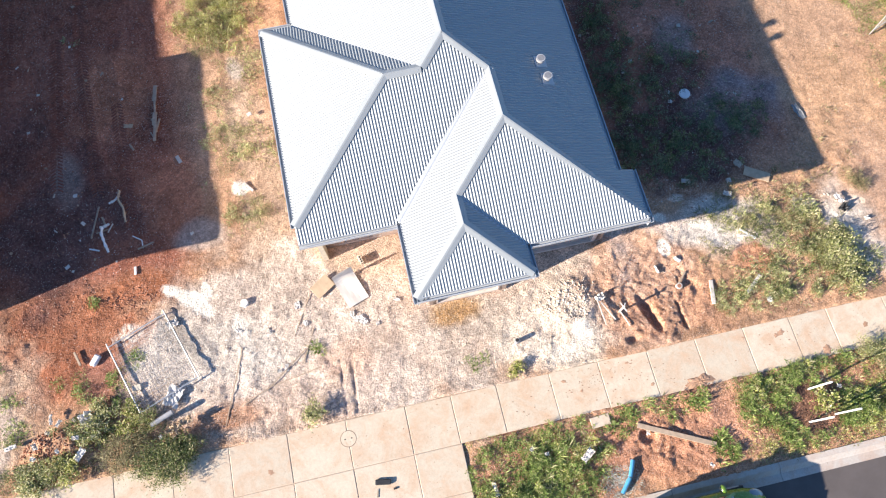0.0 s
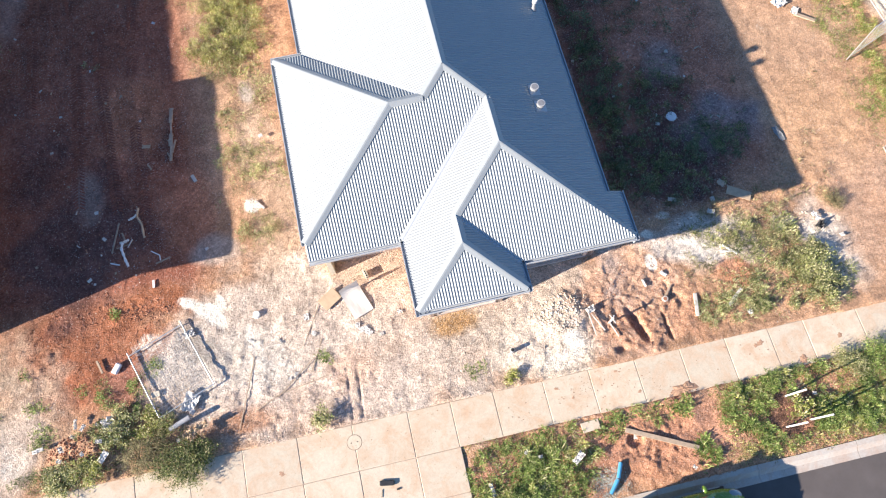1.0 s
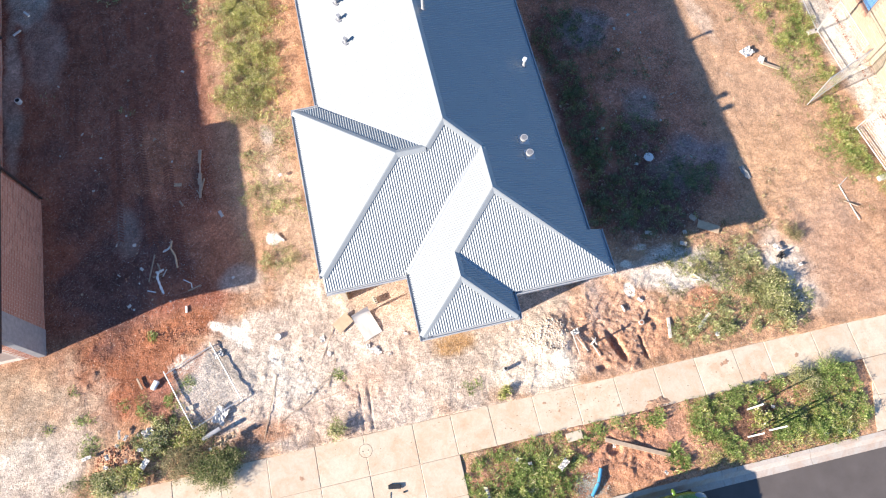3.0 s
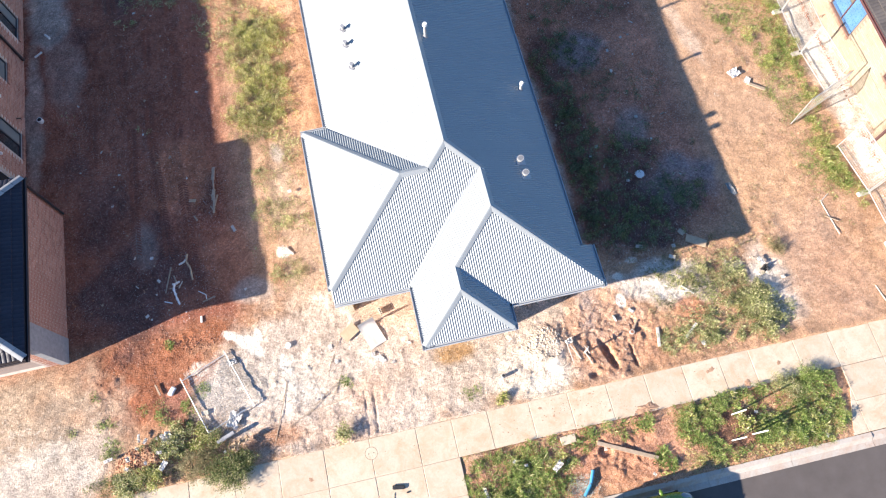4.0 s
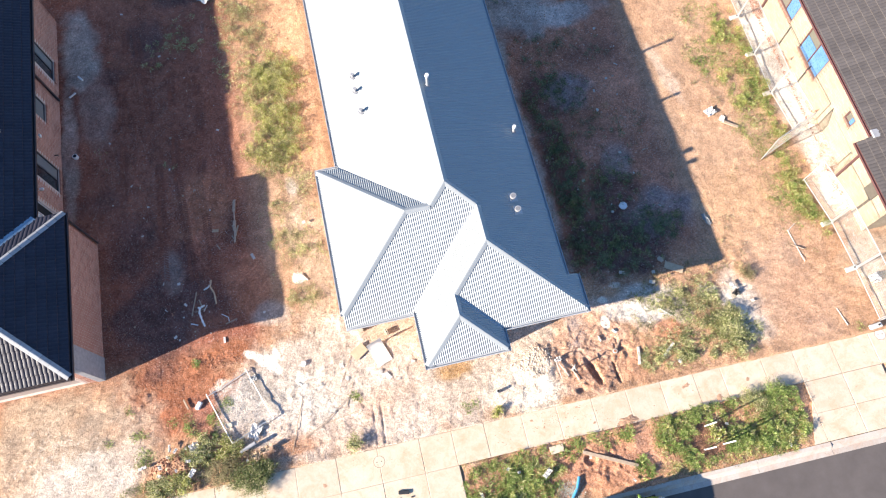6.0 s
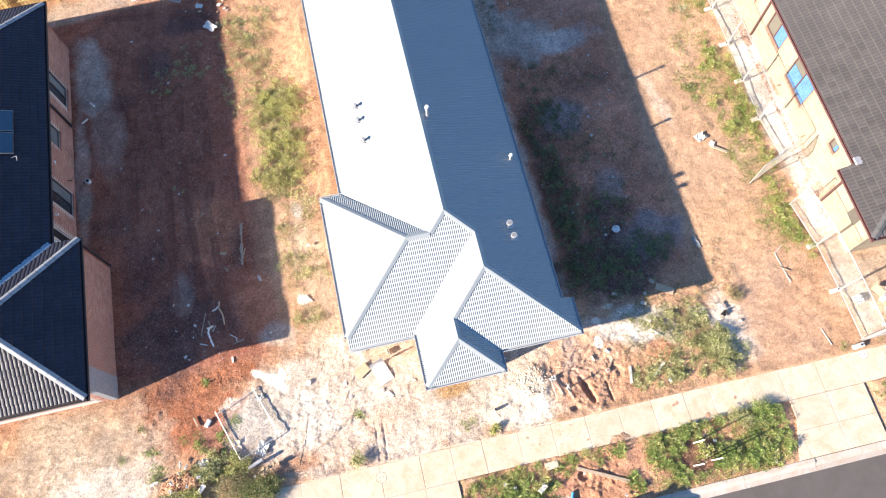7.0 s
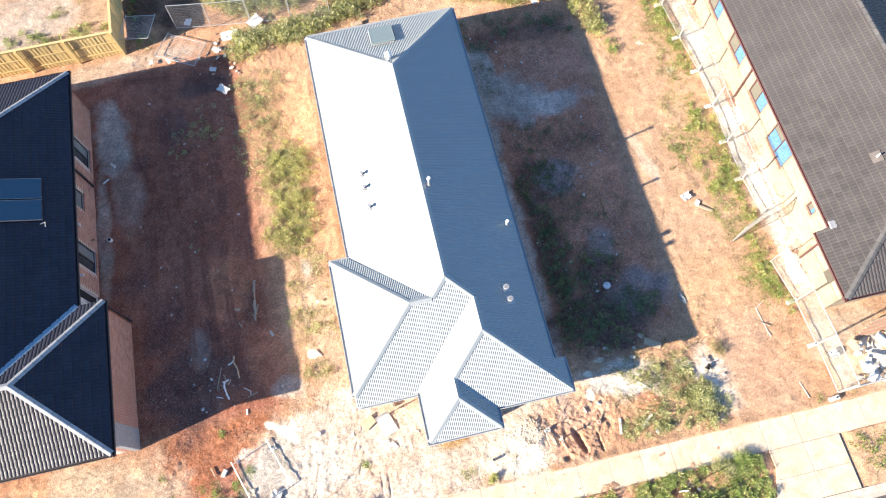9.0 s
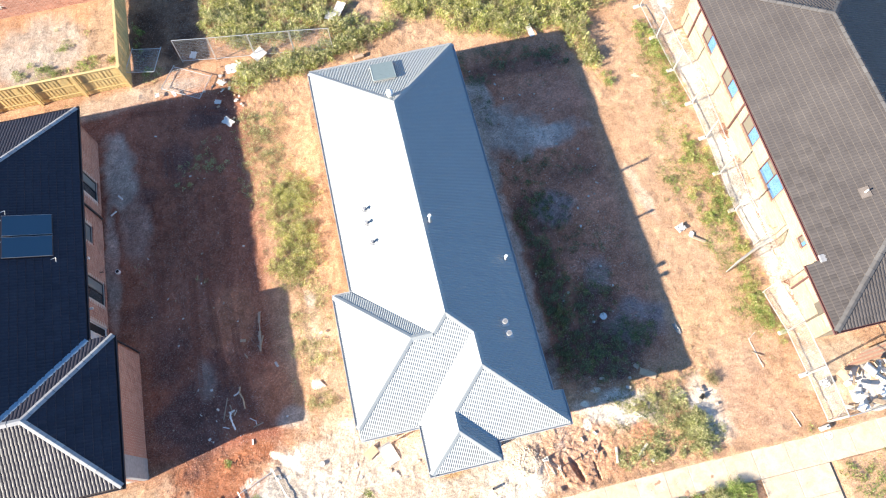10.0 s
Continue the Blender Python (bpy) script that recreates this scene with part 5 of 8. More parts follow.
PALE_SILL = simple("pale_window_sill", (0.55, 0.50, 0.45), 0.8)


def build_rear_house():
    root = thing("rear_brick_house", label="red brick house beyond the paling fence", category="house")
    brick_wall(root, (-22, 33.0), (-9.8, 33.0), -0.05, 2.6, [(4.6, 6.2, 0.9, 2.1), (8.2, 9.0, 1.3, 2.1)], RED_BRICK, MORTAR, 0.2)
    brick_wall(root, (-9.8, 33.0), (-9.8, 40), -0.05, 2.6, [], RED_BRICK, MORTAR, 0.2)
    window(root, (-22, 33.0), (-9.8, 33.0), 4.6, 6.2, 0.9, 2.1, DARK_TRIM, (GLASS,), 2, 1, PALE_SILL)
    window(root, (-22, 33.0), (-9.8, 33.0), 8.2, 9.0, 1.3, 2.1, DARK_TRIM, (GLASS,), 1, 1, RED_BRICK)
    z = lambda x, y: 2.7 + 0.42 * (y - 32.55)
    roof = thing("roof")
    roof.parent = root
    v, f, _, _ = tiled([(-22.5, 32.55), (-9.35, 32.55), (-15.9, 39.1)], "S", z, 0.42)
    tagged(mesh_object("roof_tiling", v, f, PINK_TILE, roof), kind="stuff")
    z2 = lambda x, y: 2.7 + 0.42 * (-9.35 - x)
    v, f, _, _ = tiled([(-9.35, 32.55), (-9.35, 45.65), (-15.9, 39.1)], "E", z2, 0.42)
    tagged(mesh_object("roof_tiling", v, f, PINK_TILE, roof), kind="stuff")
    part("gutter", gutter(B(), (-22.5, 32.55), (-9.35, 32.55), 2.7, (0, -1)), DARK_TRIM, roof)


build_rear_house()


# ---- fences ----
def paling_fence():
    root = thing("paling_fence", label="new yellow treated-pine paling fence on bare soil", category="fence")
    rnd = random.Random(5)
    me = {}

    def paling(p, along, thick_dir):
        h = rnd.choice((1.74, 1.75, 1.76))
        if h not in me:
            bm = box(B(), (-0.054, -0.007, 0), (0.054, 0.007, h), bevel=0.003)
            m = bpy.data.meshes.new("paling")
            bm.to_mesh(m)
            bm.free()
            m.materials.append(PINE)
            me[h] = m
        o = new("paling", me[h])
        o.matrix_world = pose(*p, rnd.uniform(-0.4, 0.4), rnd.uniform(-0.5, 0.5), along + rnd.uniform(-0.4, 0.4))
        o.parent = root

    # the run along the rear boundary, seen from its rail side
    for i in range(112):
        paling((-9.20 - 0.100 * i, 26.497 + 0.016 * (i % 2), 0.03), 0, 1)
    for i in range(66):
        paling((-9.157 + 0.016 * (i % 2), 26.50 + 0.100 * i, 0.03), 90, 1)
    for z in (0.30, 1.0):
        part("rail", box(B(), (-20.4, 26.465, z), (-9.1, 26.49, z + 0.07)), PINE, root)
        part("rail", box(B(), (-9.195, 26.5, z), (-9.168, 33.1, z + 0.07)), PINE, root)
    for x in (-9.2, -11.6, -14.05, -16.5, -18.9):
        part("post", box(B(), (x - 0.06, 26.36, -0.1), (x + 0.06, 26.44, 1.80), bevel=0.006), PINE, root)
    for y in (28.9, 31.3):
        part("post", box(B(), (-9.31, y - 0.06, -0.1), (-9.23, y + 0.06, 1.80), bevel=0.006), PINE, root)
    part("capping", box(B(), (-20.4, 26.42, 1.79), (-9.08, 26.54, 1.825)), PINE, root)
    part("capping", box(B(), (-9.22, 26.54, 1.79), (-9.08, 33.1, 1.825)), PINE, root)
    part("plinth", box(B(), (-20.4, 26.524, -0.05), (-9.1, 26.54, 0.17)), PINE, root)


paling_fence()


def temp_panel(m, width=2.15, high=1.75, label="galvanised mesh temporary fence panel standing in a block", feet=True, bars=24, rungs=15):
    """A site-fence panel in its own plane: x along, z up."""
    t = thing("temporary_fence_panel", label=label, category="fence panel", group="temporary fence panels")
    r = 0.021
    for x in (0, width):
        part("upright", tube(B(), (x, 0, 0), (x, 0, high), r, 8), STEEL, t)
    for z in (0.12, high - 0.01):
        part("rail", tube(B(), (0, 0, z), (width, 0, z), r * 0.9, 8), STEEL, t)
    w = 0.0027
    verts, faces = [], []

    def wire(a, b, n):
        i = len(verts)
        for p in (a, b):
            for k in range(3):
                c, s = math.cos(k * 2.094), math.sin(k * 2.094)
                verts.append((p[0] + (w * c if n == "z" else 0), p[1] + w * s, p[2] + (w * c if n == "x" else 0)))
        for k in range(3):
            faces.append((i + k, i + (k + 1) % 3, i + 3 + (k + 1) % 3, i + 3 + k))

    for k in range(1, bars):
        wire((width * k / bars, 0, 0.12), (width * k / bars, 0, high), "z")
    for k in range(1, rungs):
        wire((0, 0, 0.12 + (high - 0.12) * k / rungs), (width, 0, 0.12 + (high - 0.12) * k / rungs), "x")
    mesh_object("mesh_infill", verts, faces, STEEL, t)
    t.matrix_world = m
    return t


def fence_block(x, y, turn=0.0):
    t = thing("fence_block", (x, y, float(ground_height(x, y))), "pale concrete-filled fence foot on the soil", "fence foot", "fence feet")
    t.matrix_world = pose(x, y, float(ground_height(x, y)), 0, 0, turn)
    part("block", box(B(), (-0.25, -0.1, -0.02), (0.25, 0.1, 0.13), bevel=0.03), PALE_SLAB, t)
    part("socket", tube(B(), (0.1, 0, 0.10), (0.1, 0, 0.17), 0.035, 10), DARK_HOLE, t)


# boundary run beside the cream house, from the footpath back, with one panel swung out
run = [(20.24, 0.85), (20.22, 3.05), (20.12, 5.15), (19.78, 7.25)]
for (x0, y0), (x1, y1) in zip(run, run[1:]):
    temp_panel(pose(x0, y0, 0.05, 3, 0, math.degrees(math.atan2(y1 - y0, x1 - x0))), math.hypot(x1 - x0, y1 - y0) - 0.05)
run2 = [(20.32, 9.6), (20.12, 11.6), (20.18, 13.75), (20.24, 15.9), (20.26, 18.05), (20.02, 20.3), (19.85, 22.6), (19.7, 24.9)]
for (x0, y0), (x1, y1) in zip(run2, run2[1:]):
    temp_panel(pose(x0, y0, 0.05, 3, 0, math.degrees(math.atan2(y1 - y0, x1 - x0))), math.hypot(x1 - x0, y1 - y0) - 0.05)
for x, y in run[1:3] + [(20.1, 0.62)] + run2[1:]:
    fence_block(x - 0.12, y, 5)
temp_panel(pose(18.50, 8.58, 0.05, 0, 0, 22), 2.1, label="mesh fence panel swung out across the bare lot")
temp_panel(pose(20.30, 0.8, 0.05, 0, 0, 2), 2.2)
temp_panel(pose(22.55, 0.9, 0.05, 0, 0, 1), 2.2)
temp_panel(pose(24.8, 0.95, 0.05, 0, 0, 0), 2.2)
# rear run among the weeds
run3 = [(-6.25, 27.35), (-4.35, 27.05), (-2.2, 26.75), (0.0, 26.45), (2.15, 26.1)]
for (x0, y0), (x1, y1) in zip(run3, run3[1:]):
    temp_panel(pose(x0, y0, 0.05, -4, 0, math.degrees(math.atan2(y1 - y0, x1 - x0))), math.hypot(x1 - x0, y1 - y0) - 0.05, bars=28, rungs=14)
temp_panel(pose(-8.85, 28.75, 0.35, 78, 0, -11), 1.6, 2.0, "mesh fence panel leaning back in the shaded weeds")
temp_panel(pose(-6.72, 27.2, 0.16, 89, 0, -30), 2.3, 1.65, "mesh fence panel lying among rubbish")
# the panel that lies on the ground in the front yard, one edge propped
temp_panel(pose(-6.02, 3.93, 0.10, 88, 0, 21), 1.72, 2.25, "rusty mesh fence panel lying on the pale soil", bars=16, rungs=18)


# ---- plants ----
DENSITY = 1.7
LEAF_WIDTH, LEAF_LENGTH = 1.25, 0.74


def blocked(x, y):
    """True where paving, walls or the road leave no room for plants."""
    b = (y > PATH_Y0 - 0.02) & (y < PATH_Y1 + 0.02)
    b |= (x > DRIVE_X0) & (x < DRIVE_X1 + 0.03) & (y < 0)
    b |= (x > 15.95) & (x < DRIVE2_X1 + 0.05) & (y < 0)
    b |= y < KERB_Y1 + 0.03
    b |= ((x + 7.6) / 0.72) ** 2 + ((y - 1.4) / 0.36) ** 2 < 1
    b |= ((x - 12.25) / 0.72) ** 2 + ((y + 1.98) / 0.62) ** 2 < 1
    b |= (x > 0.3) & (x < 7.75) & (y > 4.9) & (y < 22.3)
    b |= (x < -9.8) & (y > 5.3) & (y < 11.4)
    b |= (x < -11.2) & (y > 5.3) & (y < 23.3)
    b |= (x > 21.2) & (y > 4.5) & (y < 23.4)
    return b


def blades(pos, length, width, lean, rs, droop=0.5, facing=None, scale=1.0):
    """Leaf blades: base, bent middle and tip, each an island of its own."""
    n = len(pos)
    az = rs.rand(n) * 2 * np.pi if facing is None else facing
    le = np.radians(lean[0] + (lean[1] - lean[0]) * rs.rand(n))
    L = length[0] + (length[1] - length[0]) * rs.rand(n) ** 1.4
    L = L * scale * LEAF_LENGTH
    W = (width[0] + (width[1] - width[0]) * rs.rand(n)) * (0.6 + 0.6 * L / length[1])
    out = np.stack([np.cos(az), np.sin(az), np.zeros(n)], 1)
    W = W * LEAF_WIDTH
    side = np.stack([-np.sin(az), np.cos(az), np.zeros(n)], 1) * (W / 2)[:, None]
    up = np.array([0, 0, 1.0])
    d1 = out * np.sin(le)[:, None] + up * np.cos(le)[:, None]
    l2 = le + droop * (0.4 + rs.rand(n))
    d2 = out * np.sin(l2)[:, None] + up * np.cos(l2)[:, None]
    mid = pos + d1 * (L * 0.55)[:, None]
    tip = mid + d2 * (L * 0.5)[:, None]
    v = np.stack([pos - side * 0.5, pos + side * 0.5, mid + side, mid - side, tip], 1).reshape(-1, 3)
    i = np.arange(n)[:, None] * 5
    quads = i + np.array([[0, 1, 2, 3]])
    tris = i + np.array([[3, 2, 4]])
    return v, quads, tris


def leaf_object(name, v, quads, tris, material, parent=None):
    me = bpy.data.meshes.new(name)
    me.vertices.add(len(v))
    me.vertices.foreach_set("co", np.asarray(v, float).ravel())
    loops = np.concatenate([quads.ravel(), tris.ravel()])
    me.loops.add(len(loops))
    me.loops.foreach_set("vertex_index", loops)
    starts = np.concatenate([np.arange(len(quads)) * 4, len(quads) * 4 + np.arange(len(tris)) * 3])
    me.polygons.add(len(starts))
    me.polygons.foreach_set("loop_start", starts)
    me.update()
    me.materials.append(material)
    ob = new(name, me)
    if parent is not None:
        ob.parent = parent
    return ob


def patch(name, label, ovals, count, length, width, material, seed, lean=(20, 80), clump=0.5, category="weeds"):
    """A patch of low plants over ragged ovals (cx, cy, rx, ry, turn), thick in clumps and thin between them."""
    rs = np.random.RandomState(seed)
    area = sum(o[2] * o[3] for o in ovals)
    pts = []
    for k, (cx, cy, rx, ry, turn) in enumerate(ovals):
        n = int(count * DENSITY * rx * ry / area * 2.6)
        r = max(rx, ry) * 1.5
        x, y = cx + (rs.rand(n) * 2 - 1) * r, cy + (rs.rand(n) * 2 - 1) * r
        keep = rs.rand(n) < blob(x, y, cx, cy, rx, ry, turn, 0.5, seed + k, 0.6) * (1 - clump + clump * np.clip(field(x, y, 0.55, 3, seed + 7) * 3.2 - 1.0, 0, 1.2))
        keep &= ~blocked(x, y)
        pts.append(np.stack([x[keep], y[keep]], 1))
    c = np.concatenate(pts)
    # each point becomes a tuft of blades that lean outwards
    per = 12
    c = c[rs.permutation(len(c))[: max(1, len(c) // per * 1)]]
    size = (0.45 + 0.9 * rs.rand(len(c))) * (0.7 + 0.7 * field(c[:, 0], c[:, 1], 0.7, 2, seed + 3))
    num = np.maximum(4, (per * 1.15 * size).astype(int))
    i = np.repeat(np.arange(len(c)), num)
    az = rs.rand(len(i)) * 2 * np.pi
    rad = np.sqrt(rs.rand(len(i))) * 0.085 * size[i]
    p = c[i] + np.stack([np.cos(az), np.sin(az)], 1) * rad[:, None]
    z = ground_height(p[:, 0], p[:, 1]) - 0.01 + rs.rand(len(i)) * 0.3 * length[1] * size[i]
    v, q, t = blades(np.column_stack([p, z]), length, width, lean, rs, 0.6, az + rs.normal(0, 0.6, len(i)), size[i])
    ob = leaf_object(name, v, q, t, material)
    return tagged(ob, label, category, kind="stuff")


def herbs(name, label, ovals, per_metre, radius, high, leaf, wide, material, seed, thick=1.0, category="weeds"):
    """Bushy low plants over ragged ovals: each a dome of leaves that lean outwards, with gaps of soil between them."""
    rs = np.random.RandomState(seed)
    pts = []
    for k, (cx, cy, rx, ry, turn) in enumerate(ovals):
        r = max(rx, ry) * 1.4
        n = max(1, int(per_metre * (2 * r) ** 2))
        x, y = cx + (rs.rand(n) * 2 - 1) * r, cy + (rs.rand(n) * 2 - 1) * r
        keep = (rs.rand(n) < blob(x, y, cx, cy, rx, ry, turn, 0.45, seed + k, 0.5)) & ~blocked(x, y)
        pts.append(np.stack([x[keep], y[keep]], 1))
    c = np.concatenate(pts)
    n = len(c)
    R = radius[0] + (radius[1] - radius[0]) * rs.rand(n) ** 1.6
    H = (high[0] + (high[1] - high[0]) * rs.rand(n)) * (0.5 + 0.7 * R / radius[1])
    num = np.maximum(12, (thick * 1900 * R ** 1.7).astype(int))
    i = np.repeat(np.arange(n), num)
    m = len(i)
    az = rs.rand(m) * 2 * np.pi
    lobes = 0.72 + 0.28 * np.sin(az * (3 + i % 3) + i * 1.7)
    f = np.sqrt(rs.rand(m)) * lobes
    p = c[i] + np.stack([np.cos(az), np.sin(az)], 1) * (f * R[i])[:, None]
    z = ground_height(p[:, 0], p[:, 1]) + H[i] * (1 - 0.85 * f * f) * rs.rand(m) ** 0.7
    v, q, t = blades(np.column_stack([p, z]), leaf, wide, (15, 95), rs, 0.6, az + rs.normal(0, 0.8, m), 0.7 + 0.6 * rs.rand(n)[i])
    return tagged(leaf_object(name, v, q, t, material), label, category, kind="stuff")


# verge between footpath and kerb
V1 = [(4.1, -1.7, 1.3, 0.85, 0), (5.4, -1.8, 1.2, 0.9, 0), (4.2, -2.6, 1.0, 0.5, 0)]
V2 = [(10.75, -1.55, 0.65, 0.85, 0), (11.6, -1.2, 1.2, 0.5, 0), (13.6, -1.6, 1.9, 0.85, 0), (15.3, -1.7, 0.8, 1.0, 0), (14.2, -2.5, 1.7, 0.5, 0), (11.6, -2.55, 0.8, 0.4, 0)]
patch("verge_grass_patch", "fine green grass on the verge", V1, 7000, (0.05, 0.12), (0.004, 0.010), GRASS, 11, clump=0.5, category="grass")
patch("verge_weeds", "leafy green weeds on the verge", V1, 4200, (0.04, 0.10), (0.009, 0.018), GRASS, 17, lean=(35, 90), clump=0.85)
patch("verge_grass_patch", "fine green grass on the verge", V2, 11000, (0.05, 0.12), (0.004, 0.010), GRASS, 12, clump=0.5, category="grass")
patch("verge_weeds", "leafy green weeds on the verge", V2, 6500, (0.04, 0.10), (0.009, 0.018), GRASS, 18, lean=(35, 90), clump=0.85)
patch("verge_weeds", "tall green weed clumps on the verge", V1 + V2, 2600, (0.10, 0.26), (0.010, 0.022), WEED, 19, clump=1.0)
patch("verge_grass_patch", "short drying grass along the kerb", [(11.4, -2.85, 1.3, 0.2, 0), (14.2, -2.7, 1.8, 0.35, 0), (12.9, -2.75, 2.6, 0.3, 0)], 16000, (0.04, 0.1), (0.006, 0.012), DRY_WEED, 13, clump=0.2, category="grass")
patch("verge_weeds", "leafy green weeds beside the footpath", [(7.1, -1.1, 0.55, 0.3, 0), (8.0, -1.0, 0.6, 0.18, 0), (9.1, -1.15, 0.35, 0.2, 0), (9.5, -2.5, 0.3, 0.4, 0)], 1800, (0.06, 0.18), (0.01, 0.024), GRASS, 14, clump=0.3)
patch("silver_weeds", "silvery dry weeds on the verge", [(6.6, -2.7, 0.45, 0.35, 0)], 1100, (0.04, 0.09), (0.004, 0.010), SILVER_WEED, 15, clump=0.2)
patch("verge_grass_patch", "patchy grass on the neighbour's verge", [(21.6, -1.9, 1.9, 1.0, 0), (24.6, -1.9, 1.6, 1.0, 0)], 9000, (0.06, 0.15), (0.010, 0.02), GRASS, 16, clump=0.6, category="grass")
herbs("verge_weeds", "bushy fresh green weeds on the verge", V1, 18, (0.10, 0.28), (0.08, 0.26), (0.04, 0.10), (0.006, 0.015), GRASS, 211, 1.5)
herbs("verge_weeds", "bushy fresh green weeds on the verge", V2, 17, (0.10, 0.30), (0.08, 0.32), (0.04, 0.11), (0.007, 0.017), GRASS, 212, 1.4)
patch("verge_grass_patch", "fine yellow-green grass along the kerb", [(13.0, -2.6, 2.6, 0.45, 0), (14.6, -2.3, 1.4, 0.6, 0), (4.4, -2.75, 1.4, 0.25, 0)], 30000, (0.04, 0.10), (0.006, 0.012), LIME_WEED, 218, clump=0.5, category="grass")
herbs("verge_weeds", "bushy olive weeds on the verge", V1 + V2, 2.2, (0.12, 0.3), (0.10, 0.3), (0.05, 0.12), (0.008, 0.02), LIME_WEED, 213)
herbs("verge_weeds", "leafy green plants at the edge of the dug verge", [(7.0, -1.25, 0.45, 0.3, 0), (7.9, -1.0, 0.5, 0.14, 0), (9.2, -1.1, 0.3, 0.15, 0), (9.6, -2.3, 0.25, 0.4, 0), (8.3, -1.3, 0.2, 0.2, 0)], 10, (0.10, 0.26), (0.1, 0.25), (0.05, 0.12), (0.008, 0.02), GRASS, 214)
# front corner of the empty lot beside the house
LOT = [(13.6, 1.6, 1.5, 0.8, 15), (14.4, 1.4, 0.9, 0.8, 0), (13.3, 3.1, 0.9, 0.5, -20), (11.3, 1.3, 0.6, 0.4, 0), (14.2, 2.4, 0.8, 0.6, 0), (12.2, 1.2, 0.7, 0.4, 0), (12.3, 3.5, 0.5, 0.3, 0)]
herbs("lot_weeds", "bushy grey-green weeds on the empty lot", LOT, 9, (0.10, 0.30), (0.08, 0.30), (0.05, 0.13), (0.006, 0.015), WEED, 215, 1.2)
herbs("lot_weeds", "bushy yellow-green weeds on the empty lot", LOT, 4, (0.10, 0.30), (0.08, 0.32), (0.05, 0.13), (0.007, 0.016), OLIVE_WEED, 216)
herbs("lot_weeds", "wispy dry weeds on the empty lot", [(13.3, 4.2, 1.3, 0.4, 0), (12.4, 3.4, 0.9, 0.5, 0), (13.7, 3.2, 0.8, 0.5, 0), (15.9, 3.9, 0.4, 0.3, 0)], 7, (0.10, 0.3), (0.1, 0.34), (0.06, 0.14), (0.004, 0.01), DRY_WEED, 217, 0.7)
patch("lot_weeds", "sprawling grey-green weeds on the empty lot", [(13.2, 2.0, 1.9, 0.95, 20), (14.4, 1.6, 1.0, 0.8, 0), (12.5, 3.4, 1.2, 0.7, -20), (11.3, 1.5, 0.7, 0.5, 0), (13.6, 3.5, 0.8, 0.7, 0)], 14000, (0.05, 0.17), (0.008, 0.02), WEED, 21, clump=0.8)
patch("lot_weeds", "drying weeds between pale stones", [(12.0, 4.2, 1.5, 0.5, 0), (14.6, 4.6, 1.0, 0.4, 0), (13.8, 2.9, 1.2, 0.6, 0), (11.2, 2.6, 0.5, 0.5, 0)], 2600, (0.06, 0.2), (0.008, 0.018), DRY_WEED, 22, clump=0.7)
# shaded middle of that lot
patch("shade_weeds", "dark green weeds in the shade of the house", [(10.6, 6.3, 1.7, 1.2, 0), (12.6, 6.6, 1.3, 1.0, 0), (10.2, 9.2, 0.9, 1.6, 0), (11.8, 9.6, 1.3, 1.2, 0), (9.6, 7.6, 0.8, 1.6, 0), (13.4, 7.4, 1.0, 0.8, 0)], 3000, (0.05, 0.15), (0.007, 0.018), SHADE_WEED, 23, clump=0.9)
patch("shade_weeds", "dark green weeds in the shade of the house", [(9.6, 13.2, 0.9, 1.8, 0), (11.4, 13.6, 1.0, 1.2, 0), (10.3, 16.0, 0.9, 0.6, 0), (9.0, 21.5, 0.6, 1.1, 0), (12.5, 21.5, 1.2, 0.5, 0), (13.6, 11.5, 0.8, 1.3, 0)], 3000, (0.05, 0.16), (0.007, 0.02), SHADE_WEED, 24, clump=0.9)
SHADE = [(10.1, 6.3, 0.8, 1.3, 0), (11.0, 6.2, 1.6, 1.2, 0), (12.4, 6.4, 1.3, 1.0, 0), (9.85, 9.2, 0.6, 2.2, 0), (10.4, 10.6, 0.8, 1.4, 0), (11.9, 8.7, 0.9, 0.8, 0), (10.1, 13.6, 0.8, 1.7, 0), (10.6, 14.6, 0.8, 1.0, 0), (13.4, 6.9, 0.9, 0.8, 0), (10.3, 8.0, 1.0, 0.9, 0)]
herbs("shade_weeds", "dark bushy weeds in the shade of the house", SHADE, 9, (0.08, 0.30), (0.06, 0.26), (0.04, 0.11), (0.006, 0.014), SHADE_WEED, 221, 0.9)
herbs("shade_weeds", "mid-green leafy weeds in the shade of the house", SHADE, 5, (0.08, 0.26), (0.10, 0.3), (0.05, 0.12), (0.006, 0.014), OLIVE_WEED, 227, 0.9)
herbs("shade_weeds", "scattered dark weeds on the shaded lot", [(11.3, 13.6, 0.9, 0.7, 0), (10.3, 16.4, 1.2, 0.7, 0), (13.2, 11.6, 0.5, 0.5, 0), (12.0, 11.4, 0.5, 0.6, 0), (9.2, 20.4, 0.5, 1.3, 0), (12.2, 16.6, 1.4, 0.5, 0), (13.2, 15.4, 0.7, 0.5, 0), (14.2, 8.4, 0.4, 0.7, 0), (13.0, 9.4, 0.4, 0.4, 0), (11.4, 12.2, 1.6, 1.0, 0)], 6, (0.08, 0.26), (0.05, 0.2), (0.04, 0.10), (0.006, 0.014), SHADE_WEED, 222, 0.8)
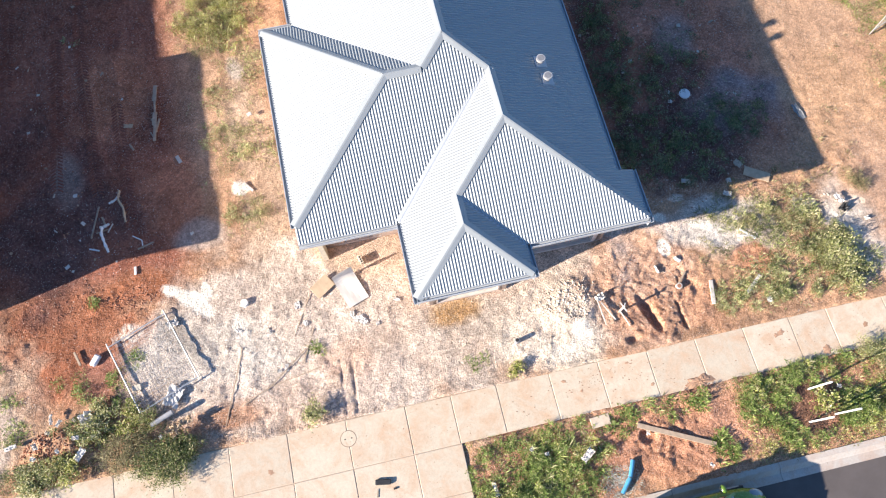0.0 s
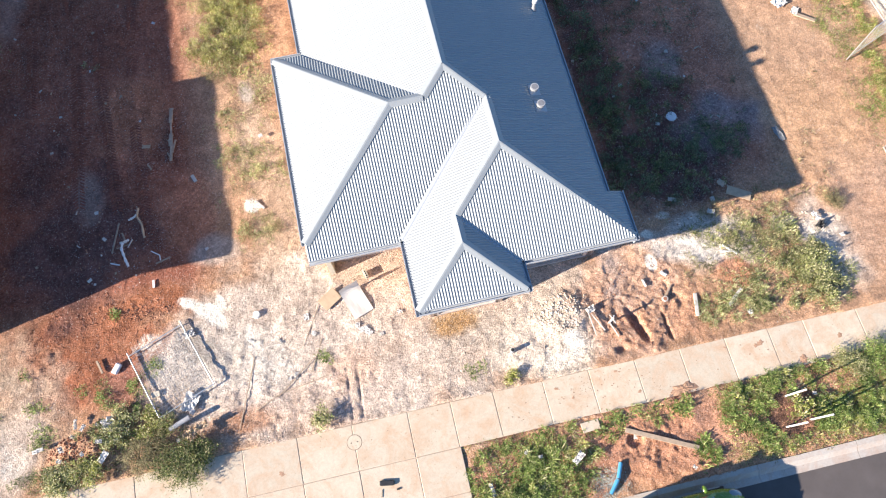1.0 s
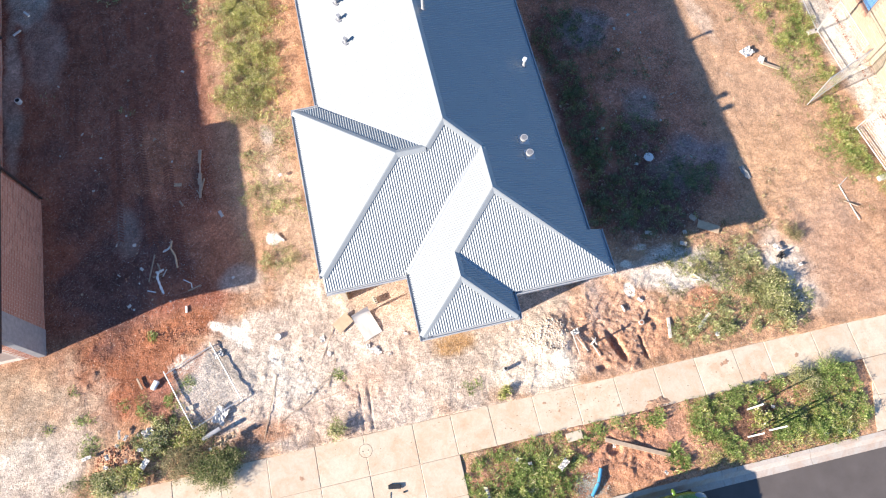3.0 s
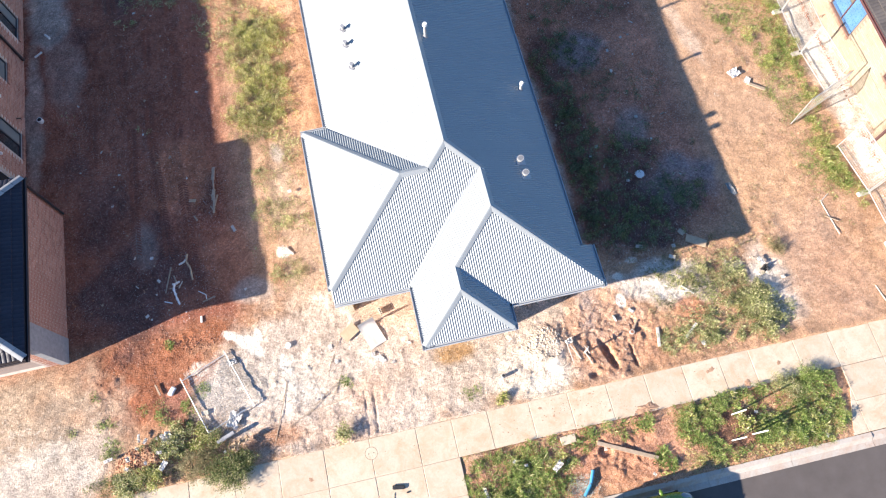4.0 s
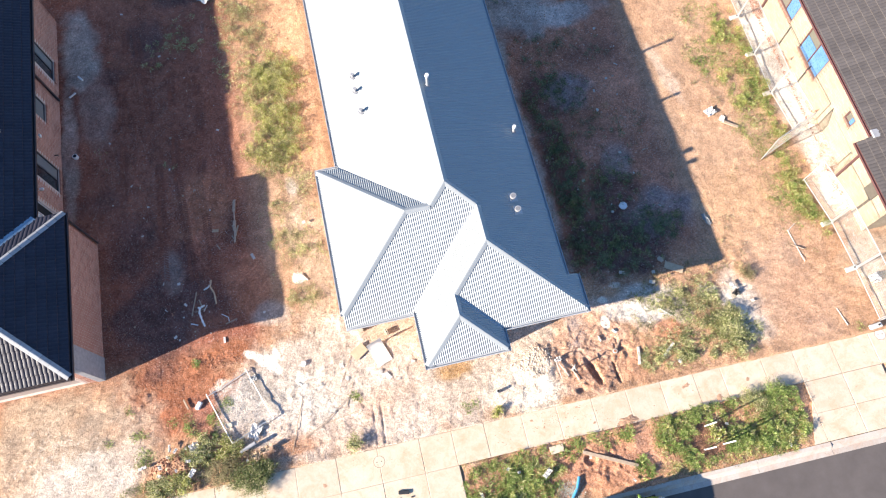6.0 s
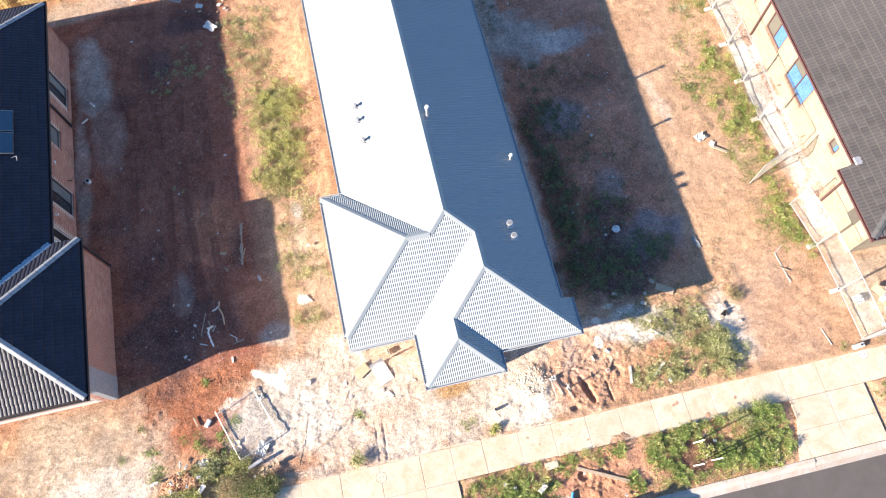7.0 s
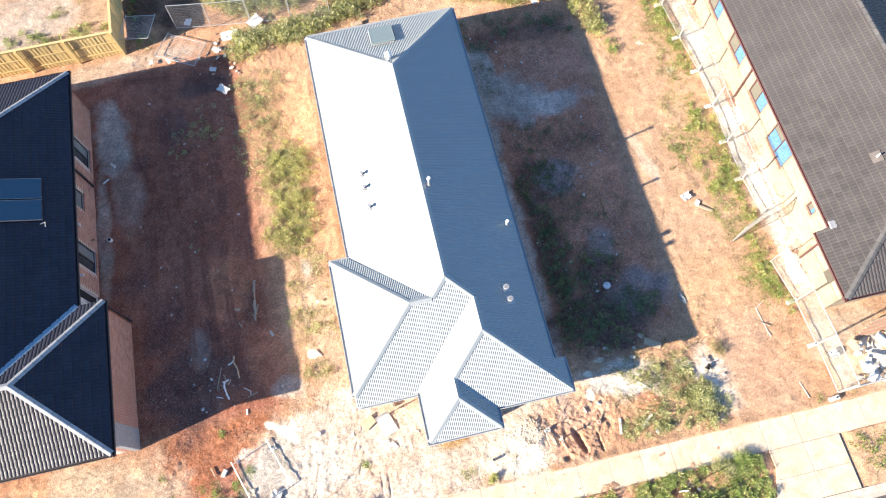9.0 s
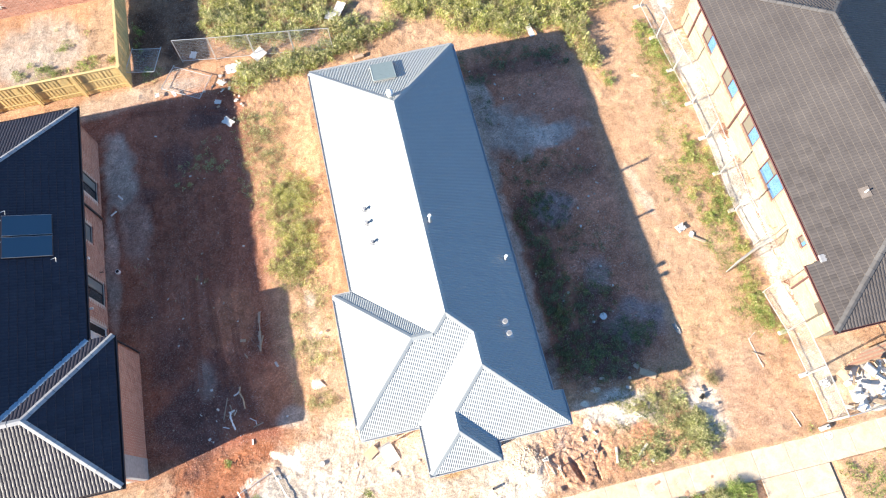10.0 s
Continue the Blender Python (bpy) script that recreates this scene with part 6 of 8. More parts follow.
herbs("shade_weeds", "low weeds in the rear of the shaded left lot", [(-5.8, 20.9, 1.0, 0.5, 0), (-7.0, 19.6, 0.6, 0.6, 0), (-4.7, 20.6, 0.3, 0.5, 0), (-4.5, 18.6, 0.3, 0.3, 0), (-5.3, 19.2, 0.2, 0.2, 0)], 5, (0.10, 0.28), (0.06, 0.18), (0.05, 0.12), (0.007, 0.018), WEED, 223, 0.7)
# beside the temporary fence
FENCE = [(19.75, 5.4, 0.35, 0.8, 8), (19.4, 6.6, 0.5, 0.9, 0), (19.6, 8.3, 0.5, 0.9, 0), (19.75, 10.0, 0.3, 1.0, 0), (19.45, 11.6, 0.6, 0.9, 0), (19.65, 12.8, 0.5, 1.0, 0), (19.9, 14.4, 0.25, 0.8, 0), (18.9, 14.9, 0.5, 0.45, 0), (19.2, 15.7, 0.35, 0.5, 0), (18.5, 12.9, 0.45, 0.35, 0), (18.6, 11.5, 0.3, 0.5, 0), (19.75, 18.9, 0.35, 1.0, 0), (19.7, 21.0, 0.45, 1.4, 0), (19.4, 22.8, 0.55, 1.2, 0), (16.4, 20.6, 0.35, 0.4, 0)]
herbs("fence_weeds", "bushy green weeds along the temporary fence", FENCE, 17, (0.10, 0.28), (0.08, 0.30), (0.05, 0.11), (0.005, 0.012), GRASS, 224)
herbs("fence_weeds", "yellow-green weeds along the temporary fence", FENCE, 14, (0.10, 0.28), (0.08, 0.30), (0.05, 0.12), (0.006, 0.014), LIME_WEED, 225)
herbs("sparse_weeds", "thin dry weeds over the sandy fence strip", [(18.4, 10.5, 1.0, 5.0, 0), (18.2, 19.0, 1.0, 4.0, 0)], 2.0, (0.10, 0.3), (0.05, 0.16), (0.05, 0.12), (0.004, 0.01), DRY_WEED, 226, 0.5)
patch("fence_weeds", "green weeds along the temporary fence", [(18.9, 6.7, 0.8, 1.1, 0), (18.8, 9.6, 0.8, 1.0, 0), (19.2, 11.8, 0.7, 1.6, 0), (19.2, 14.6, 0.7, 1.8, 0), (17.9, 14.3, 0.7, 0.7, 0), (18.2, 16.6, 0.5, 0.6, 0), (18.4, 13.4, 0.7, 0.5, 0), (19.0, 18.6, 0.6, 1.5, 0), (18.9, 21.8, 0.6, 1.2, 0), (19.6, 0.75, 0.5, 0.18, 0), (20.9, 0.72, 0.6, 0.15, 0)], 17000, (0.06, 0.16), (0.005, 0.012), GRASS, 25, clump=0.55)
patch("sparse_weeds", "scattered dry tufts on orange soil", [(17.2, 14.8, 1.0, 1.8, 0), (16.6, 19.0, 1.0, 1.8, 0), (15.8, 5.6, 0.9, 0.9, 0), (17.4, 8.2, 0.7, 0.5, 0), (17.9, 12.0, 0.6, 1.0, 0)], 1500, (0.05, 0.16), (0.008, 0.018), DRY_WEED, 26, clump=0.9)
# strip along the sunny side of the house
LIME = [(-1.75, 16.3, 1.0, 2.5, 10), (-1.3, 17.8, 0.8, 1.1, 0), (-2.0, 14.2, 0.9, 0.9, 0)]
herbs("side_weeds", "bushy lime-green weeds beside the house", LIME, 12, (0.12, 0.36), (0.12, 0.4), (0.05, 0.14), (0.004, 0.010), LIME_WEED, 231, 1.3)
herbs("side_weeds", "straw-coloured weeds among the lime-green ones", LIME, 4, (0.12, 0.34), (0.12, 0.42), (0.06, 0.15), (0.004, 0.009), DRY_WEED, 235)
herbs("side_weeds", "bushy olive weeds beside the house", LIME + [(-1.76, 12.9, 0.4, 0.6, 0), (-2.15, 10.95, 0.65, 0.5, 10), (-1.35, 9.1, 0.35, 0.6, 0), (-0.84, 10.9, 0.2, 0.4, 0), (-1.2, 12.2, 0.3, 0.3, 0), (-0.95, 9.4, 0.2, 0.3, 0)], 6, (0.10, 0.32), (0.1, 0.34), (0.05, 0.12), (0.004, 0.010), WEED, 232, 1.2)
herbs("side_weeds", "wispy grey-green weeds beside the house", [(-2.1, 9.7, 0.55, 0.7, 0), (-1.8, 8.6, 0.5, 0.5, 0), (-1.8, 6.9, 0.7, 0.4, 0), (-1.4, 7.2, 0.3, 0.4, 0), (-2.3, 11.8, 0.5, 0.3, 0), (-2.6, 13.4, 0.7, 0.8, 0), (-2.4, 20.4, 1.0, 1.2, 0), (-2.3, 22.4, 1.0, 1.0, 0)], 7, (0.12, 0.3), (0.1, 0.3), (0.07, 0.16), (0.003, 0.007), DRY_WEED, 233, 0.8)
herbs("side_weeds", "wispy grey-green weeds beside the house", [(-2.4, 20.4, 1.1, 1.4, 0), (-2.2, 22.6, 1.2, 1.2, 0), (-2.1, 9.7, 0.55, 0.7, 0), (-1.8, 6.9, 0.6, 0.4, 0)], 5, (0.12, 0.32), (0.1, 0.3), (0.06, 0.14), (0.004, 0.010), WEED, 234, 0.8)
patch("side_weeds", "tall lime-green weeds beside the house", [(-1.7, 16.0, 1.15, 2.5, 10), (-1.2, 17.6, 0.9, 1.1, 0), (-2.0, 13.9, 1.0, 1.0, 0)], 9000, (0.07, 0.22), (0.007, 0.017), LIME_WEED, 31, clump=0.4)
patch("side_weeds", "straggling weeds beside the house", [(-2.6, 19.4, 1.2, 1.9, 0), (-1.6, 13.0, 0.6, 0.8, 0), (-2.1, 11.0, 0.55, 0.6, 0), (-1.6, 9.3, 0.75, 0.6, 0), (-1.8, 7.0, 0.75, 0.45, 0), (-0.9, 12.0, 0.4, 0.5, 0), (-0.6, 9.0, 0.3, 0.6, 0), (-2.8, 22.4, 1.0, 0.9, 0)], 9000, (0.05, 0.17), (0.007, 0.017), WEED, 32, clump=0.5)
patch("side_weeds", "straw-coloured dry tufts beside the house", [(-2.2, 17.8, 1.4, 2.6, 0), (-1.8, 11.5, 0.7, 1.8, 0), (-1.5, 8.0, 0.8, 1.4, 0)], 2000, (0.06, 0.2), (0.007, 0.015), DRY_WEED, 33, clump=0.6)
patch("side_weeds", "thin mixed weeds over the sandy strip", [(-1.9, 9.5, 1.3, 3.6, 0), (-2.0, 16.0, 1.5, 3.6, 0), (-2.2, 21.5, 1.5, 2.2, 0)], 7000, (0.04, 0.14), (0.006, 0.016), WEED, 34, clump=0.95)
patch("fence_weeds", "mixed weeds over the sandy fence strip", [(18.9, 8.0, 0.9, 3.0, 0), (18.9, 14.0, 1.0, 4.0, 0), (18.7, 20.5, 0.9, 3.4, 0)], 8000, (0.04, 0.15), (0.006, 0.018), GRASS, 27, clump=0.9)
# rear of the lots
patch("rear_weeds", "weeds in the fenced rear yard", [(-13.9, 27.9, 1.2, 0.6, 20), (-11.6, 28.4, 0.7, 0.5, 30), (-10.3, 28.5, 0.4, 0.3, 0), (-12.6, 30.2, 0.4, 0.3, 0), (-8.6, 29.2, 0.3, 1.4, 0), (-8.0, 27.0, 0.5, 0.4, 0), (-12.8, 25.6, 0.5, 0.3, 0)], 4000, (0.06, 0.18), (0.01, 0.022), WEED, 43, clump=0.5)
patch("rear_weeds", "grey-green weeds in the left lot's rear", [(-6.0, 20.6, 0.9, 0.5, 0), (-5.2, 21.8, 0.7, 0.4, 0), (-9.4, 15.3, 0.25, 0.6, 0), (-6.6, 14.2, 0.3, 0.3, 0)], 700, (0.05, 0.12), (0.012, 0.024), WEED, 44, clump=0.6)
REAR = [(-2.5, 25.4, 1.0, 0.8, 0), (0.3, 25.7, 1.5, 0.5, -12), (-1.2, 28.6, 2.8, 1.3, 0), (3.0, 27.0, 1.2, 1.3, 0)]
REAR += [(-2.6, 25.7, 0.8, 0.5, -10), (-0.9, 25.6, 1.3, 0.55, -12), (0.6, 26.0, 1.0, 0.5, -12), (2.2, 26.3, 0.9, 0.6, -10), (3.3, 26.6, 0.5, 0.5, 0), (-3.6, 30.8, 1.0, 1.6, 0), (-3.0, 29.6, 1.7, 1.4, 0), (1.6, 29.6, 2.0, 1.0, 0), (-2.2, 31.4, 2.4, 1.2, 0), (1.8, 31.6, 2.6, 1.2, 0)]
herbs("rear_weeds", "bushy green weeds behind the house", REAR, 9, (0.15, 0.42), (0.2, 0.6), (0.14, 0.28), (0.014, 0.03), WEED, 241, 0.34)
herbs("rear_weeds", "bushy yellow-green weeds behind the house", REAR, 7, (0.15, 0.4), (0.2, 0.6), (0.11, 0.24), (0.012, 0.025), LIME_WEED, 244, 0.34)
herbs("rear_weeds", "straw-coloured weeds behind the house", REAR, 2.5, (0.15, 0.35), (0.2, 0.65), (0.14, 0.28), (0.010, 0.022), DRY_WEED, 248, 0.3)
REAR2 = [(10.0, 25.9, 1.4, 0.6, -12), (12.6, 25.0, 1.5, 0.6, -12), (6.4, 28.3, 1.0, 0.7, -10), (8.4, 28.4, 2.4, 1.5, -10), (11.4, 26.9, 2.2, 1.5, -14), (14.2, 26.3, 1.9, 1.5, -14), (15.8, 25.3, 0.9, 1.2, 0), (15.7, 23.4, 0.55, 1.1, 10), (15.9, 22.2, 0.4, 0.8, 10), (16.6, 26.6, 1.6, 1.4, -10), (9.5, 30.0, 3.4, 1.3, 0), (14.4, 29.0, 3.4, 1.4, 0), (5.3, 27.0, 0.7, 0.45, 0), (4.4, 26.7, 0.5, 0.35, 0)]
herbs("rear_weeds", "bushy green weeds behind the house", REAR2, 6, (0.15, 0.45), (0.2, 0.7), (0.13, 0.27), (0.014, 0.028), WEED, 242, 0.3)
herbs("rear_weeds", "tall yellow-green weeds behind the house", REAR2, 7, (0.15, 0.45), (0.25, 0.8), (0.15, 0.34), (0.015, 0.032), LIME_WEED, 243, 0.3)
herbs("rear_weeds", "straw-coloured seeding grass behind the house", REAR2, 3, (0.15, 0.4), (0.3, 0.85), (0.15, 0.34), (0.012, 0.026), DRY_WEED, 246, 0.3)
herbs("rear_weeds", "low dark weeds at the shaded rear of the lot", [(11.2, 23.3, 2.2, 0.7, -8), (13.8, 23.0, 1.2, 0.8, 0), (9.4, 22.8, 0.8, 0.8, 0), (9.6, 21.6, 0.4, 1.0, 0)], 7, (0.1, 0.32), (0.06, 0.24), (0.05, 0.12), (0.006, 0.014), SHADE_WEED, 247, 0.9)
herbs("rear_weeds", "leafy green weeds in the fenced rear yard", [(-14.9, 28.6, 1.1, 0.55, 15), (-13.6, 28.9, 0.4, 0.4, 0), (-12.9, 29.9, 0.45, 0.2, 20), (-12.6, 28.3, 0.3, 0.2, 0), (-13.0, 31.4, 0.25, 0.2, 0), (-11.5, 30.6, 0.2, 0.2, 0), (-13.9, 27.9, 1.1, 0.5, 20), (-11.6, 28.4, 0.6, 0.4, 30), (-10.2, 28.6, 0.3, 0.3, 0), (-8.6, 29.0, 0.2, 1.2, 0), (-8.2, 26.9, 0.5, 0.35, 0), (-13.2, 25.4, 0.4, 0.25, 0)], 8, (0.10, 0.3), (0.1, 0.3), (0.05, 0.12), (0.007, 0.016), GRASS, 245)
# street corner of the left lot
CORNER = [(-6.2, 1.7, 0.9, 0.45, 0), (-8.2, 0.8, 1.1, 0.35, 0), (-5.5, 1.5, 0.5, 0.45, 0), (-7.2, 1.95, 0.35, 0.25, 0), (-6.2, 1.0, 0.5, 0.4, 0), (-8.75, 2.05, 0.2, 0.25, 0)]
herbs("corner_weeds", "rank grey-green weeds beside the footpath", CORNER, 7, (0.10, 0.30), (0.12, 0.36), (0.05, 0.12), (0.006, 0.016), OLIVE_WEED, 251)
herbs("corner_weeds", "rank lime-green weeds beside the footpath", CORNER, 4, (0.10, 0.28), (0.12, 0.36), (0.05, 0.12), (0.006, 0.016), LIME_WEED, 252)
herbs("corner_weeds", "leafy weed clumps on red soil", [(-6.9, 2.85, 0.2, 0.5, 15), (-5.85, 2.85, 0.25, 0.3, 0), (-8.75, 2.9, 0.2, 0.2, 0), (-6.0, 2.2, 0.25, 0.2, 0), (-0.55, 1.1, 0.3, 0.2, 0), (-0.4, 2.5, 0.12, 0.12, 0), (3.75, 1.2, 0.3, 0.16, 0)], 9, (0.08, 0.22), (0.1, 0.25), (0.04, 0.1), (0.008, 0.018), GRASS, 253)
patch("corner_weeds", "rank weeds beside the footpath", [(-6.6, 1.2, 1.3, 0.6, 0), (-8.2, 0.85, 1.1, 0.45, 0), (-5.2, 1.4, 0.5, 0.4, 0), (-6.2, 2.1, 0.4, 0.3, 0)], 4000, (0.05, 0.15), (0.005, 0.012), OLIVE_WEED, 51, clump=0.8)
patch("corner_weeds", "small weed clumps on red soil", [(-5.75, 2.75, 0.28, 0.4, 0), (-6.75, 2.85, 0.22, 0.5, 15), (-8.7, 2.9, 0.3, 0.25, 0), (-7.4, 3.1, 0.18, 0.15, 0), (-8.5, 2.0, 0.3, 0.3, 0), (-5.3, 3.3, 0.2, 0.2, 0), (-6.3, 5.2, 0.14, 0.12, 0), (-0.4, 2.5, 0.13, 0.13, 0), (3.7, 1.2, 0.3, 0.18, 0), (-9.9, 2.9, 0.15, 0.15, 0), (-9.0, 3.9, 0.12, 0.12, 0)], 2400, (0.04, 0.12), (0.008, 0.02), GRASS, 52, clump=0.2)


def shrub(x, y, radius, high, leaves, material, label, seed, leaf=(0.05, 0.11), wide=(0.012, 0.03), twigs=16):
    """A bush: stems that fork from the ground, and leaves along their outer parts."""
    rs = np.random.RandomState(seed)
    z0 = float(ground_height(x, y))
    t = thing("shrub", (x, y, z0), label, "shrub")
    bm = B()
    tips = []
    for k in range(twigs):
        a, d = rs.rand() * 6.283, radius * (0.35 + 0.65 * rs.rand())
        p = Vector((math.cos(a) * d * 0.45, math.sin(a) * d * 0.45, high * (0.35 + 0.25 * rs.rand())))
        q = Vector((math.cos(a + 0.3) * d, math.sin(a + 0.3) * d, high * (0.55 + 0.45 * rs.rand()) * (1.1 - 0.5 * d / radius)))
        tube(bm, (0, 0, -0.02), p, 0.011, 5, 0.007)
        tube(bm, p, q, 0.007, 5, 0.003)
        tips += [(p, q)]
    part("stems", bm, STEM, t)
    k = rs.randint(0, len(tips), leaves)
    f = rs.rand(leaves) * 1.05
    a = np.array([tuple(tips[i][0]) for i in k])
    b = np.array([tuple(tips[i][1]) for i in k])
    pos = a + (b - a) * f[:, None] + rs.normal(0, radius * 0.14, (leaves, 3)) * np.array([1, 1, 0.6])
    pos[:, 2] = np.maximum(pos[:, 2], 0.02)
    v, q, tr = blades(pos, leaf, wide, (10, 100), rs)
    ob = leaf_object("foliage", v, q, tr, material, t)
    return t


shrub(-4.6, 0.45, 0.8, 0.46, 5200, OLIVE_WEED, "dense dark green bush overhanging the footpath", 61, (0.05, 0.13), (0.008, 0.018), 44)
shrub(-4.15, 0.66, 0.5, 0.4, 1900, OLIVE_WEED, "dark green bush overhanging the footpath", 73, (0.05, 0.13), (0.008, 0.018), 24)
shrub(-5.1, 0.5, 0.5, 0.4, 1900, OLIVE_WEED, "olive bush overhanging the footpath", 74, (0.05, 0.13), (0.007, 0.016), 24)
shrub(-5.0, 1.62, 0.42, 0.45, 900, OLIVE_WEED, "tall feathery bush beside the grey pipe", 72, (0.05, 0.12), (0.006, 0.014), 26)
shrub(-5.9, 0.78, 0.58, 0.4, 2600, DRY_WEED, "bleached brown dry bush beside the footpath", 62, (0.05, 0.12), (0.005, 0.012), 34)
shrub(-5.45, 1.05, 0.45, 0.34, 1500, DRY_WEED, "bleached brown dry bush beside the pipe", 75, (0.05, 0.12), (0.005, 0.012), 24)
shrub(-6.25, 2.05, 0.5, 0.26, 1100, WEED, "low green bush among rubbish", 63)
shrub(-5.6, 1.8, 0.5, 0.24, 900, LIME_WEED, "low grey-green bush among rubbish", 76)
shrub(-6.65, 1.6, 0.42, 0.22, 800, WEED, "low grey-green bush among rubbish", 77)
shrub(-7.95, 0.78, 0.72, 0.3, 2400, WEED, "spreading weed bush beside the footpath", 64)
shrub(-7.2, 0.78, 0.45, 0.36, 1300, LIME_WEED, "spreading lime-green weed beside the footpath", 78)
shrub(-0.8, 0.78, 0.42, 0.38, 620, WEED, "half-dry weed at the footpath edge", 65, (0.05, 0.13), (0.012, 0.03))
shrub(4.75, 0.76, 0.33, 0.2, 420, LIME_WEED, "bright lime-green weed at the footpath edge", 66, (0.05, 0.1), (0.015, 0.03))
shrub(12.4, -1.93, 0.45, 0.35, 560, LIME_WEED, "young shrub with yellow-green leaves in a mulched ring", 67, (0.06, 0.12), (0.02, 0.04))
shrub(14.6, 2.2, 0.65, 0.38, 2600, WEED, "grey-green bushy weed on the lot corner", 68)
shrub(14.7, 1.3, 0.55, 0.38, 2200, WEED, "grey-green bushy weed on the lot corner", 69)
shrub(15.2, -1.05, 0.65, 0.4, 3200, GRASS, "feathery bush leaning over the footpath", 70, (0.05, 0.13), (0.006, 0.014), 26)
shrub(14.2, -1.05, 0.6, 0.36, 2800, WEED, "feathery bush leaning over the footpath", 71, (0.05, 0.13), (0.006, 0.014), 22)


def mulch_ring():
    rs = np.random.RandomState(81)
    n = 2600
    a, r = rs.rand(n) * 6.283, 0.72 * np.sqrt(rs.rand(n))
    x, y = 12.25 + np.cos(a) * r * 1.05, -1.98 + np.sin(a) * r * 0.9
    v, q, t = blades(np.column_stack([x, y, ground_height(x, y) + 0.01 + rs.rand(n) * 0.03]), (0.03, 0.07), (0.012, 0.022), (60, 95), rs, 0.1)
    tagged(leaf_object("bark_mulch", v, q, t, MULCH), "dark bark mulch round the young shrub", "mulch", kind="stuff")


mulch_ring()
for x, y in ((12.18, -1.50), (12.62, -2.27), (11.88, -2.31)):
    s = thing("stake", (x, y, -0.05), "white-painted square stake beside the young shrub", "stake", "stakes round the shrub")
    part("shaft", box(B(), (-0.022, -0.022, 0), (0.022, 0.022, 1.30), bevel=0.004), WHITE_TRIM, s)
    part("point", tube(B(), (0, 0, 1.299), (0, 0, 1.33), 0.024, 4, 0.012), WHITE_TRIM, s)


# ---- loose things ----
def stones(name, label, cx, cy, rx, ry, count, size, material, seed, category="rubble", paved=False):
    """Many small angular lumps, half sunk."""
    rs = np.random.RandomState(seed)
    base = np.array([(1, 0, 0), (-1, 0, 0), (0, 1, 0), (0, -1, 0), (0, 0, 1), (0, 0, -0.5)], float)
    tri = np.array([(0, 2, 4), (2, 1, 4), (1, 3, 4), (3, 0, 4), (2, 0, 5), (1, 2, 5), (3, 1, 5), (0, 3, 5)])
    a, r = rs.rand(count) * 6.283, np.sqrt(rs.rand(count))
    x, y = cx + np.cos(a) * r * rx, cy + np.sin(a) * r * ry
    ok = (y > PATH_Y1) | (y < PATH_Y0) | paved
    x, y = x[ok], y[ok]
    n = len(x)
    s = size[0] + (size[1] - size[0]) * rs.rand(n) ** 2.5
    p = base[None] * (s[:, None, None] * (0.6 + 0.7 * rs.rand(n, 6, 1))) * np.array([1, 0.8, 0.7])
    t = rs.rand(n) * 6.283
    c, q = np.cos(t)[:, None], np.sin(t)[:, None]
    v = np.stack([p[..., 0] * c - p[..., 1] * q + x[:, None], p[..., 0] * q + p[..., 1] * c + y[:, None], p[..., 2] + (np.where((y < PATH_Y1) & (y > PATH_Y0), 0.03, ground_height(x, y)) - s * 0.12)[:, None]], -1).reshape(-1, 3)
    f = (tri[None] + 6 * np.arange(n)[:, None, None]).reshape(-1, 3)
    ob = mesh_object(name, v.tolist(), f.tolist(), material)
    return tagged(ob, label, category, kind="stuff")


stones("rubble", "heap of broken grey-white limestone rubble", 6.65, 2.25, 0.65, 0.6, 560, (0.012, 0.075), STONE, 91)
stones("gravel", "scattered pale stones over the front yard", 3.0, 2.2, 7.0, 2.2, 4200, (0.006, 0.028), STONE, 92, "gravel")
stones("gravel", "tan crumbs of soil over the front yard", 2.0, 2.3, 8.5, 2.4, 5200, (0.006, 0.026), SOIL_CRUMB, 106, "gravel")
stones("clods", "broken red clay clods in the dug soil", 9.2, 2.0, 1.6, 1.4, 1500, (0.008, 0.038), CLOD, 93, "soil clods")
stones("clods", "red clay clods heaped beside the weeds", -7.6, 1.4, 0.85, 0.5, 520, (0.02, 0.07), CLOD, 94, "soil clods")
stones("clods", "red clay clods scattered over the lot", -6.4, 5.0, 2.4, 0.8, 700, (0.008, 0.035), CLOD, 95, "soil clods")
stones("clods", "red clay clods on the verge", 8.2, -1.9, 1.4, 0.9, 1200, (0.007, 0.034), CLOD, 96, "soil clods")
stones("rubble", "pale rocks among weeds", 14.5, 3.5, 0.7, 0.4, 40, (0.02, 0.06), STONE, 97)
stones("gravel", "pale stones over the shaded lot", 11.2, 12.5, 3.2, 9.0, 2200, (0.008, 0.045), STONE, 98, "gravel")
stones("gravel", "pale stones over the shaded left lot", -7.0, 14.0, 3.6, 9.0, 1700, (0.006, 0.022), STONE, 99, "gravel")
stones("clods", "red clods over the shaded left lot", -6.8, 13.5, 3.4, 8.5, 3200, (0.01, 0.05), CLOD, 104, "soil clods")
stones("clods", "red clods over the shaded lot", 11.2, 12.5, 3.2, 8.5, 2200, (0.01, 0.05), CLOD, 105, "soil clods")
stones("gravel", "stones over the orange lot", 17.2, 10.0, 2.4, 9.5, 900, (0.008, 0.035), CLOD, 100, "gravel")
stones("gravel", "chalky rubble beside the cream house", 20.85, 13.5, 0.5, 9.5, 1700, (0.008, 0.055), STONE, 101, "gravel")
stones("clods", "red clods along the trench beside the cream house", 21.2, 13.0, 0.07, 4.4, 700, (0.012, 0.06), CLOD, 107, "soil clods")
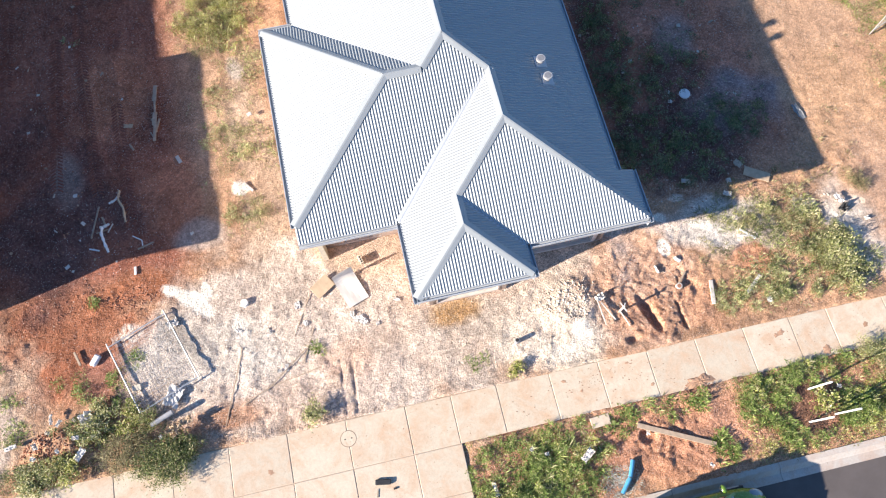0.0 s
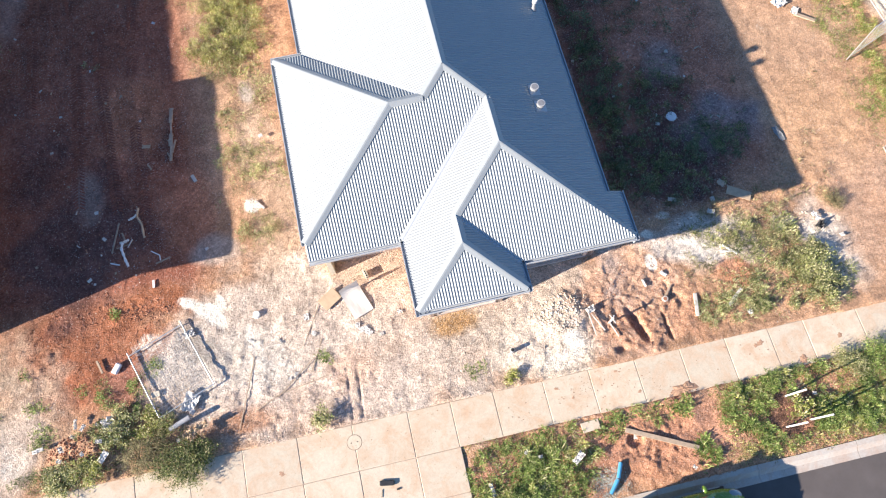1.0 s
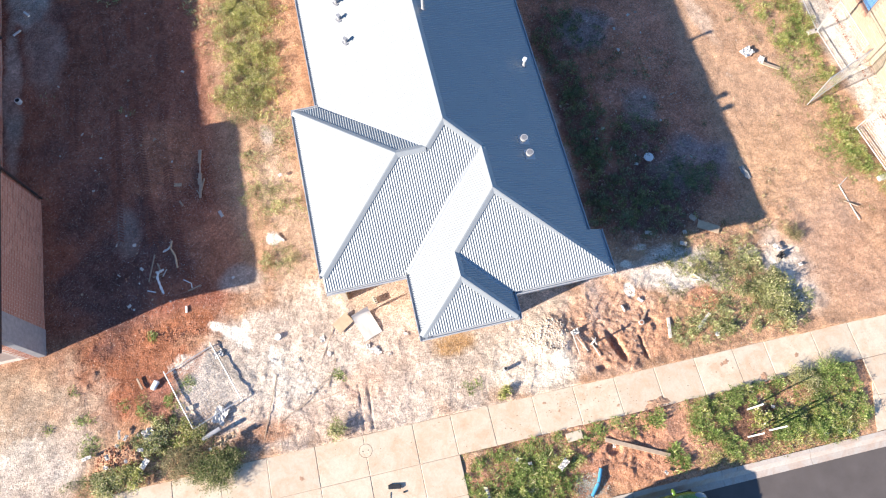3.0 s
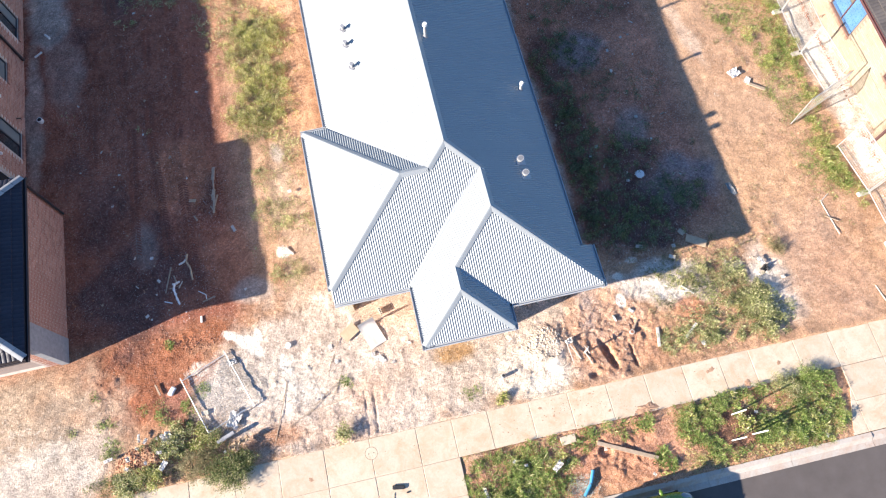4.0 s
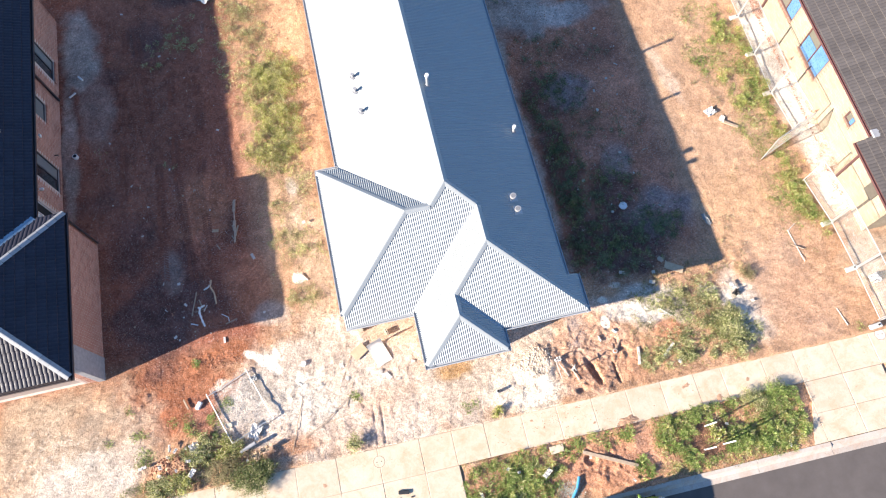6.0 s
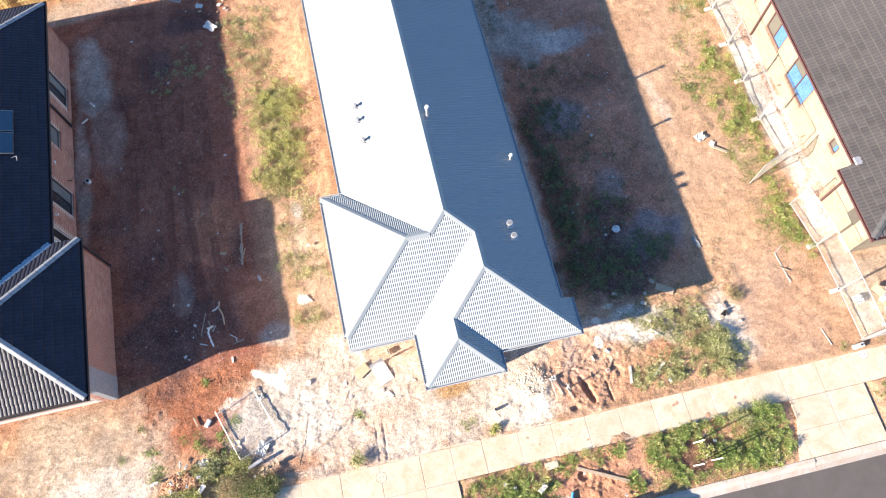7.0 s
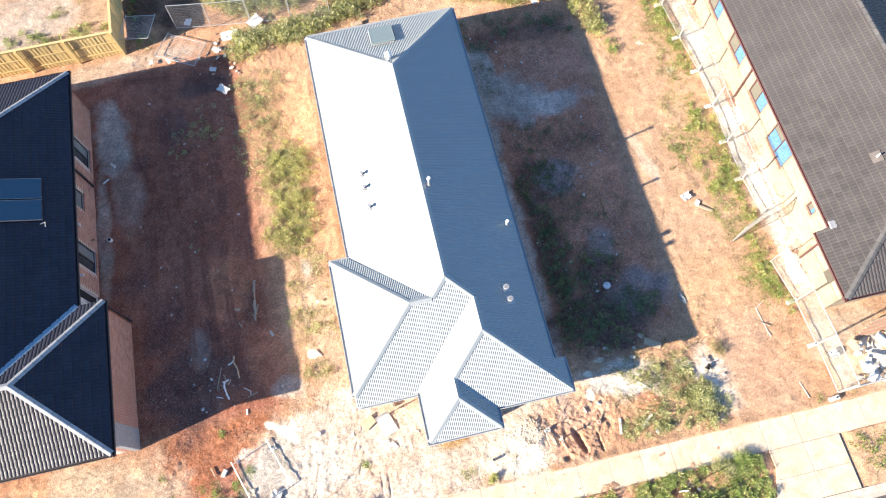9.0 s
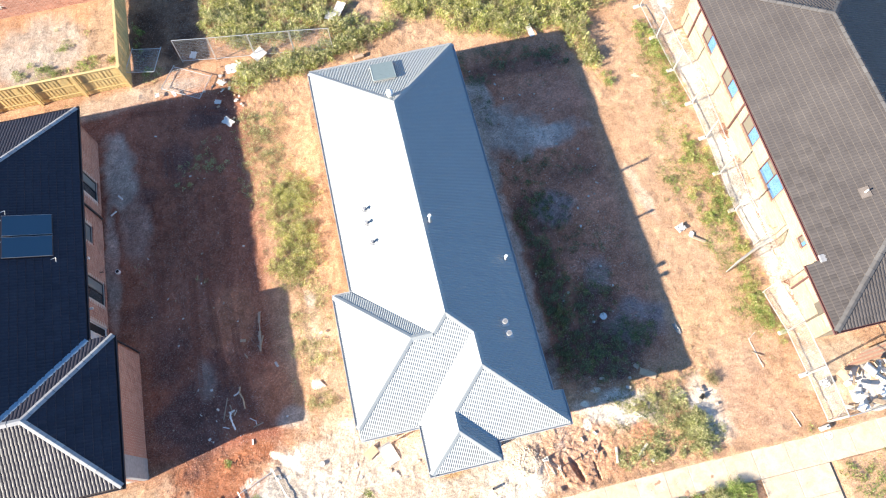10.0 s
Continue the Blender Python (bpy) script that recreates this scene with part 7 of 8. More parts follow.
stones("clods", "red soil heaped beside the cream house", 21.3, 16.1, 0.22, 0.6, 260, (0.015, 0.07), CLOD, 108, "soil clods")
stones("clods", "red soil heaped beside the cream house", 21.2, 6.9, 0.25, 0.7, 260, (0.012, 0.05), CLOD, 109, "soil clods")
stones("clods", "dark clods at the foot of the brick wall", -9.6, 8.4, 0.2, 3.0, 200, (0.02, 0.06), CLOD, 102, "soil clods")


def scrap(name, x, y, w, d, turn, material, label, category, lift=0.03, crumple=0.05, seed=1, thick=0.004, group=""):
    """A sheet of litter, bent and crumpled, lying on the soil."""
    rs = np.random.RandomState(seed)
    n = 7
    bm = B()
    off = rs.normal(0, crumple, (n + 1, n + 1))
    edge = rs.uniform(0.8, 1.0, (n + 1, n + 1))
    grid = [[bm.verts.new(((i / n - 0.5) * w * edge[i, j], (j / n - 0.5) * d * edge[j, i], abs(off[i, j]))) for j in range(n + 1)] for i in range(n + 1)]
    for i in range(n):
        for j in range(n):
            bm.faces.new((grid[i][j], grid[i + 1][j], grid[i + 1][j + 1], grid[i][j + 1]))
    ext = bmesh.ops.extrude_face_region(bm, geom=bm.faces[:])
    bmesh.ops.translate(bm, verts=[g for g in ext["geom"] if isinstance(g, bmesh.types.BMVert)], vec=(0, 0, thick))
    ob = part(name, bm, material)
    ob.matrix_world = pose(x, y, float(ground_height(x, y)) + lift, 0, 0, turn)
    return tagged(ob, label, category, group)


def plank(x0, y0, x1, y1, w=0.09, h=0.035, material=TIMBER, label="weathered timber offcut on the soil", name="timber_plank", lift=0.03, group=""):
    z = max(float(ground_height(x0, y0)), float(ground_height(x1, y1))) + lift
    L = math.hypot(x1 - x0, y1 - y0)
    bm = box(B(), (0, -w / 2, -h / 2), (L, w / 2, h / 2), bevel=min(w, h) * 0.12)
    ob = part(name, bm, material)
    ob.matrix_world = pose(x0, y0, z, 0, 0, math.degrees(math.atan2(y1 - y0, x1 - x0)))
    return tagged(ob, label, "timber offcut", group)


# verge timber, plastic and slab
plank(7.46, -1.38, 9.30, -2.30, 0.13, 0.045, label="long bowed timber plank on the dug verge")
t = thing("blue_pipe_wrap", (6.8, -2.55, 0.06), "two lengths of blue plastic wrap on the verge", "plastic wrap")
for a, b in (((0.26, 0.36, 0.02), (0.07, -0.02, 0.05)), ((0.05, -0.04, 0.05), (-0.24, -0.36, 0.02))):
    bm = tube(B(), a, b, 0.055, 10)
    part("roll", bm, BLUE_PIPE, t)
scrap("paper_wrap", 5.95, -1.82, 0.42, 0.2, 35, SHEET_WHITE, "torn white paper wrap in the grass", "litter", 0.12, 0.05, 3)
scrap("paper_wrap", 3.45, -2.1, 0.12, 0.4, 5, SHEET_WHITE, "striped white tape in the grass", "litter", 0.05, 0.03, 4)
t = part("loose_slab", box(B(), (-0.26, -0.14, 0), (0.26, 0.14, 0.05), bevel=0.01), CONCRETE)
t.matrix_world = pose(6.55, -1.06, 0.02, 0, 0, 3)
tagged(t, "loose concrete slab beside the footpath", "paving slab")
for k, (x, y) in enumerate(((4.95, -1.55), (4.6, -1.35), (7.7, -1.62), (9.0, -2.75), (13.0, -1.6), (14.3, -2.75), (15.0, -2.85))):
    scrap("litter_scrap", x, y, 0.14, 0.1, 40 * k, SHEET_WHITE, "scrap of pale litter on the verge", "litter", 0.08, 0.03, 10 + k, group="litter on the verge")


def tyre_track(points, seed, width=0.36):
    """Chevrons of pressed soil left by a tyre, broken where the ground was hard."""
    rs = np.random.RandomState(seed)
    v, f = [], []
    for (x0, y0), (x1, y1) in zip(points, points[1:]):
        L = math.hypot(x1 - x0, y1 - y0)
        d = np.array([x1 - x0, y1 - y0]) / L
        n = np.array([-d[1], d[0]])
        for k in range(int(L / 0.11)):
            p = np.array([x0, y0]) + d * (k * 0.11)
            if field(p[0], p[1], 1.2, 3, seed) < 0.42:
                continue
            for side in (-1, 1):
                a = p + n * side * 0.03
                b = p + n * side * width / 2 - d * 0.09 + rs.normal(0, 0.008, 2)
                t = d * (0.018 + 0.012 * rs.rand())
                i = len(v)
                top = (a + b) / 2
                for q, h in ((a - t, 0.004), (b - t, 0.004), (b + t, 0.004), (a + t, 0.004), (a, 0.026), (b, 0.022)):
                    v.append((q[0], q[1], float(ground_height(q[0], q[1])) + h))
                f += [(i, i + 1, i + 5, i + 4), (i + 3, i + 4, i + 5, i + 2), (i, i + 4, i + 3), (i + 1, i + 2, i + 5)]
    tagged(mesh_object("tyre_track", v, f, PRESSED), "chevron tyre marks pressed into red soil", "tyre marks", kind="stuff")


# soil colour darkened in place of the shading on these low ridges
PRESSED = simple("shade_dark_tread_soil", (0.24, 0.085, 0.05), 0.95, vary=0.3, scale=3)
tyre_track([(-5.1, 7.4), (-5.3, 12), (-5.0, 17), (-5.2, 22)], 401)
tyre_track([(-6.0, 8.6), (-6.3, 14), (-6.1, 20)], 402)
tyre_track([(-7.2, 9.0), (-7.0, 15), (-7.6, 22)], 403)
tyre_track([(-8.6, 13.0), (-8.4, 18), (-7.9, 22.5)], 404)
tyre_track([(-4.6, 23.6), (-6.6, 24.2), (-9.5, 24.6)], 405)
# mud spilt over the path
stones("spilt_soil", "spilt red soil over the footpath edge", 9.4, -0.78, 0.42, 0.24, 320, (0.008, 0.034), CLOD, 103, "soil clods", True)


def mud(x, y, rx, ry, high, seed):
    """A low ragged spill of soil on the paving."""
    rs = np.random.RandomState(seed)
    bm = B()
    n, m = 30, 6
    a = np.arange(n) * 2 * np.pi / n
    edge = 0.8 + 0.16 * np.sin(2 * a + seed) + 0.13 * np.sin(5 * a + 2.3 * seed) + 0.08 * np.sin(9 * a + 4.1 * seed)
    top = bm.verts.new((0, 0, high))
    rings = []
    for k in range(1, m + 1):
        f = k / m
        rings.append([bm.verts.new((math.cos(w) * rx * f * e, math.sin(w) * ry * f * e, high * (1 - f * f) * (0.7 + 0.6 * rs.rand()))) for w, e in zip(a, edge)])
    for i in range(n):
        j = (i + 1) % n
        bm.faces.new((top, rings[0][i], rings[0][j]))
        for r0, r1 in zip(rings, rings[1:]):
            bm.faces.new((r0[i], r1[i], r1[j], r0[j]))
    ob = part("spilt_mud", bm, CLOD_PLAIN)
    ob.matrix_world = pose(x, y, 0.0305, 0, 0, 0)
    tagged(ob, "dried spill of red mud on the footpath", "mud spill", "mud spills on the path")


CLOD_PLAIN = simple("dried_mud", (0.40, 0.245, 0.155), 0.95, vary=0.25, scale=7, fine=40, bump=0.6)
mud(9.45, -0.66, 0.42, 0.22, 0.05, 1)
for mx, my, mr, mh in ((12.05, 0.1, 0.12, 0.008), (11.9, 0.06, 0.08, 0.006), (11.0, 0.2, 0.05, 0.004), (5.9, 0.15, 0.07, 0.004), (6.3, -0.2, 0.05, 0.004), (14.4, -0.2, 0.1, 0.006), (-2.1, -0.4, 0.12, 0.004), (7.7, 0.25, 0.06, 0.004), (8.2, -0.45, 0.07, 0.005), (13.1, -0.62, 0.16, 0.012)):
    mud(mx, my, mr, mr * 0.8, mh, int(mx * 10) + 50)


RING = simple("cover_ring", (0.22, 0.15, 0.11), 0.9)


def manhole(x, y, r, mat, label):
    t = thing("manhole_cover", (x, y, 0.029), label, "manhole cover")
    part("ring", tube(B(), (0, 0, -0.03), (0, 0, 0.003), r, 28), RING, t)
    part("lid", tube(B(), (0, 0, -0.03), (0, 0, 0.006), r * 0.93, 28), mat, t)
    bm = B()
    for s in (-0.4, 0.4):
        box(bm, (s * r - 0.02, -0.012, 0.006), (s * r + 0.02, 0.012, 0.009))
    part("lifting_slot", bm, DARK_HOLE, t)


def path_specks(cx, cy, rx, ry, count, seed):
    """Flat crumbs of dried soil trodden over the paving."""
    rs = np.random.RandomState(seed)
    v, f = [], []
    while len(f) < count:
        x, y = cx + rs.normal(0, rx), cy + rs.normal(0, ry)
        if not PATH_Y0 + 0.05 < y < PATH_Y1 - 0.05:
            continue
        r = 0.004 + 0.024 * rs.rand() ** 4
        k = len(v)
        for i in range(6):
            a = i * math.pi / 3 + rs.rand() * 0.6
            q = r * (0.6 + 0.7 * rs.rand())
            v.append((x + math.cos(a) * q, y + math.sin(a) * q * 0.6, 0.0315))
        v.append((x, y, 0.0315 + r * 0.3))
        for i in range(6):
            f.append((k + i, k + (i + 1) % 6, k + 6))
    tagged(mesh_object("soil_crumbs", v, f, CLOD_DARK), "crumbs of dried red soil on the footpath", "soil crumbs", kind="stuff")


CLOD_DARK = simple("trodden_soil", (0.30, 0.165, 0.105), 0.95, vary=0.25, bump=0)
path_specks(6.9, 0.15, 0.7, 0.35, 1100, 301)
path_specks(8.4, -0.2, 0.9, 0.4, 900, 302)
path_specks(12.1, 0.05, 0.8, 0.3, 420, 303)
path_specks(3.5, 0.0, 2.5, 0.5, 420, 304)
manhole(0.0, -0.02, 0.215, CONCRETE, "round concrete inspection cover in the footpath")
manhole(20.06, 0.28, 0.22, PALE_SLAB, "round pale inspection cover in the footpath")
# pieces of black rubber on the driveway
t = thing("black_mat", (0.68, -1.28, 0.03), "piece of black rubber on the driveway", "rubber piece")
part("pad", box(B(), (-0.2, -0.07, 0), (0.2, 0.07, 0.07), pose(0, 0, 0, 0, 0, -10), bevel=0.02), BLACK_PLASTIC, t)
t = thing("black_strap", (0.5, -1.52, 0.03), "thin black strap on the driveway", "strap")
part("strap", beam(B(), (-0.03, -0.1, 0.01), (0.02, 0.1, 0.01), 0.012, 0.012), BLACK_PLASTIC, t)
t = thing("black_stub", (0.95, -1.5, 0.03), "small black offcut on the driveway", "offcut")
part("stub", box(B(), (-0.04, -0.025, 0), (0.04, 0.025, 0.03), bevel=0.005), BLACK_PLASTIC, t)


def curled_sheet():
    """Stiff white sheeting, curled up at one end, with brown card tucked beside it."""
    n = 16
    bm = B()
    rows = []
    for i in range(n + 1):
        u = i / n
        y = -0.62 + 1.25 * u
        z = 0.03 + (max(0, u - 0.55) / 0.45) ** 1.5 * 0.5
        y -= (max(0, u - 0.6) / 0.4) ** 2 * 0.38
        rows.append([bm.verts.new(((k / 6 - 0.5) * 0.62, y, z + 0.012 * math.sin(5 * u + k))) for k in range(7)])
    for r0, r1 in zip(rows, rows[1:]):
        for k in range(6):
            bm.faces.new((r0[k], r0[k + 1], r1[k + 1], r1[k]))
    ext = bmesh.ops.extrude_face_region(bm, geom=bm.faces[:])
    bmesh.ops.translate(bm, verts=[g for g in ext["geom"] if isinstance(g, bmesh.types.BMVert)], vec=(0, 0, 0.012))
    ob = part("curled_sheet", bm, SHEET_WHITE)
    ob.matrix_world = pose(0.75, 4.12, float(ground_height(0.75, 4.1)) + 0.02, 0, 0, 20)
    tagged(ob, "white building sheet curled up at one end", "building sheet")
    ob = part("cardboard_sheet", box(B(), (-0.3, -0.21, 0), (0.3, 0.21, 0.03), bevel=0.006), CARDBOARD)
    ob.matrix_world = pose(0.03, 4.22, float(ground_height(0.0, 4.2)) + 0.05, 2, -3, 32)
    tagged(ob, "flattened brown cardboard beside the white sheet", "cardboard")
    t = thing("hollow_brick", (1.23, 4.75, float(ground_height(1.2, 4.7)) + 0.03), "hollow cream brick on the soil", "brick")
    part("block", box(B(), (-0.05, -0.12, 0), (0.05, 0.12, 0.16), pose(0, 0, 0, 0, 0, 15), bevel=0.006), RENDER_CREAM, t)
    bm = B()
    for k in range(3):
        box(bm, (-0.025, -0.10 + 0.07 * k, 0.155), (0.025, -0.05 + 0.07 * k, 0.162), pose(0, 0, 0, 0, 0, 15))
    part("hole", bm, DARK_HOLE, t)


curled_sheet()
for k, (x, y, w, d) in enumerate(((0.85, 3.1, 0.3, 0.2), (0.98, 3.0, 0.2, 0.25), (0.7, 3.25, 0.18, 0.14), (1.35, 2.85, 0.12, 0.1), (2.0, 3.4, 0.18, 0.1), (-0.75, 3.85, 0.16, 0.22), (-0.6, 3.3, 0.15, 0.15), (-1.3, 2.2, 0.22, 0.12), (-1.6, 3.3, 0.2, 0.06), (-2.45, 3.5, 0.22, 0.08), (-1.5, 2.15, 0.12, 0.1))):
    scrap("litter_scrap", x, y, w, d, 37 * k, SHEET_WHITE, "crumpled white litter on the front yard", "litter", 0.01, 0.018, 30 + k, group="litter in the front yard")
for x0, y0, x1, y1 in ((-0.95, 3.0, -0.35, 4.1), (-0.85, 2.2, -0.4, 3.1), (-1.9, 1.7, -0.7, 2.6), (-1.9, 1.75, -0.4, 2.0), (-3.1, 1.0, -2.4, 3.0), (-2.55, 1.45, -1.9, 1.75)):
    plank(x0, y0, x1, y1, 0.022, 0.014, label="thin stick of timber on the front yard", name="timber_stick", lift=0.012, group="sticks in the front yard")
t = thing("pale_cap", (-2.18, 4.25, float(ground_height(-2.18, 4.25))), "round pale plastic cap on the soil", "pipe cap")
part("cap", tube(B(), (0, 0, -0.02), (0, 0, 0.09), 0.12, 20, 0.10), WHITE_PLASTIC, t)
t = thing("pipe_stub", (4.95, 1.48, float(ground_height(4.95, 1.48))), "short grey pipe standing out of the soil", "pipe stub")
bm = tube(B(), (0, 0, -0.05), (0, 0, 0.24), 0.06, 18)
part("pipe", bm, RENDER_GREY, t)
part("bore", tube(B(), (0, 0, 0.238), (0, 0, 0.243), 0.048, 18), DARK_HOLE, t)
# site tap on its stake, in the dug soil
t = thing("site_tap", (7.95, 1.66, float(ground_height(7.95, 1.66))), "temporary water tap on a white post", "site tap")
part("post", box(B(), (-0.024, -0.024, -0.1), (0.024, 0.024, 0.62), bevel=0.005), PALE_SLAB, t)
part("crossbar", beam(B(), (-0.05, 0.14, 0.52), (0.05, -0.14, 0.52), 0.025, 0.025), PALE_SLAB, t)
part("tap", tube(B(), (0, 0, 0.6), (0.05, 0.08, 0.62), 0.018, 8), FLUE, t)
for k, (x0, y0, x1, y1) in enumerate(((7.4, 2.2, 7.45, 1.35), (7.5, 2.0, 7.75, 1.45), (7.95, 1.7, 8.1, 1.2))):
    plank(x0, y0, x1, y1, 0.03, 0.028, PALE_SLAB, "splashed white pipe offcut in the dug soil", "pipe_offcut", 0.06, "offcuts by the tap")
scrap("bag", 7.5, 2.15, 0.28, 0.2, 20, SHEET_WHITE, "crumpled white bag beside the tap", "bag", 0.05, 0.07, 55)
plank(10.72, 1.95, 10.57, 1.28, 0.10, 0.05, PALE_SLAB, label="pale timber block on red soil")
plank(12.11, 1.78, 11.58, 1.38, 0.09, 0.04, PALE_SLAB, label="pale timber offcut among weeds")
plank(12.05, 3.22, 12.4, 2.85, 0.055, 0.04, WHITE_TRIM, "white broken trim among weeds", "broken_trim")
plank(11.92, 3.04, 12.3, 2.95, 0.04, 0.04, WHITE_TRIM, "white broken trim among weeds", "broken_trim")
plank(9.75, 2.0, 10.1, 2.35, 0.05, 0.04, label="short timber peg on red soil")
t = thing("pipe_ring", (9.78, 1.98, float(ground_height(9.78, 1.98))), "pale pipe end in red soil", "pipe end")
part("pipe", tube(B(), (0, 0, -0.05), (0, 0, 0.08), 0.085, 18), PALE_SLAB, t)
part("bore", tube(B(), (0, 0, 0.078), (0, 0, 0.083), 0.06, 18), CLOD, t)
for k, (x, y, m, w, d) in enumerate(((9.35, 2.6, WHITE_TRIM, 0.06, 0.26), (10.0, 2.75, WHITE_TRIM, 0.1, 0.22), (11.05, 5.0, PALE_SLAB, 0.14, 0.28), (12.1, 1.05, SHEET_WHITE, 0.16, 0.14), (12.75, 5.2, STONE, 0.28, 0.2), (12.1, 4.35, PALE_SLAB, 0.25, 0.15), (12.3, 4.75, PALE_SLAB, 0.15, 0.15))):
    scrap("rubbish_piece", x, y, w, d, 29 * k + 10, m, "pale broken building offcut on the lot", "rubbish", 0.04, 0.02, 70 + k, 0.03, "offcuts on the lot")
plank(12.85, 4.95, 13.5, 4.55, 0.3, 0.02, CARDBOARD, "torn sheet of card half in shade", "card_sheet", 0.05)
t = thing("white_disc", (12.03, 7.85, float(ground_height(12.03, 7.85)) + 0.02), "white round bucket lid on shaded weeds", "bucket lid")
part("lid", tube(B(), (0, 0, 0.02), (0, 0, 0.05), 0.155, 28), WHITE_PLASTIC, t)
part("rim", tube(B(), (0, 0, 0.01), (0, 0, 0.045), 0.17, 28), WHITE_PLASTIC, t)
scrap("plastic_bag", 15.2, 6.45, 0.22, 0.6, 15, simple("clear_plastic", (0.24, 0.24, 0.23), 0.2, bump=0), "crumpled clear plastic at the shade's edge", "plastic bag", 0.04, 0.02, 81)
scrap("white_bag", 17.15, 11.3, 0.5, 0.4, 20, SHEET_WHITE, "torn white bag on orange soil", "bag", 0.05, 0.05, 82)
scrap("white_bag", 17.55, 10.85, 0.35, 0.25, 50, SHEET_WHITE, "torn white bag on orange soil", "bag", 0.04, 0.04, 83)
plank(17.5, 10.75, 18.1, 10.3, 0.12, 0.05, label="pale timber offcut on orange soil")
plank(18.3, 5.25, 18.45, 3.8, 0.026, 0.02, SHEET_WHITE, "thin pale batten on orange soil", "batten", 0.015)
plank(18.85, 1.65, 19.0, 0.9, 0.022, 0.02, SHEET_WHITE, "thin pale batten on orange soil", "batten", 0.015)
plank(18.3, 5.2, 18.7, 5.45, 0.022, 0.02, SHEET_WHITE, "thin pale batten on orange soil", "batten", 0.02)
plank(18.2, 4.6, 18.6, 4.3, 0.03, 0.03, label="thin stick on orange soil", name="timber_stick")

rnd = random.Random(17)
for k in range(30):
    x, y = rnd.uniform(-9.2, -3.4), rnd.uniform(6.8, 23.0)
    scrap("litter_scrap", x, y, rnd.uniform(0.05, 0.16), rnd.uniform(0.04, 0.1), rnd.uniform(0, 180), rnd.choice((SHEET_WHITE, CARDBOARD, TIMBER, PALE_SLAB)), "pale scrap on shaded red soil", "litter", 0.01, 0.015, 200 + k, group="litter on the left lot")
for x0, y0, x1, y1, w, m in ((-5.99, 8.14, -6.27, 7.18, 0.045, TIMBER), (-5.92, 7.78, -5.82, 7.41, 0.05, TIMBER), (-6.34, 6.86, -6.06, 6.74, 0.04, WHITE_TRIM), (-5.09, 6.98, -4.84, 6.79, 0.03, WHITE_TRIM), (-4.84, 6.79, -4.83, 6.62, 0.03, WHITE_TRIM), (-4.98, 6.54, -4.52, 6.66, 0.045, TIMBER), (-5.09, 6.02, -5.10, 5.78, 0.07, WHITE_TRIM), (-6.12, 7.3, -5.7, 7.36, 0.03, TIMBER), (-5.62, 7.5, -5.78, 7.25, 0.03, PALE_SLAB)):
    plank(x0, y0, x1, y1, w, 0.025, m, "pale stick in a litter heap", "splinter", 0.03, "litter heap")


def bent_strip(points, width, material, label, seed):
    """A strip of torn sheet that bends and twists along a line of the plan."""
    rs = np.random.RandomState(seed)
    bm = B()
    pts = [Vector((x, y, float(ground_height(x, y)) + z)) for x, y, z in points]
    rows, n = [], 14
    for i in range(n + 1):
        u = i / n * (len(pts) - 1)
        k = min(int(u), len(pts) - 2)
        p, d = pts[k].lerp(pts[k + 1], u - k), (pts[k + 1] - pts[k]).normalized()
        side = Vector((-d.y, d.x, rs.uniform(-0.5, 0.5))).normalized() * width * rs.uniform(0.35, 0.62)
        rows.append([bm.verts.new(p - side), bm.verts.new(p + Vector((0, 0, rs.uniform(0.01, 0.04)))), bm.verts.new(p + side)])
    for a, b in zip(rows, rows[1:]):
        for k in range(2):
            bm.faces.new((a[k], a[k + 1], b[k + 1], b[k]))
    ext = bmesh.ops.extrude_face_region(bm, geom=bm.faces[:])
    bmesh.ops.translate(bm, verts=[g for g in ext["geom"] if isinstance(g, bmesh.types.BMVert)], vec=(0, 0, 0.006))
    return tagged(part("torn_sheet", bm, material), label, "litter", "litter heap")


bent_strip([(-5.89, 7.42, 0.12), (-5.92, 7.2, 0.16), (-5.86, 6.85, 0.08), (-5.78, 6.6, 0.05)], 0.085, WHITE_PLASTIC, "bent white plastic sheet in a litter heap", 501)
bent_strip([(-5.35, 8.5, 0.05), (-5.4, 8.2, 0.1), (-5.27, 7.9, 0.06), (-5.25, 7.45, 0.04)], 0.075, CARDBOARD, "torn brown strip in a litter heap", 502)
bent_strip([(-5.68, 8.15, 0.06), (-5.5, 8.2, 0.1), (-5.4, 8.3, 0.05)], 0.07, SHEET_WHITE, "torn white strip in a litter heap", 503)
bent_strip([(-6.0, 7.45, 0.06), (-5.85, 7.42, 0.12), (-5.7, 7.5, 0.08)], 0.08, SHEET_WHITE, "torn white strip in a litter heap", 504)
for k, (x, y, w, d) in enumerate(((-6.67, 8.66, 0.14, 0.12), (-6.47, 7.7, 0.10, 0.16), (-4.96, 10.68, 0.14, 0.3), (-7.0, 6.46, 0.12, 0.16), (-6.85, 6.3, 0.08, 0.08), (-3.4, 6.68, 0.12, 0.09), (-6.2, 6.5, 0.08, 0.06), (-6.6, 7.2, 0.08, 0.05), (-5.6, 6.3, 0.06, 0.06))):
    scrap("litter_scrap", x, y, w, d, 41 * k, (SHEET_WHITE, CARDBOARD)[k % 4 == 2], "pale scrap round a litter heap", "litter", 0.01, 0.015, 520 + k, group="litter heap")
stones("gravel", "white crumbs of plaster round a litter heap", -6.0, 7.3, 1.7, 1.4, 420, (0.006, 0.022), WHITE_CRUMB, 112, "gravel")
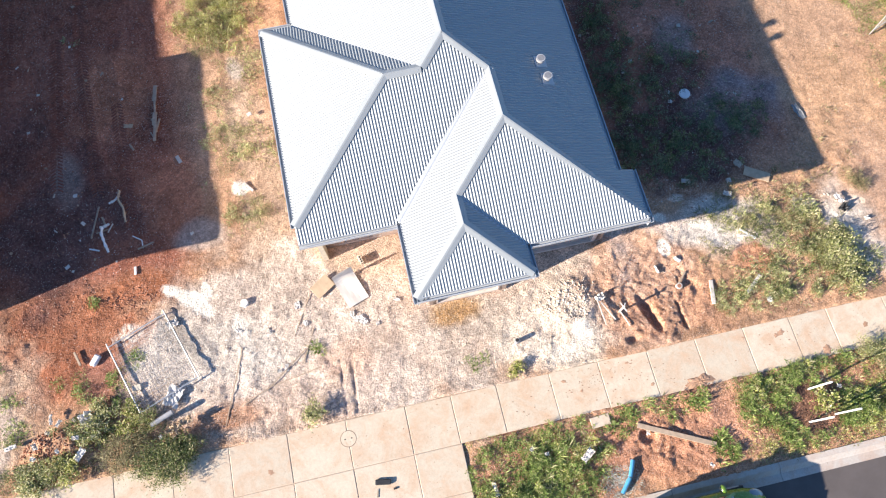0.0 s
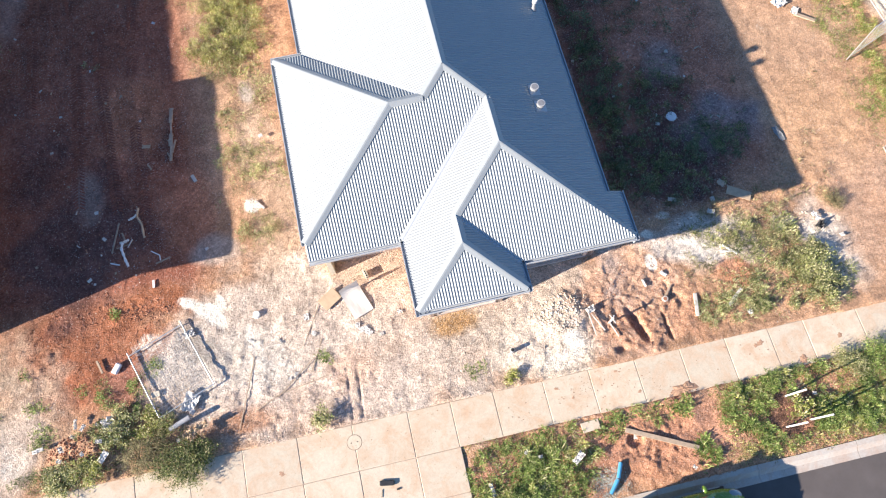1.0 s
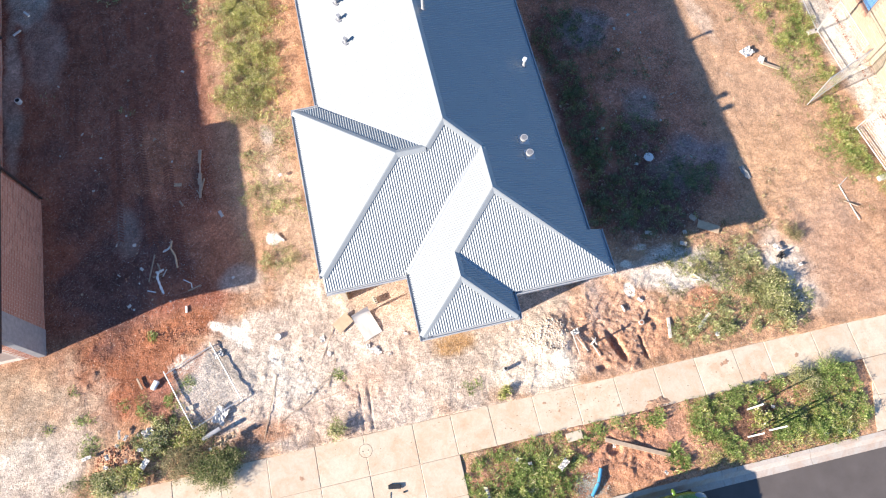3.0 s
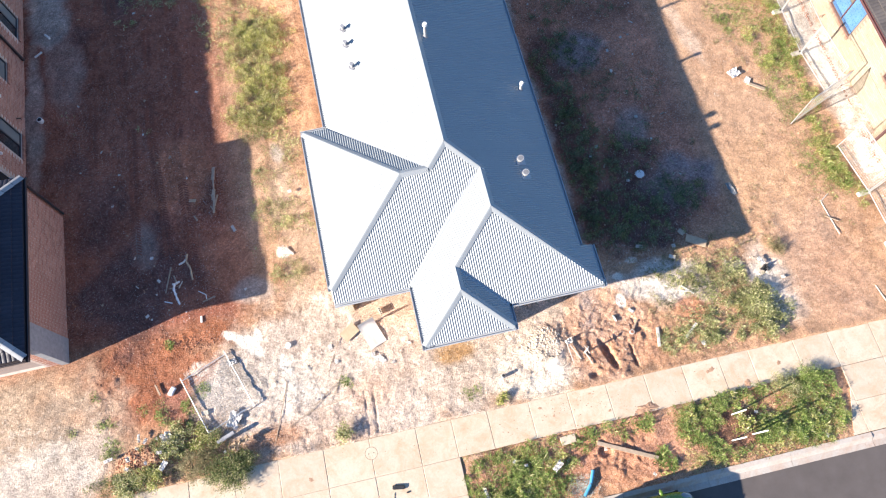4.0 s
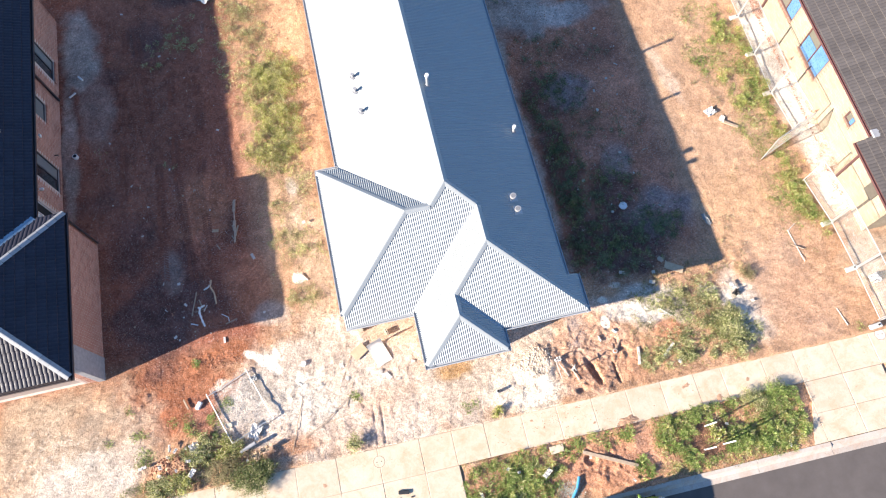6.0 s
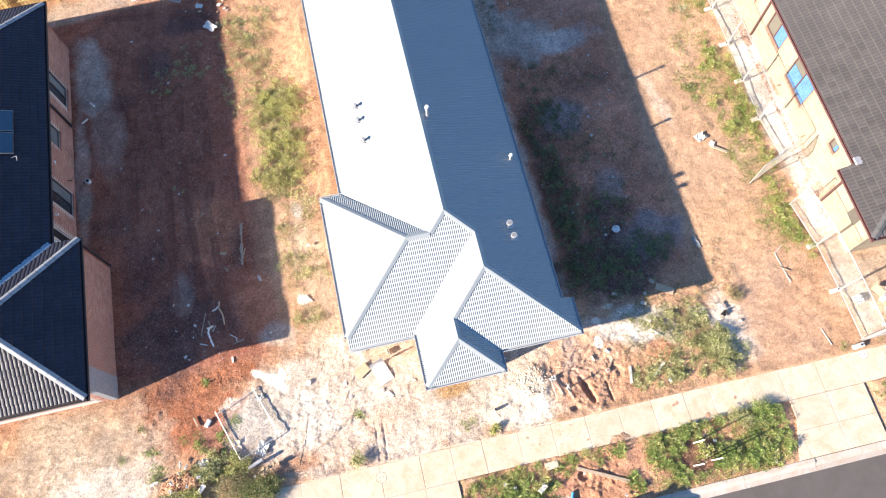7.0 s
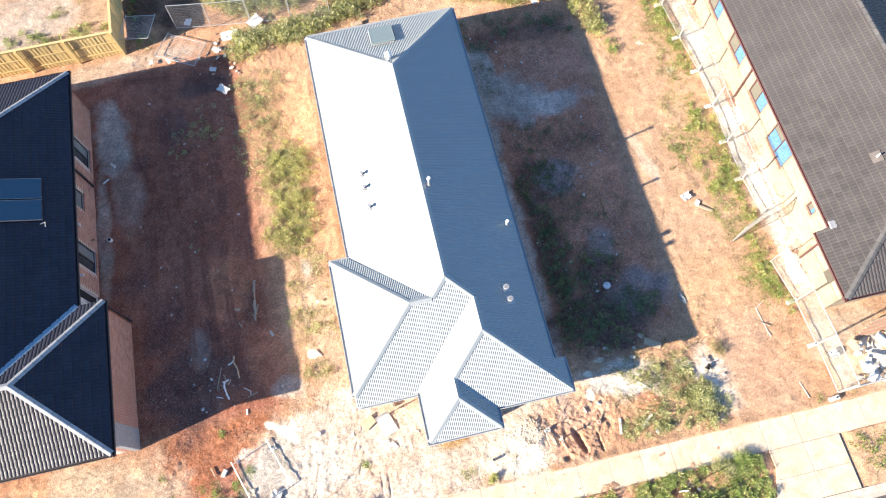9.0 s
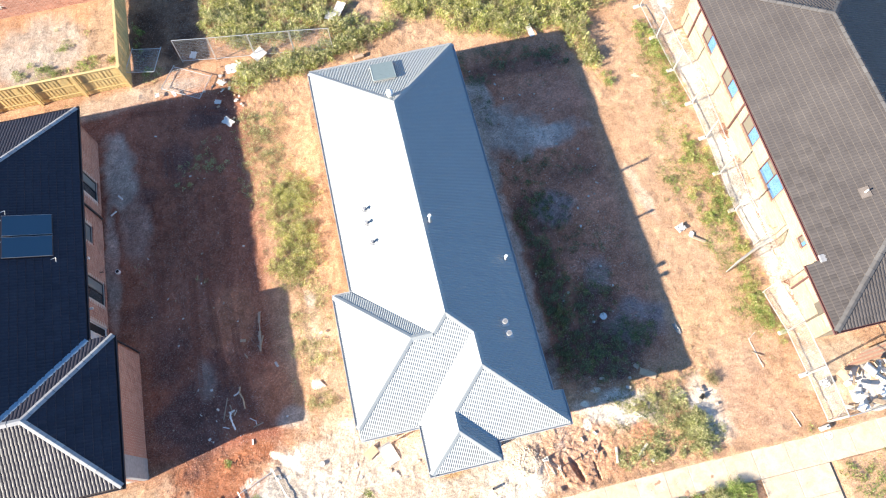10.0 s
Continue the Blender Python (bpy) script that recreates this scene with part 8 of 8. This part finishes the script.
stones("gravel", "white crumbs of plaster over the red lot", -6.6, 13.5, 3.2, 8.0, 700, (0.006, 0.02), WHITE_CRUMB, 113, "gravel")
stones("gravel", "white crumbs of plaster over the shaded lot", 11.4, 12.0, 3.0, 9.0, 520, (0.006, 0.026), WHITE_CRUMB, 114, "gravel")
stones("clods", "broken orange clods turned up beside the lime", -5.35, 5.12, 0.75, 0.30, 300, (0.012, 0.06), CLOD, 115, "soil clods")
stones("clods", "small orange clods over the rusty soil", -7.3, 4.5, 1.8, 1.3, 1200, (0.008, 0.04), CLOD, 116, "soil clods")
stones("gravel", "fine pale grit over the front yard", 1.5, 2.6, 7.5, 2.3, 9000, (0.005, 0.022), SOIL_CRUMB, 117, "gravel")
stones("rubble", "lumps of limestone round the rubble heap", 6.6, 1.9, 1.1, 1.2, 500, (0.01, 0.05), STONE, 118)
for k in range(40):
    x, y = rnd.uniform(8.6, 14.4), rnd.uniform(5.5, 23.0)
    scrap("litter_scrap", x, y, rnd.uniform(0.05, 0.2), rnd.uniform(0.05, 0.14), rnd.uniform(0, 180), rnd.choice((SHEET_WHITE, STONE, PALE_SLAB)), "pale scrap on the shaded lot", "litter", 0.03, 0.02, 300 + k, group="litter on the right lot")
for k in range(46):
    x, y = rnd.gauss(-3.9, 0.7), rnd.gauss(25.0, 0.9)
    scrap("litter_scrap", x, y, rnd.uniform(0.05, 0.25), rnd.uniform(0.04, 0.16), rnd.uniform(0, 180), rnd.choice((SHEET_WHITE, SHEET_WHITE, CARDBOARD, PALE_SLAB)), "torn white scrap among rear rubbish", "litter", 0.04, 0.02, 400 + k, group="litter at the rear")
# long splintered plank in the left lot
for x0, y0, x1, y1, w in ((-4.0, 11.9, -4.08, 11.35, 0.12), (-4.07, 11.4, -4.1, 10.85, 0.06), (-4.1, 10.95, -4.16, 10.5, 0.13), (-4.12, 10.6, -4.2, 9.95, 0.09), (-4.22, 10.75, -4.1, 10.25, 0.05), (-3.98, 10.7, -4.12, 10.3, 0.06), (-4.3, 10.3, -4.18, 10.0, 0.04)):
    plank(x0, y0, x1, y1, w, 0.03, TIMBER, "splintered strip of timber on shaded soil", "timber_strip", 0.05, "splintered plank")
plank(-3.6, 9.3, -3.5, 9.05, 0.11, 0.04, PALE_SLAB, "short pale offcut on shaded soil", lift=0.03)
plank(-4.95, 10.0, -4.85, 9.8, 0.06, 0.04, TIMBER, "short timber offcut on shaded soil", lift=0.03)
stones("cement_lump", "pale spilt cement beside the weeds", -1.83, 7.78, 0.26, 0.28, 60, (0.012, 0.03), STONE, 111)
plank(-1.73, 7.94, -1.48, 7.62, 0.07, 0.05, PALE_SLAB, "short pale plank beside spilt cement")
scrap("white_box", -1.24, 10.15, 0.16, 0.14, 20, SHEET_WHITE, "small white carton beside weeds", "carton", 0.12, 0.01, 141, 0.02)
shrub(15.9, 3.85, 0.42, 0.3, 1500, DRY_WEED, "heap of cut dry grass on the lot", 142, (0.06, 0.14), (0.003, 0.008), 20)
scrap("black_bag", 15.22, 3.16, 0.3, 0.22, 30, BLACK_PLASTIC, "crumpled black plastic bag beside cut grass", "bag", 0.03, 0.07, 143)
scrap("white_rag", 15.18, 3.46, 0.16, 0.34, 25, SHEET_WHITE, "white rag beside the black bag", "rag", 0.05, 0.04, 144)
scrap("white_rag", 15.75, 2.72, 0.14, 0.12, 5, SHEET_WHITE, "scrap of white rag on pale dust", "rag", 0.03, 0.03, 145)
scrap("white_bag", -6.63, 1.98, 0.42, 0.46, 10, SHEET_WHITE, "crumpled white bag among weeds", "bag", 0.1, 0.08, 84)
scrap("white_bag", -4.35, 2.1, 0.6, 0.45, 60, SHEET_WHITE, "torn white sheeting under the fence panel", "bag", 0.05, 0.05, 85)
scrap("white_bag", -4.2, 4.1, 0.35, 0.25, 20, SHEET_WHITE, "torn white sheeting under the fence panel", "bag", 0.03, 0.06, 86)
t = part("foam_block", box(B(), (-0.16, -0.09, 0), (0.16, 0.09, 0.12), bevel=0.03), WHITE_PLASTIC)
t.matrix_world = pose(-6.35, 3.55, float(ground_height(-6.35, 3.55)), 0, 0, 55)
tagged(t, "white foam block on red soil", "foam block")
t = part("paver", box(B(), (-0.12, -0.08, 0), (0.12, 0.08, 0.06), bevel=0.01), RENDER_CREAM)
t.matrix_world = pose(-5.3, 2.55, float(ground_height(-5.3, 2.55)) + 0.02, 0, 0, 5)
tagged(t, "small cream paver among weeds", "paver")
t = thing("bollard_pipe", (-4.75, 1.52, float(ground_height(-4.75, 1.52))), "grey pipe lying in the weeds", "pipe")
part("pipe", tube(B(), (-0.2, -0.06, 0.2), (0.4, 0.14, 0.28), 0.07, 14), RENDER_GREY, t)
part("bore", tube(B(), (-0.202, -0.0607, 0.2), (-0.206, -0.062, 0.1995), 0.055, 14), DARK_HOLE, t)
scrap("rag", -4.05, 1.35, 0.4, 0.2, 15, CARDBOARD, "brown rag among weeds", "rag", 0.25, 0.06, 87)
plank(-6.9, 3.9, -6.75, 3.5, 0.06, 0.05, label="short timber peg standing in red soil", lift=0.08)
for k, (x, y, w, d) in enumerate(((-7.55, 2.2, 0.1, 0.3), (-7.35, 2.05, 0.22, 0.12), (-7.9, 1.55, 0.2, 0.14), (-7.95, 1.25, 0.16, 0.12), (-7.3, 1.3, 0.1, 0.14), (-6.85, 1.55, 0.12, 0.2), (-6.75, 1.1, 0.2, 0.36), (-8.6, 1.7, 0.34, 0.12), (-7.6, 1.85, 0.1, 0.16), (-4.75, 1.1, 0.14, 0.1), (-4.55, 0.95, 0.1, 0.14), (-6.95, 2.05, 0.08, 0.12))):
    scrap("litter_scrap", x, y, w, d, 53 * k, (SHEET_WHITE, SHEET_WHITE, PALE_SLAB)[k % 3], "pale rubbish among corner weeds", "litter", 0.14, 0.03, 560 + k, group="litter in the corner weeds")
for k, (x, y) in enumerate(((-4.45, 1.2), (-4.28, 1.24), (-4.36, 1.1))):
    scrap("rag", x, y, 0.26, 0.2, 60 * k, CARDBOARD, "crumpled tan wrapper among weeds", "rag", 0.3, 0.05, 580 + k, group="tan wrappers")
for x, y, w, d, turn in ((-2.0, 26.7, 0.75, 0.6, 35), (2.9, 28.75, 0.55, 0.9, -35), (2.35, 28.35, 0.6, 0.5, -30), (13.1, 24.6, 0.3, 0.8, 8)):
    ob = part("white_board", box(B(), (-w / 2, -d / 2, 0), (w / 2, d / 2, 0.02), bevel=0.004), SHEET_WHITE)
    ob.matrix_world = pose(x, y, float(ground_height(x, y)) + 0.25, 6, -5, turn)
    tagged(ob, "flat white board lying on rear weeds", "board", "white boards at the rear")
# rear rubbish
for k, (x, y, w, d) in enumerate(((-3.5, 26.2, 1.0, 0.7), (-3.0, 25.7, 0.6, 0.5), (-4.2, 22.8, 0.45, 0.7), (-5.6, 27.6, 0.5, 0.4), (-7.8, 25.4, 0.3, 0.25), (-6.9, 25.3, 0.45, 0.2), (-4.3, 25.4, 0.5, 0.3), (-4.6, 24.2, 0.4, 0.3), (-0.5, 29.6, 0.3, 0.3))):
    scrap("rubbish_sheet", x, y, w, d, 23 * k, SHEET_WHITE, "torn white sheeting among rear weeds", "rubbish", 0.15, 0.022, 120 + k, group="rubbish at the rear")
t = part("timber_block", box(B(), (-0.3, -0.12, 0), (0.3, 0.12, 0.15), bevel=0.02), TIMBER)
t.matrix_world = pose(3.4, 25.3, 0.03, 0, 0, 8)
tagged(t, "short timber block among weeds", "timber offcut")
# builders' rubbish heap in front of the cream house
t = thing("rubbish_cage", (22.7, 1.85, 0), "heap of white builders' rubbish behind mesh", "rubbish heap")
rs = random.Random(23)
for k in range(64):
    m = pose(rs.uniform(-1.2, 1.5), rs.uniform(-0.8, 0.95), 0.15 + rs.uniform(0, 0.5), rs.uniform(-25, 25), rs.uniform(-25, 25), rs.uniform(0, 180))
    s = (rs.uniform(0.06, 0.32), rs.uniform(0.04, 0.18), rs.uniform(0.008, 0.05))
    part("rubbish_piece", box(B(), [-v for v in s], s, m, bevel=0.008), rs.choice((SHEET_WHITE, SHEET_WHITE, WHITE_PLASTIC, PALE_SLAB, CARDBOARD, TIMBER)), t)
part("rubble_base", tube(B(), (0.15, 0, 0.0), (0.15, 0, 0.35), 1.15, 16, 0.6), PALE_SLAB, t)
scrap("white_bag", 20.8, 2.45, 0.5, 0.4, 10, SHEET_WHITE, "white bag behind the mesh fence", "bag", 0.05, 0.12, 88)
for k in range(7):
    plank(22.0 + 0.15 * k, 2.9 + 0.08 * k, 24.6, 3.0 + 0.1 * k, 0.09, 0.04, SILL_BRICK if k % 2 else TIMBER, "stacked brown timber beside the rubbish", "stacked_timber", 0.05 + 0.04 * k, "timber stack")
t = thing("white_pot", (-10.55, 15.55, 0.0), "round white drain riser in grey soil", "drain riser")
part("ring", tube(B(), (0, 0, -0.05), (0, 0, 0.2), 0.11, 20), WHITE_PLASTIC, t)
part("bore", tube(B(), (0, 0, 0.198), (0, 0, 0.203), 0.08, 20), DARK_HOLE, t)
plank(-10.75, 18.75, -10.45, 18.95, 0.07, 0.06, WHITE_TRIM, "white pipe offcut at the foot of the wall", "pipe_offcut")
plank(-10.3, 19.8, -10.1, 19.55, 0.09, 0.08, WHITE_TRIM, "white pipe offcut at the foot of the wall", "pipe_offcut")


# ---- the parked car ----
def build_car():
    root = thing("car", (8.05, -4.22, -0.08), "parked lime-green hatchback at the kerb", "car")
    L, W = 3.75, 1.66

    def loft(sections, mat, name, label=""):
        bm = B()
        rows = []
        for x, pts in sections:
            rows.append([bm.verts.new((x, y, z)) for y, z in pts])
        for a, b in zip(rows, rows[1:]):
            for i in range(len(a) - 1):
                bm.faces.new((a[i], a[i + 1], b[i + 1], b[i]))
        bm.faces.new(rows[0])
        bm.faces.new(rows[-1][::-1])
        ob = part(name, bm, mat, root, label)
        for p in ob.data.polygons:
            p.use_smooth = True
        return ob

    def sec(hw, z0, z1, crown):
        return [(-hw * 0.92, z0), (-hw, z0 + 0.2), (-hw, z1 - 0.12), (-hw * 0.88, z1 - 0.02), (-hw * 0.45, z1 + crown), (hw * 0.45, z1 + crown), (hw * 0.88, z1 - 0.02), (hw, z1 - 0.12), (hw, z0 + 0.2), (hw * 0.92, z0)]

    h = W / 2
    loft([(-1.86, sec(h * 0.80, 0.35, 0.78, 0.02)), (-1.78, sec(h * 0.94, 0.24, 0.92, 0.02)), (-1.2, sec(h, 0.2, 0.98, 0.02)), (0.0, sec(h, 0.2, 0.97, 0.02)), (0.75, sec(h, 0.2, 0.96, 0.03)), (1.25, sec(h * 0.98, 0.2, 0.90, 0.04)), (1.62, sec(h * 0.88, 0.22, 0.80, 0.03)), (1.80, sec(h * 0.66, 0.26, 0.66, 0.02)), (1.87, sec(h * 0.45, 0.34, 0.52, 0.01))], CAR_PAINT, "body")
    roofz = lambda hw, z: [(-hw, z - 0.06), (-hw * 0.8, z), (0, z + 0.03), (hw * 0.8, z), (hw, z - 0.06)]
    bm = B()
    low = [(-1.65, 0.74), (0.92, 0.74), (0.92, -0.74), (-1.65, -0.74)]
    top = [(-1.25, 0.57), (0.10, 0.58), (0.10, -0.58), (-1.25, -0.57)]
    a = [bm.verts.new((x, y, 0.96)) for x, y in low]
    b = [bm.verts.new((x, y, 1.45)) for x, y in top]
    for i in range(4):
        bm.faces.new((a[i], a[(i + 1) % 4], b[(i + 1) % 4], b[i]))
    bm.faces.new(b)
    bm.faces.new(a[::-1])
    part("glasshouse", bm, GLASS, root, "dark tinted cabin glass")
    loft([(-1.30, roofz(0.58, 1.47)), (-0.6, roofz(0.62, 1.51)), (0.14, roofz(0.60, 1.47))], CAR_PAINT, "roof_panel")
    for s in (-1, 1):
        for foot, head, wide in (((0.95, 0.745 * s, 0.96), (0.12, 0.59 * s, 1.46), 0.07), ((-0.45, 0.745 * s, 0.97), (-0.45, 0.61 * s, 1.46), 0.06), ((-1.62, 0.73 * s, 0.97), (-1.24, 0.58 * s, 1.46), 0.16)):
            part("pillar", beam(B(), foot, head, wide, 0.05), CAR_PAINT, root)
        bm = B()
        bmesh.ops.create_uvsphere(bm, u_segments=16, v_segments=10, radius=1, matrix=Matrix.Translation((0.72, 0.90 * s, 1.0)) @ Matrix.Diagonal((0.075, 0.11, 0.075, 1)))
        m = part("mirror", bm, CAR_PAINT, root)
        part("mirror_glass", box(B(), (0.645, 0.90 * s - 0.08, 0.95), (0.652, 0.90 * s + 0.08, 1.05)), GLASS, m)
        bm = B()
        bmesh.ops.create_uvsphere(bm, u_segments=16, v_segments=10, radius=1, matrix=Matrix.Translation((1.56, 0.62 * s, 0.76)) @ pose(0, 0, 0, 0, 22, -25 * s) @ Matrix.Diagonal((0.22, 0.11, 0.06, 1)))
        part("headlight", bm, PALE_GLASS, root, "clear headlight lens")
        bm = box(B(), (-1.87, 0.6 * s - 0.1, 0.7), (-1.80, 0.6 * s + 0.1, 0.95), bevel=0.02)
        part("tail_light", bm, simple("red_lens", (0.4, 0.02, 0.02), 0.2, bump=0), root)
        for x in (-1.15, 1.18):
            w = part("wheel", tube(B(), (x, (h - 0.2) * s, 0.29), (x, (h + 0.01) * s, 0.29), 0.29, 24), RUBBER, root)
            part("rim", tube(B(), (x, (h - 0.01) * s, 0.29), (x, (h + 0.02) * s, 0.29), 0.19, 20), STEEL, w)
    # wipers and bonnet shut-line
    part("wiper", beam(B(), (0.93, -0.55, 0.985), (0.80, 0.0, 1.05), 0.015, 0.012), BLACK_PLASTIC, root)
    part("wiper", beam(B(), (0.93, 0.0, 0.985), (0.80, 0.5, 1.05), 0.015, 0.012), BLACK_PLASTIC, root)
    part("grille", box(B(), (1.86, -0.3, 0.36), (1.885, 0.3, 0.46), bevel=0.01), BLACK_PLASTIC, root)


build_car()
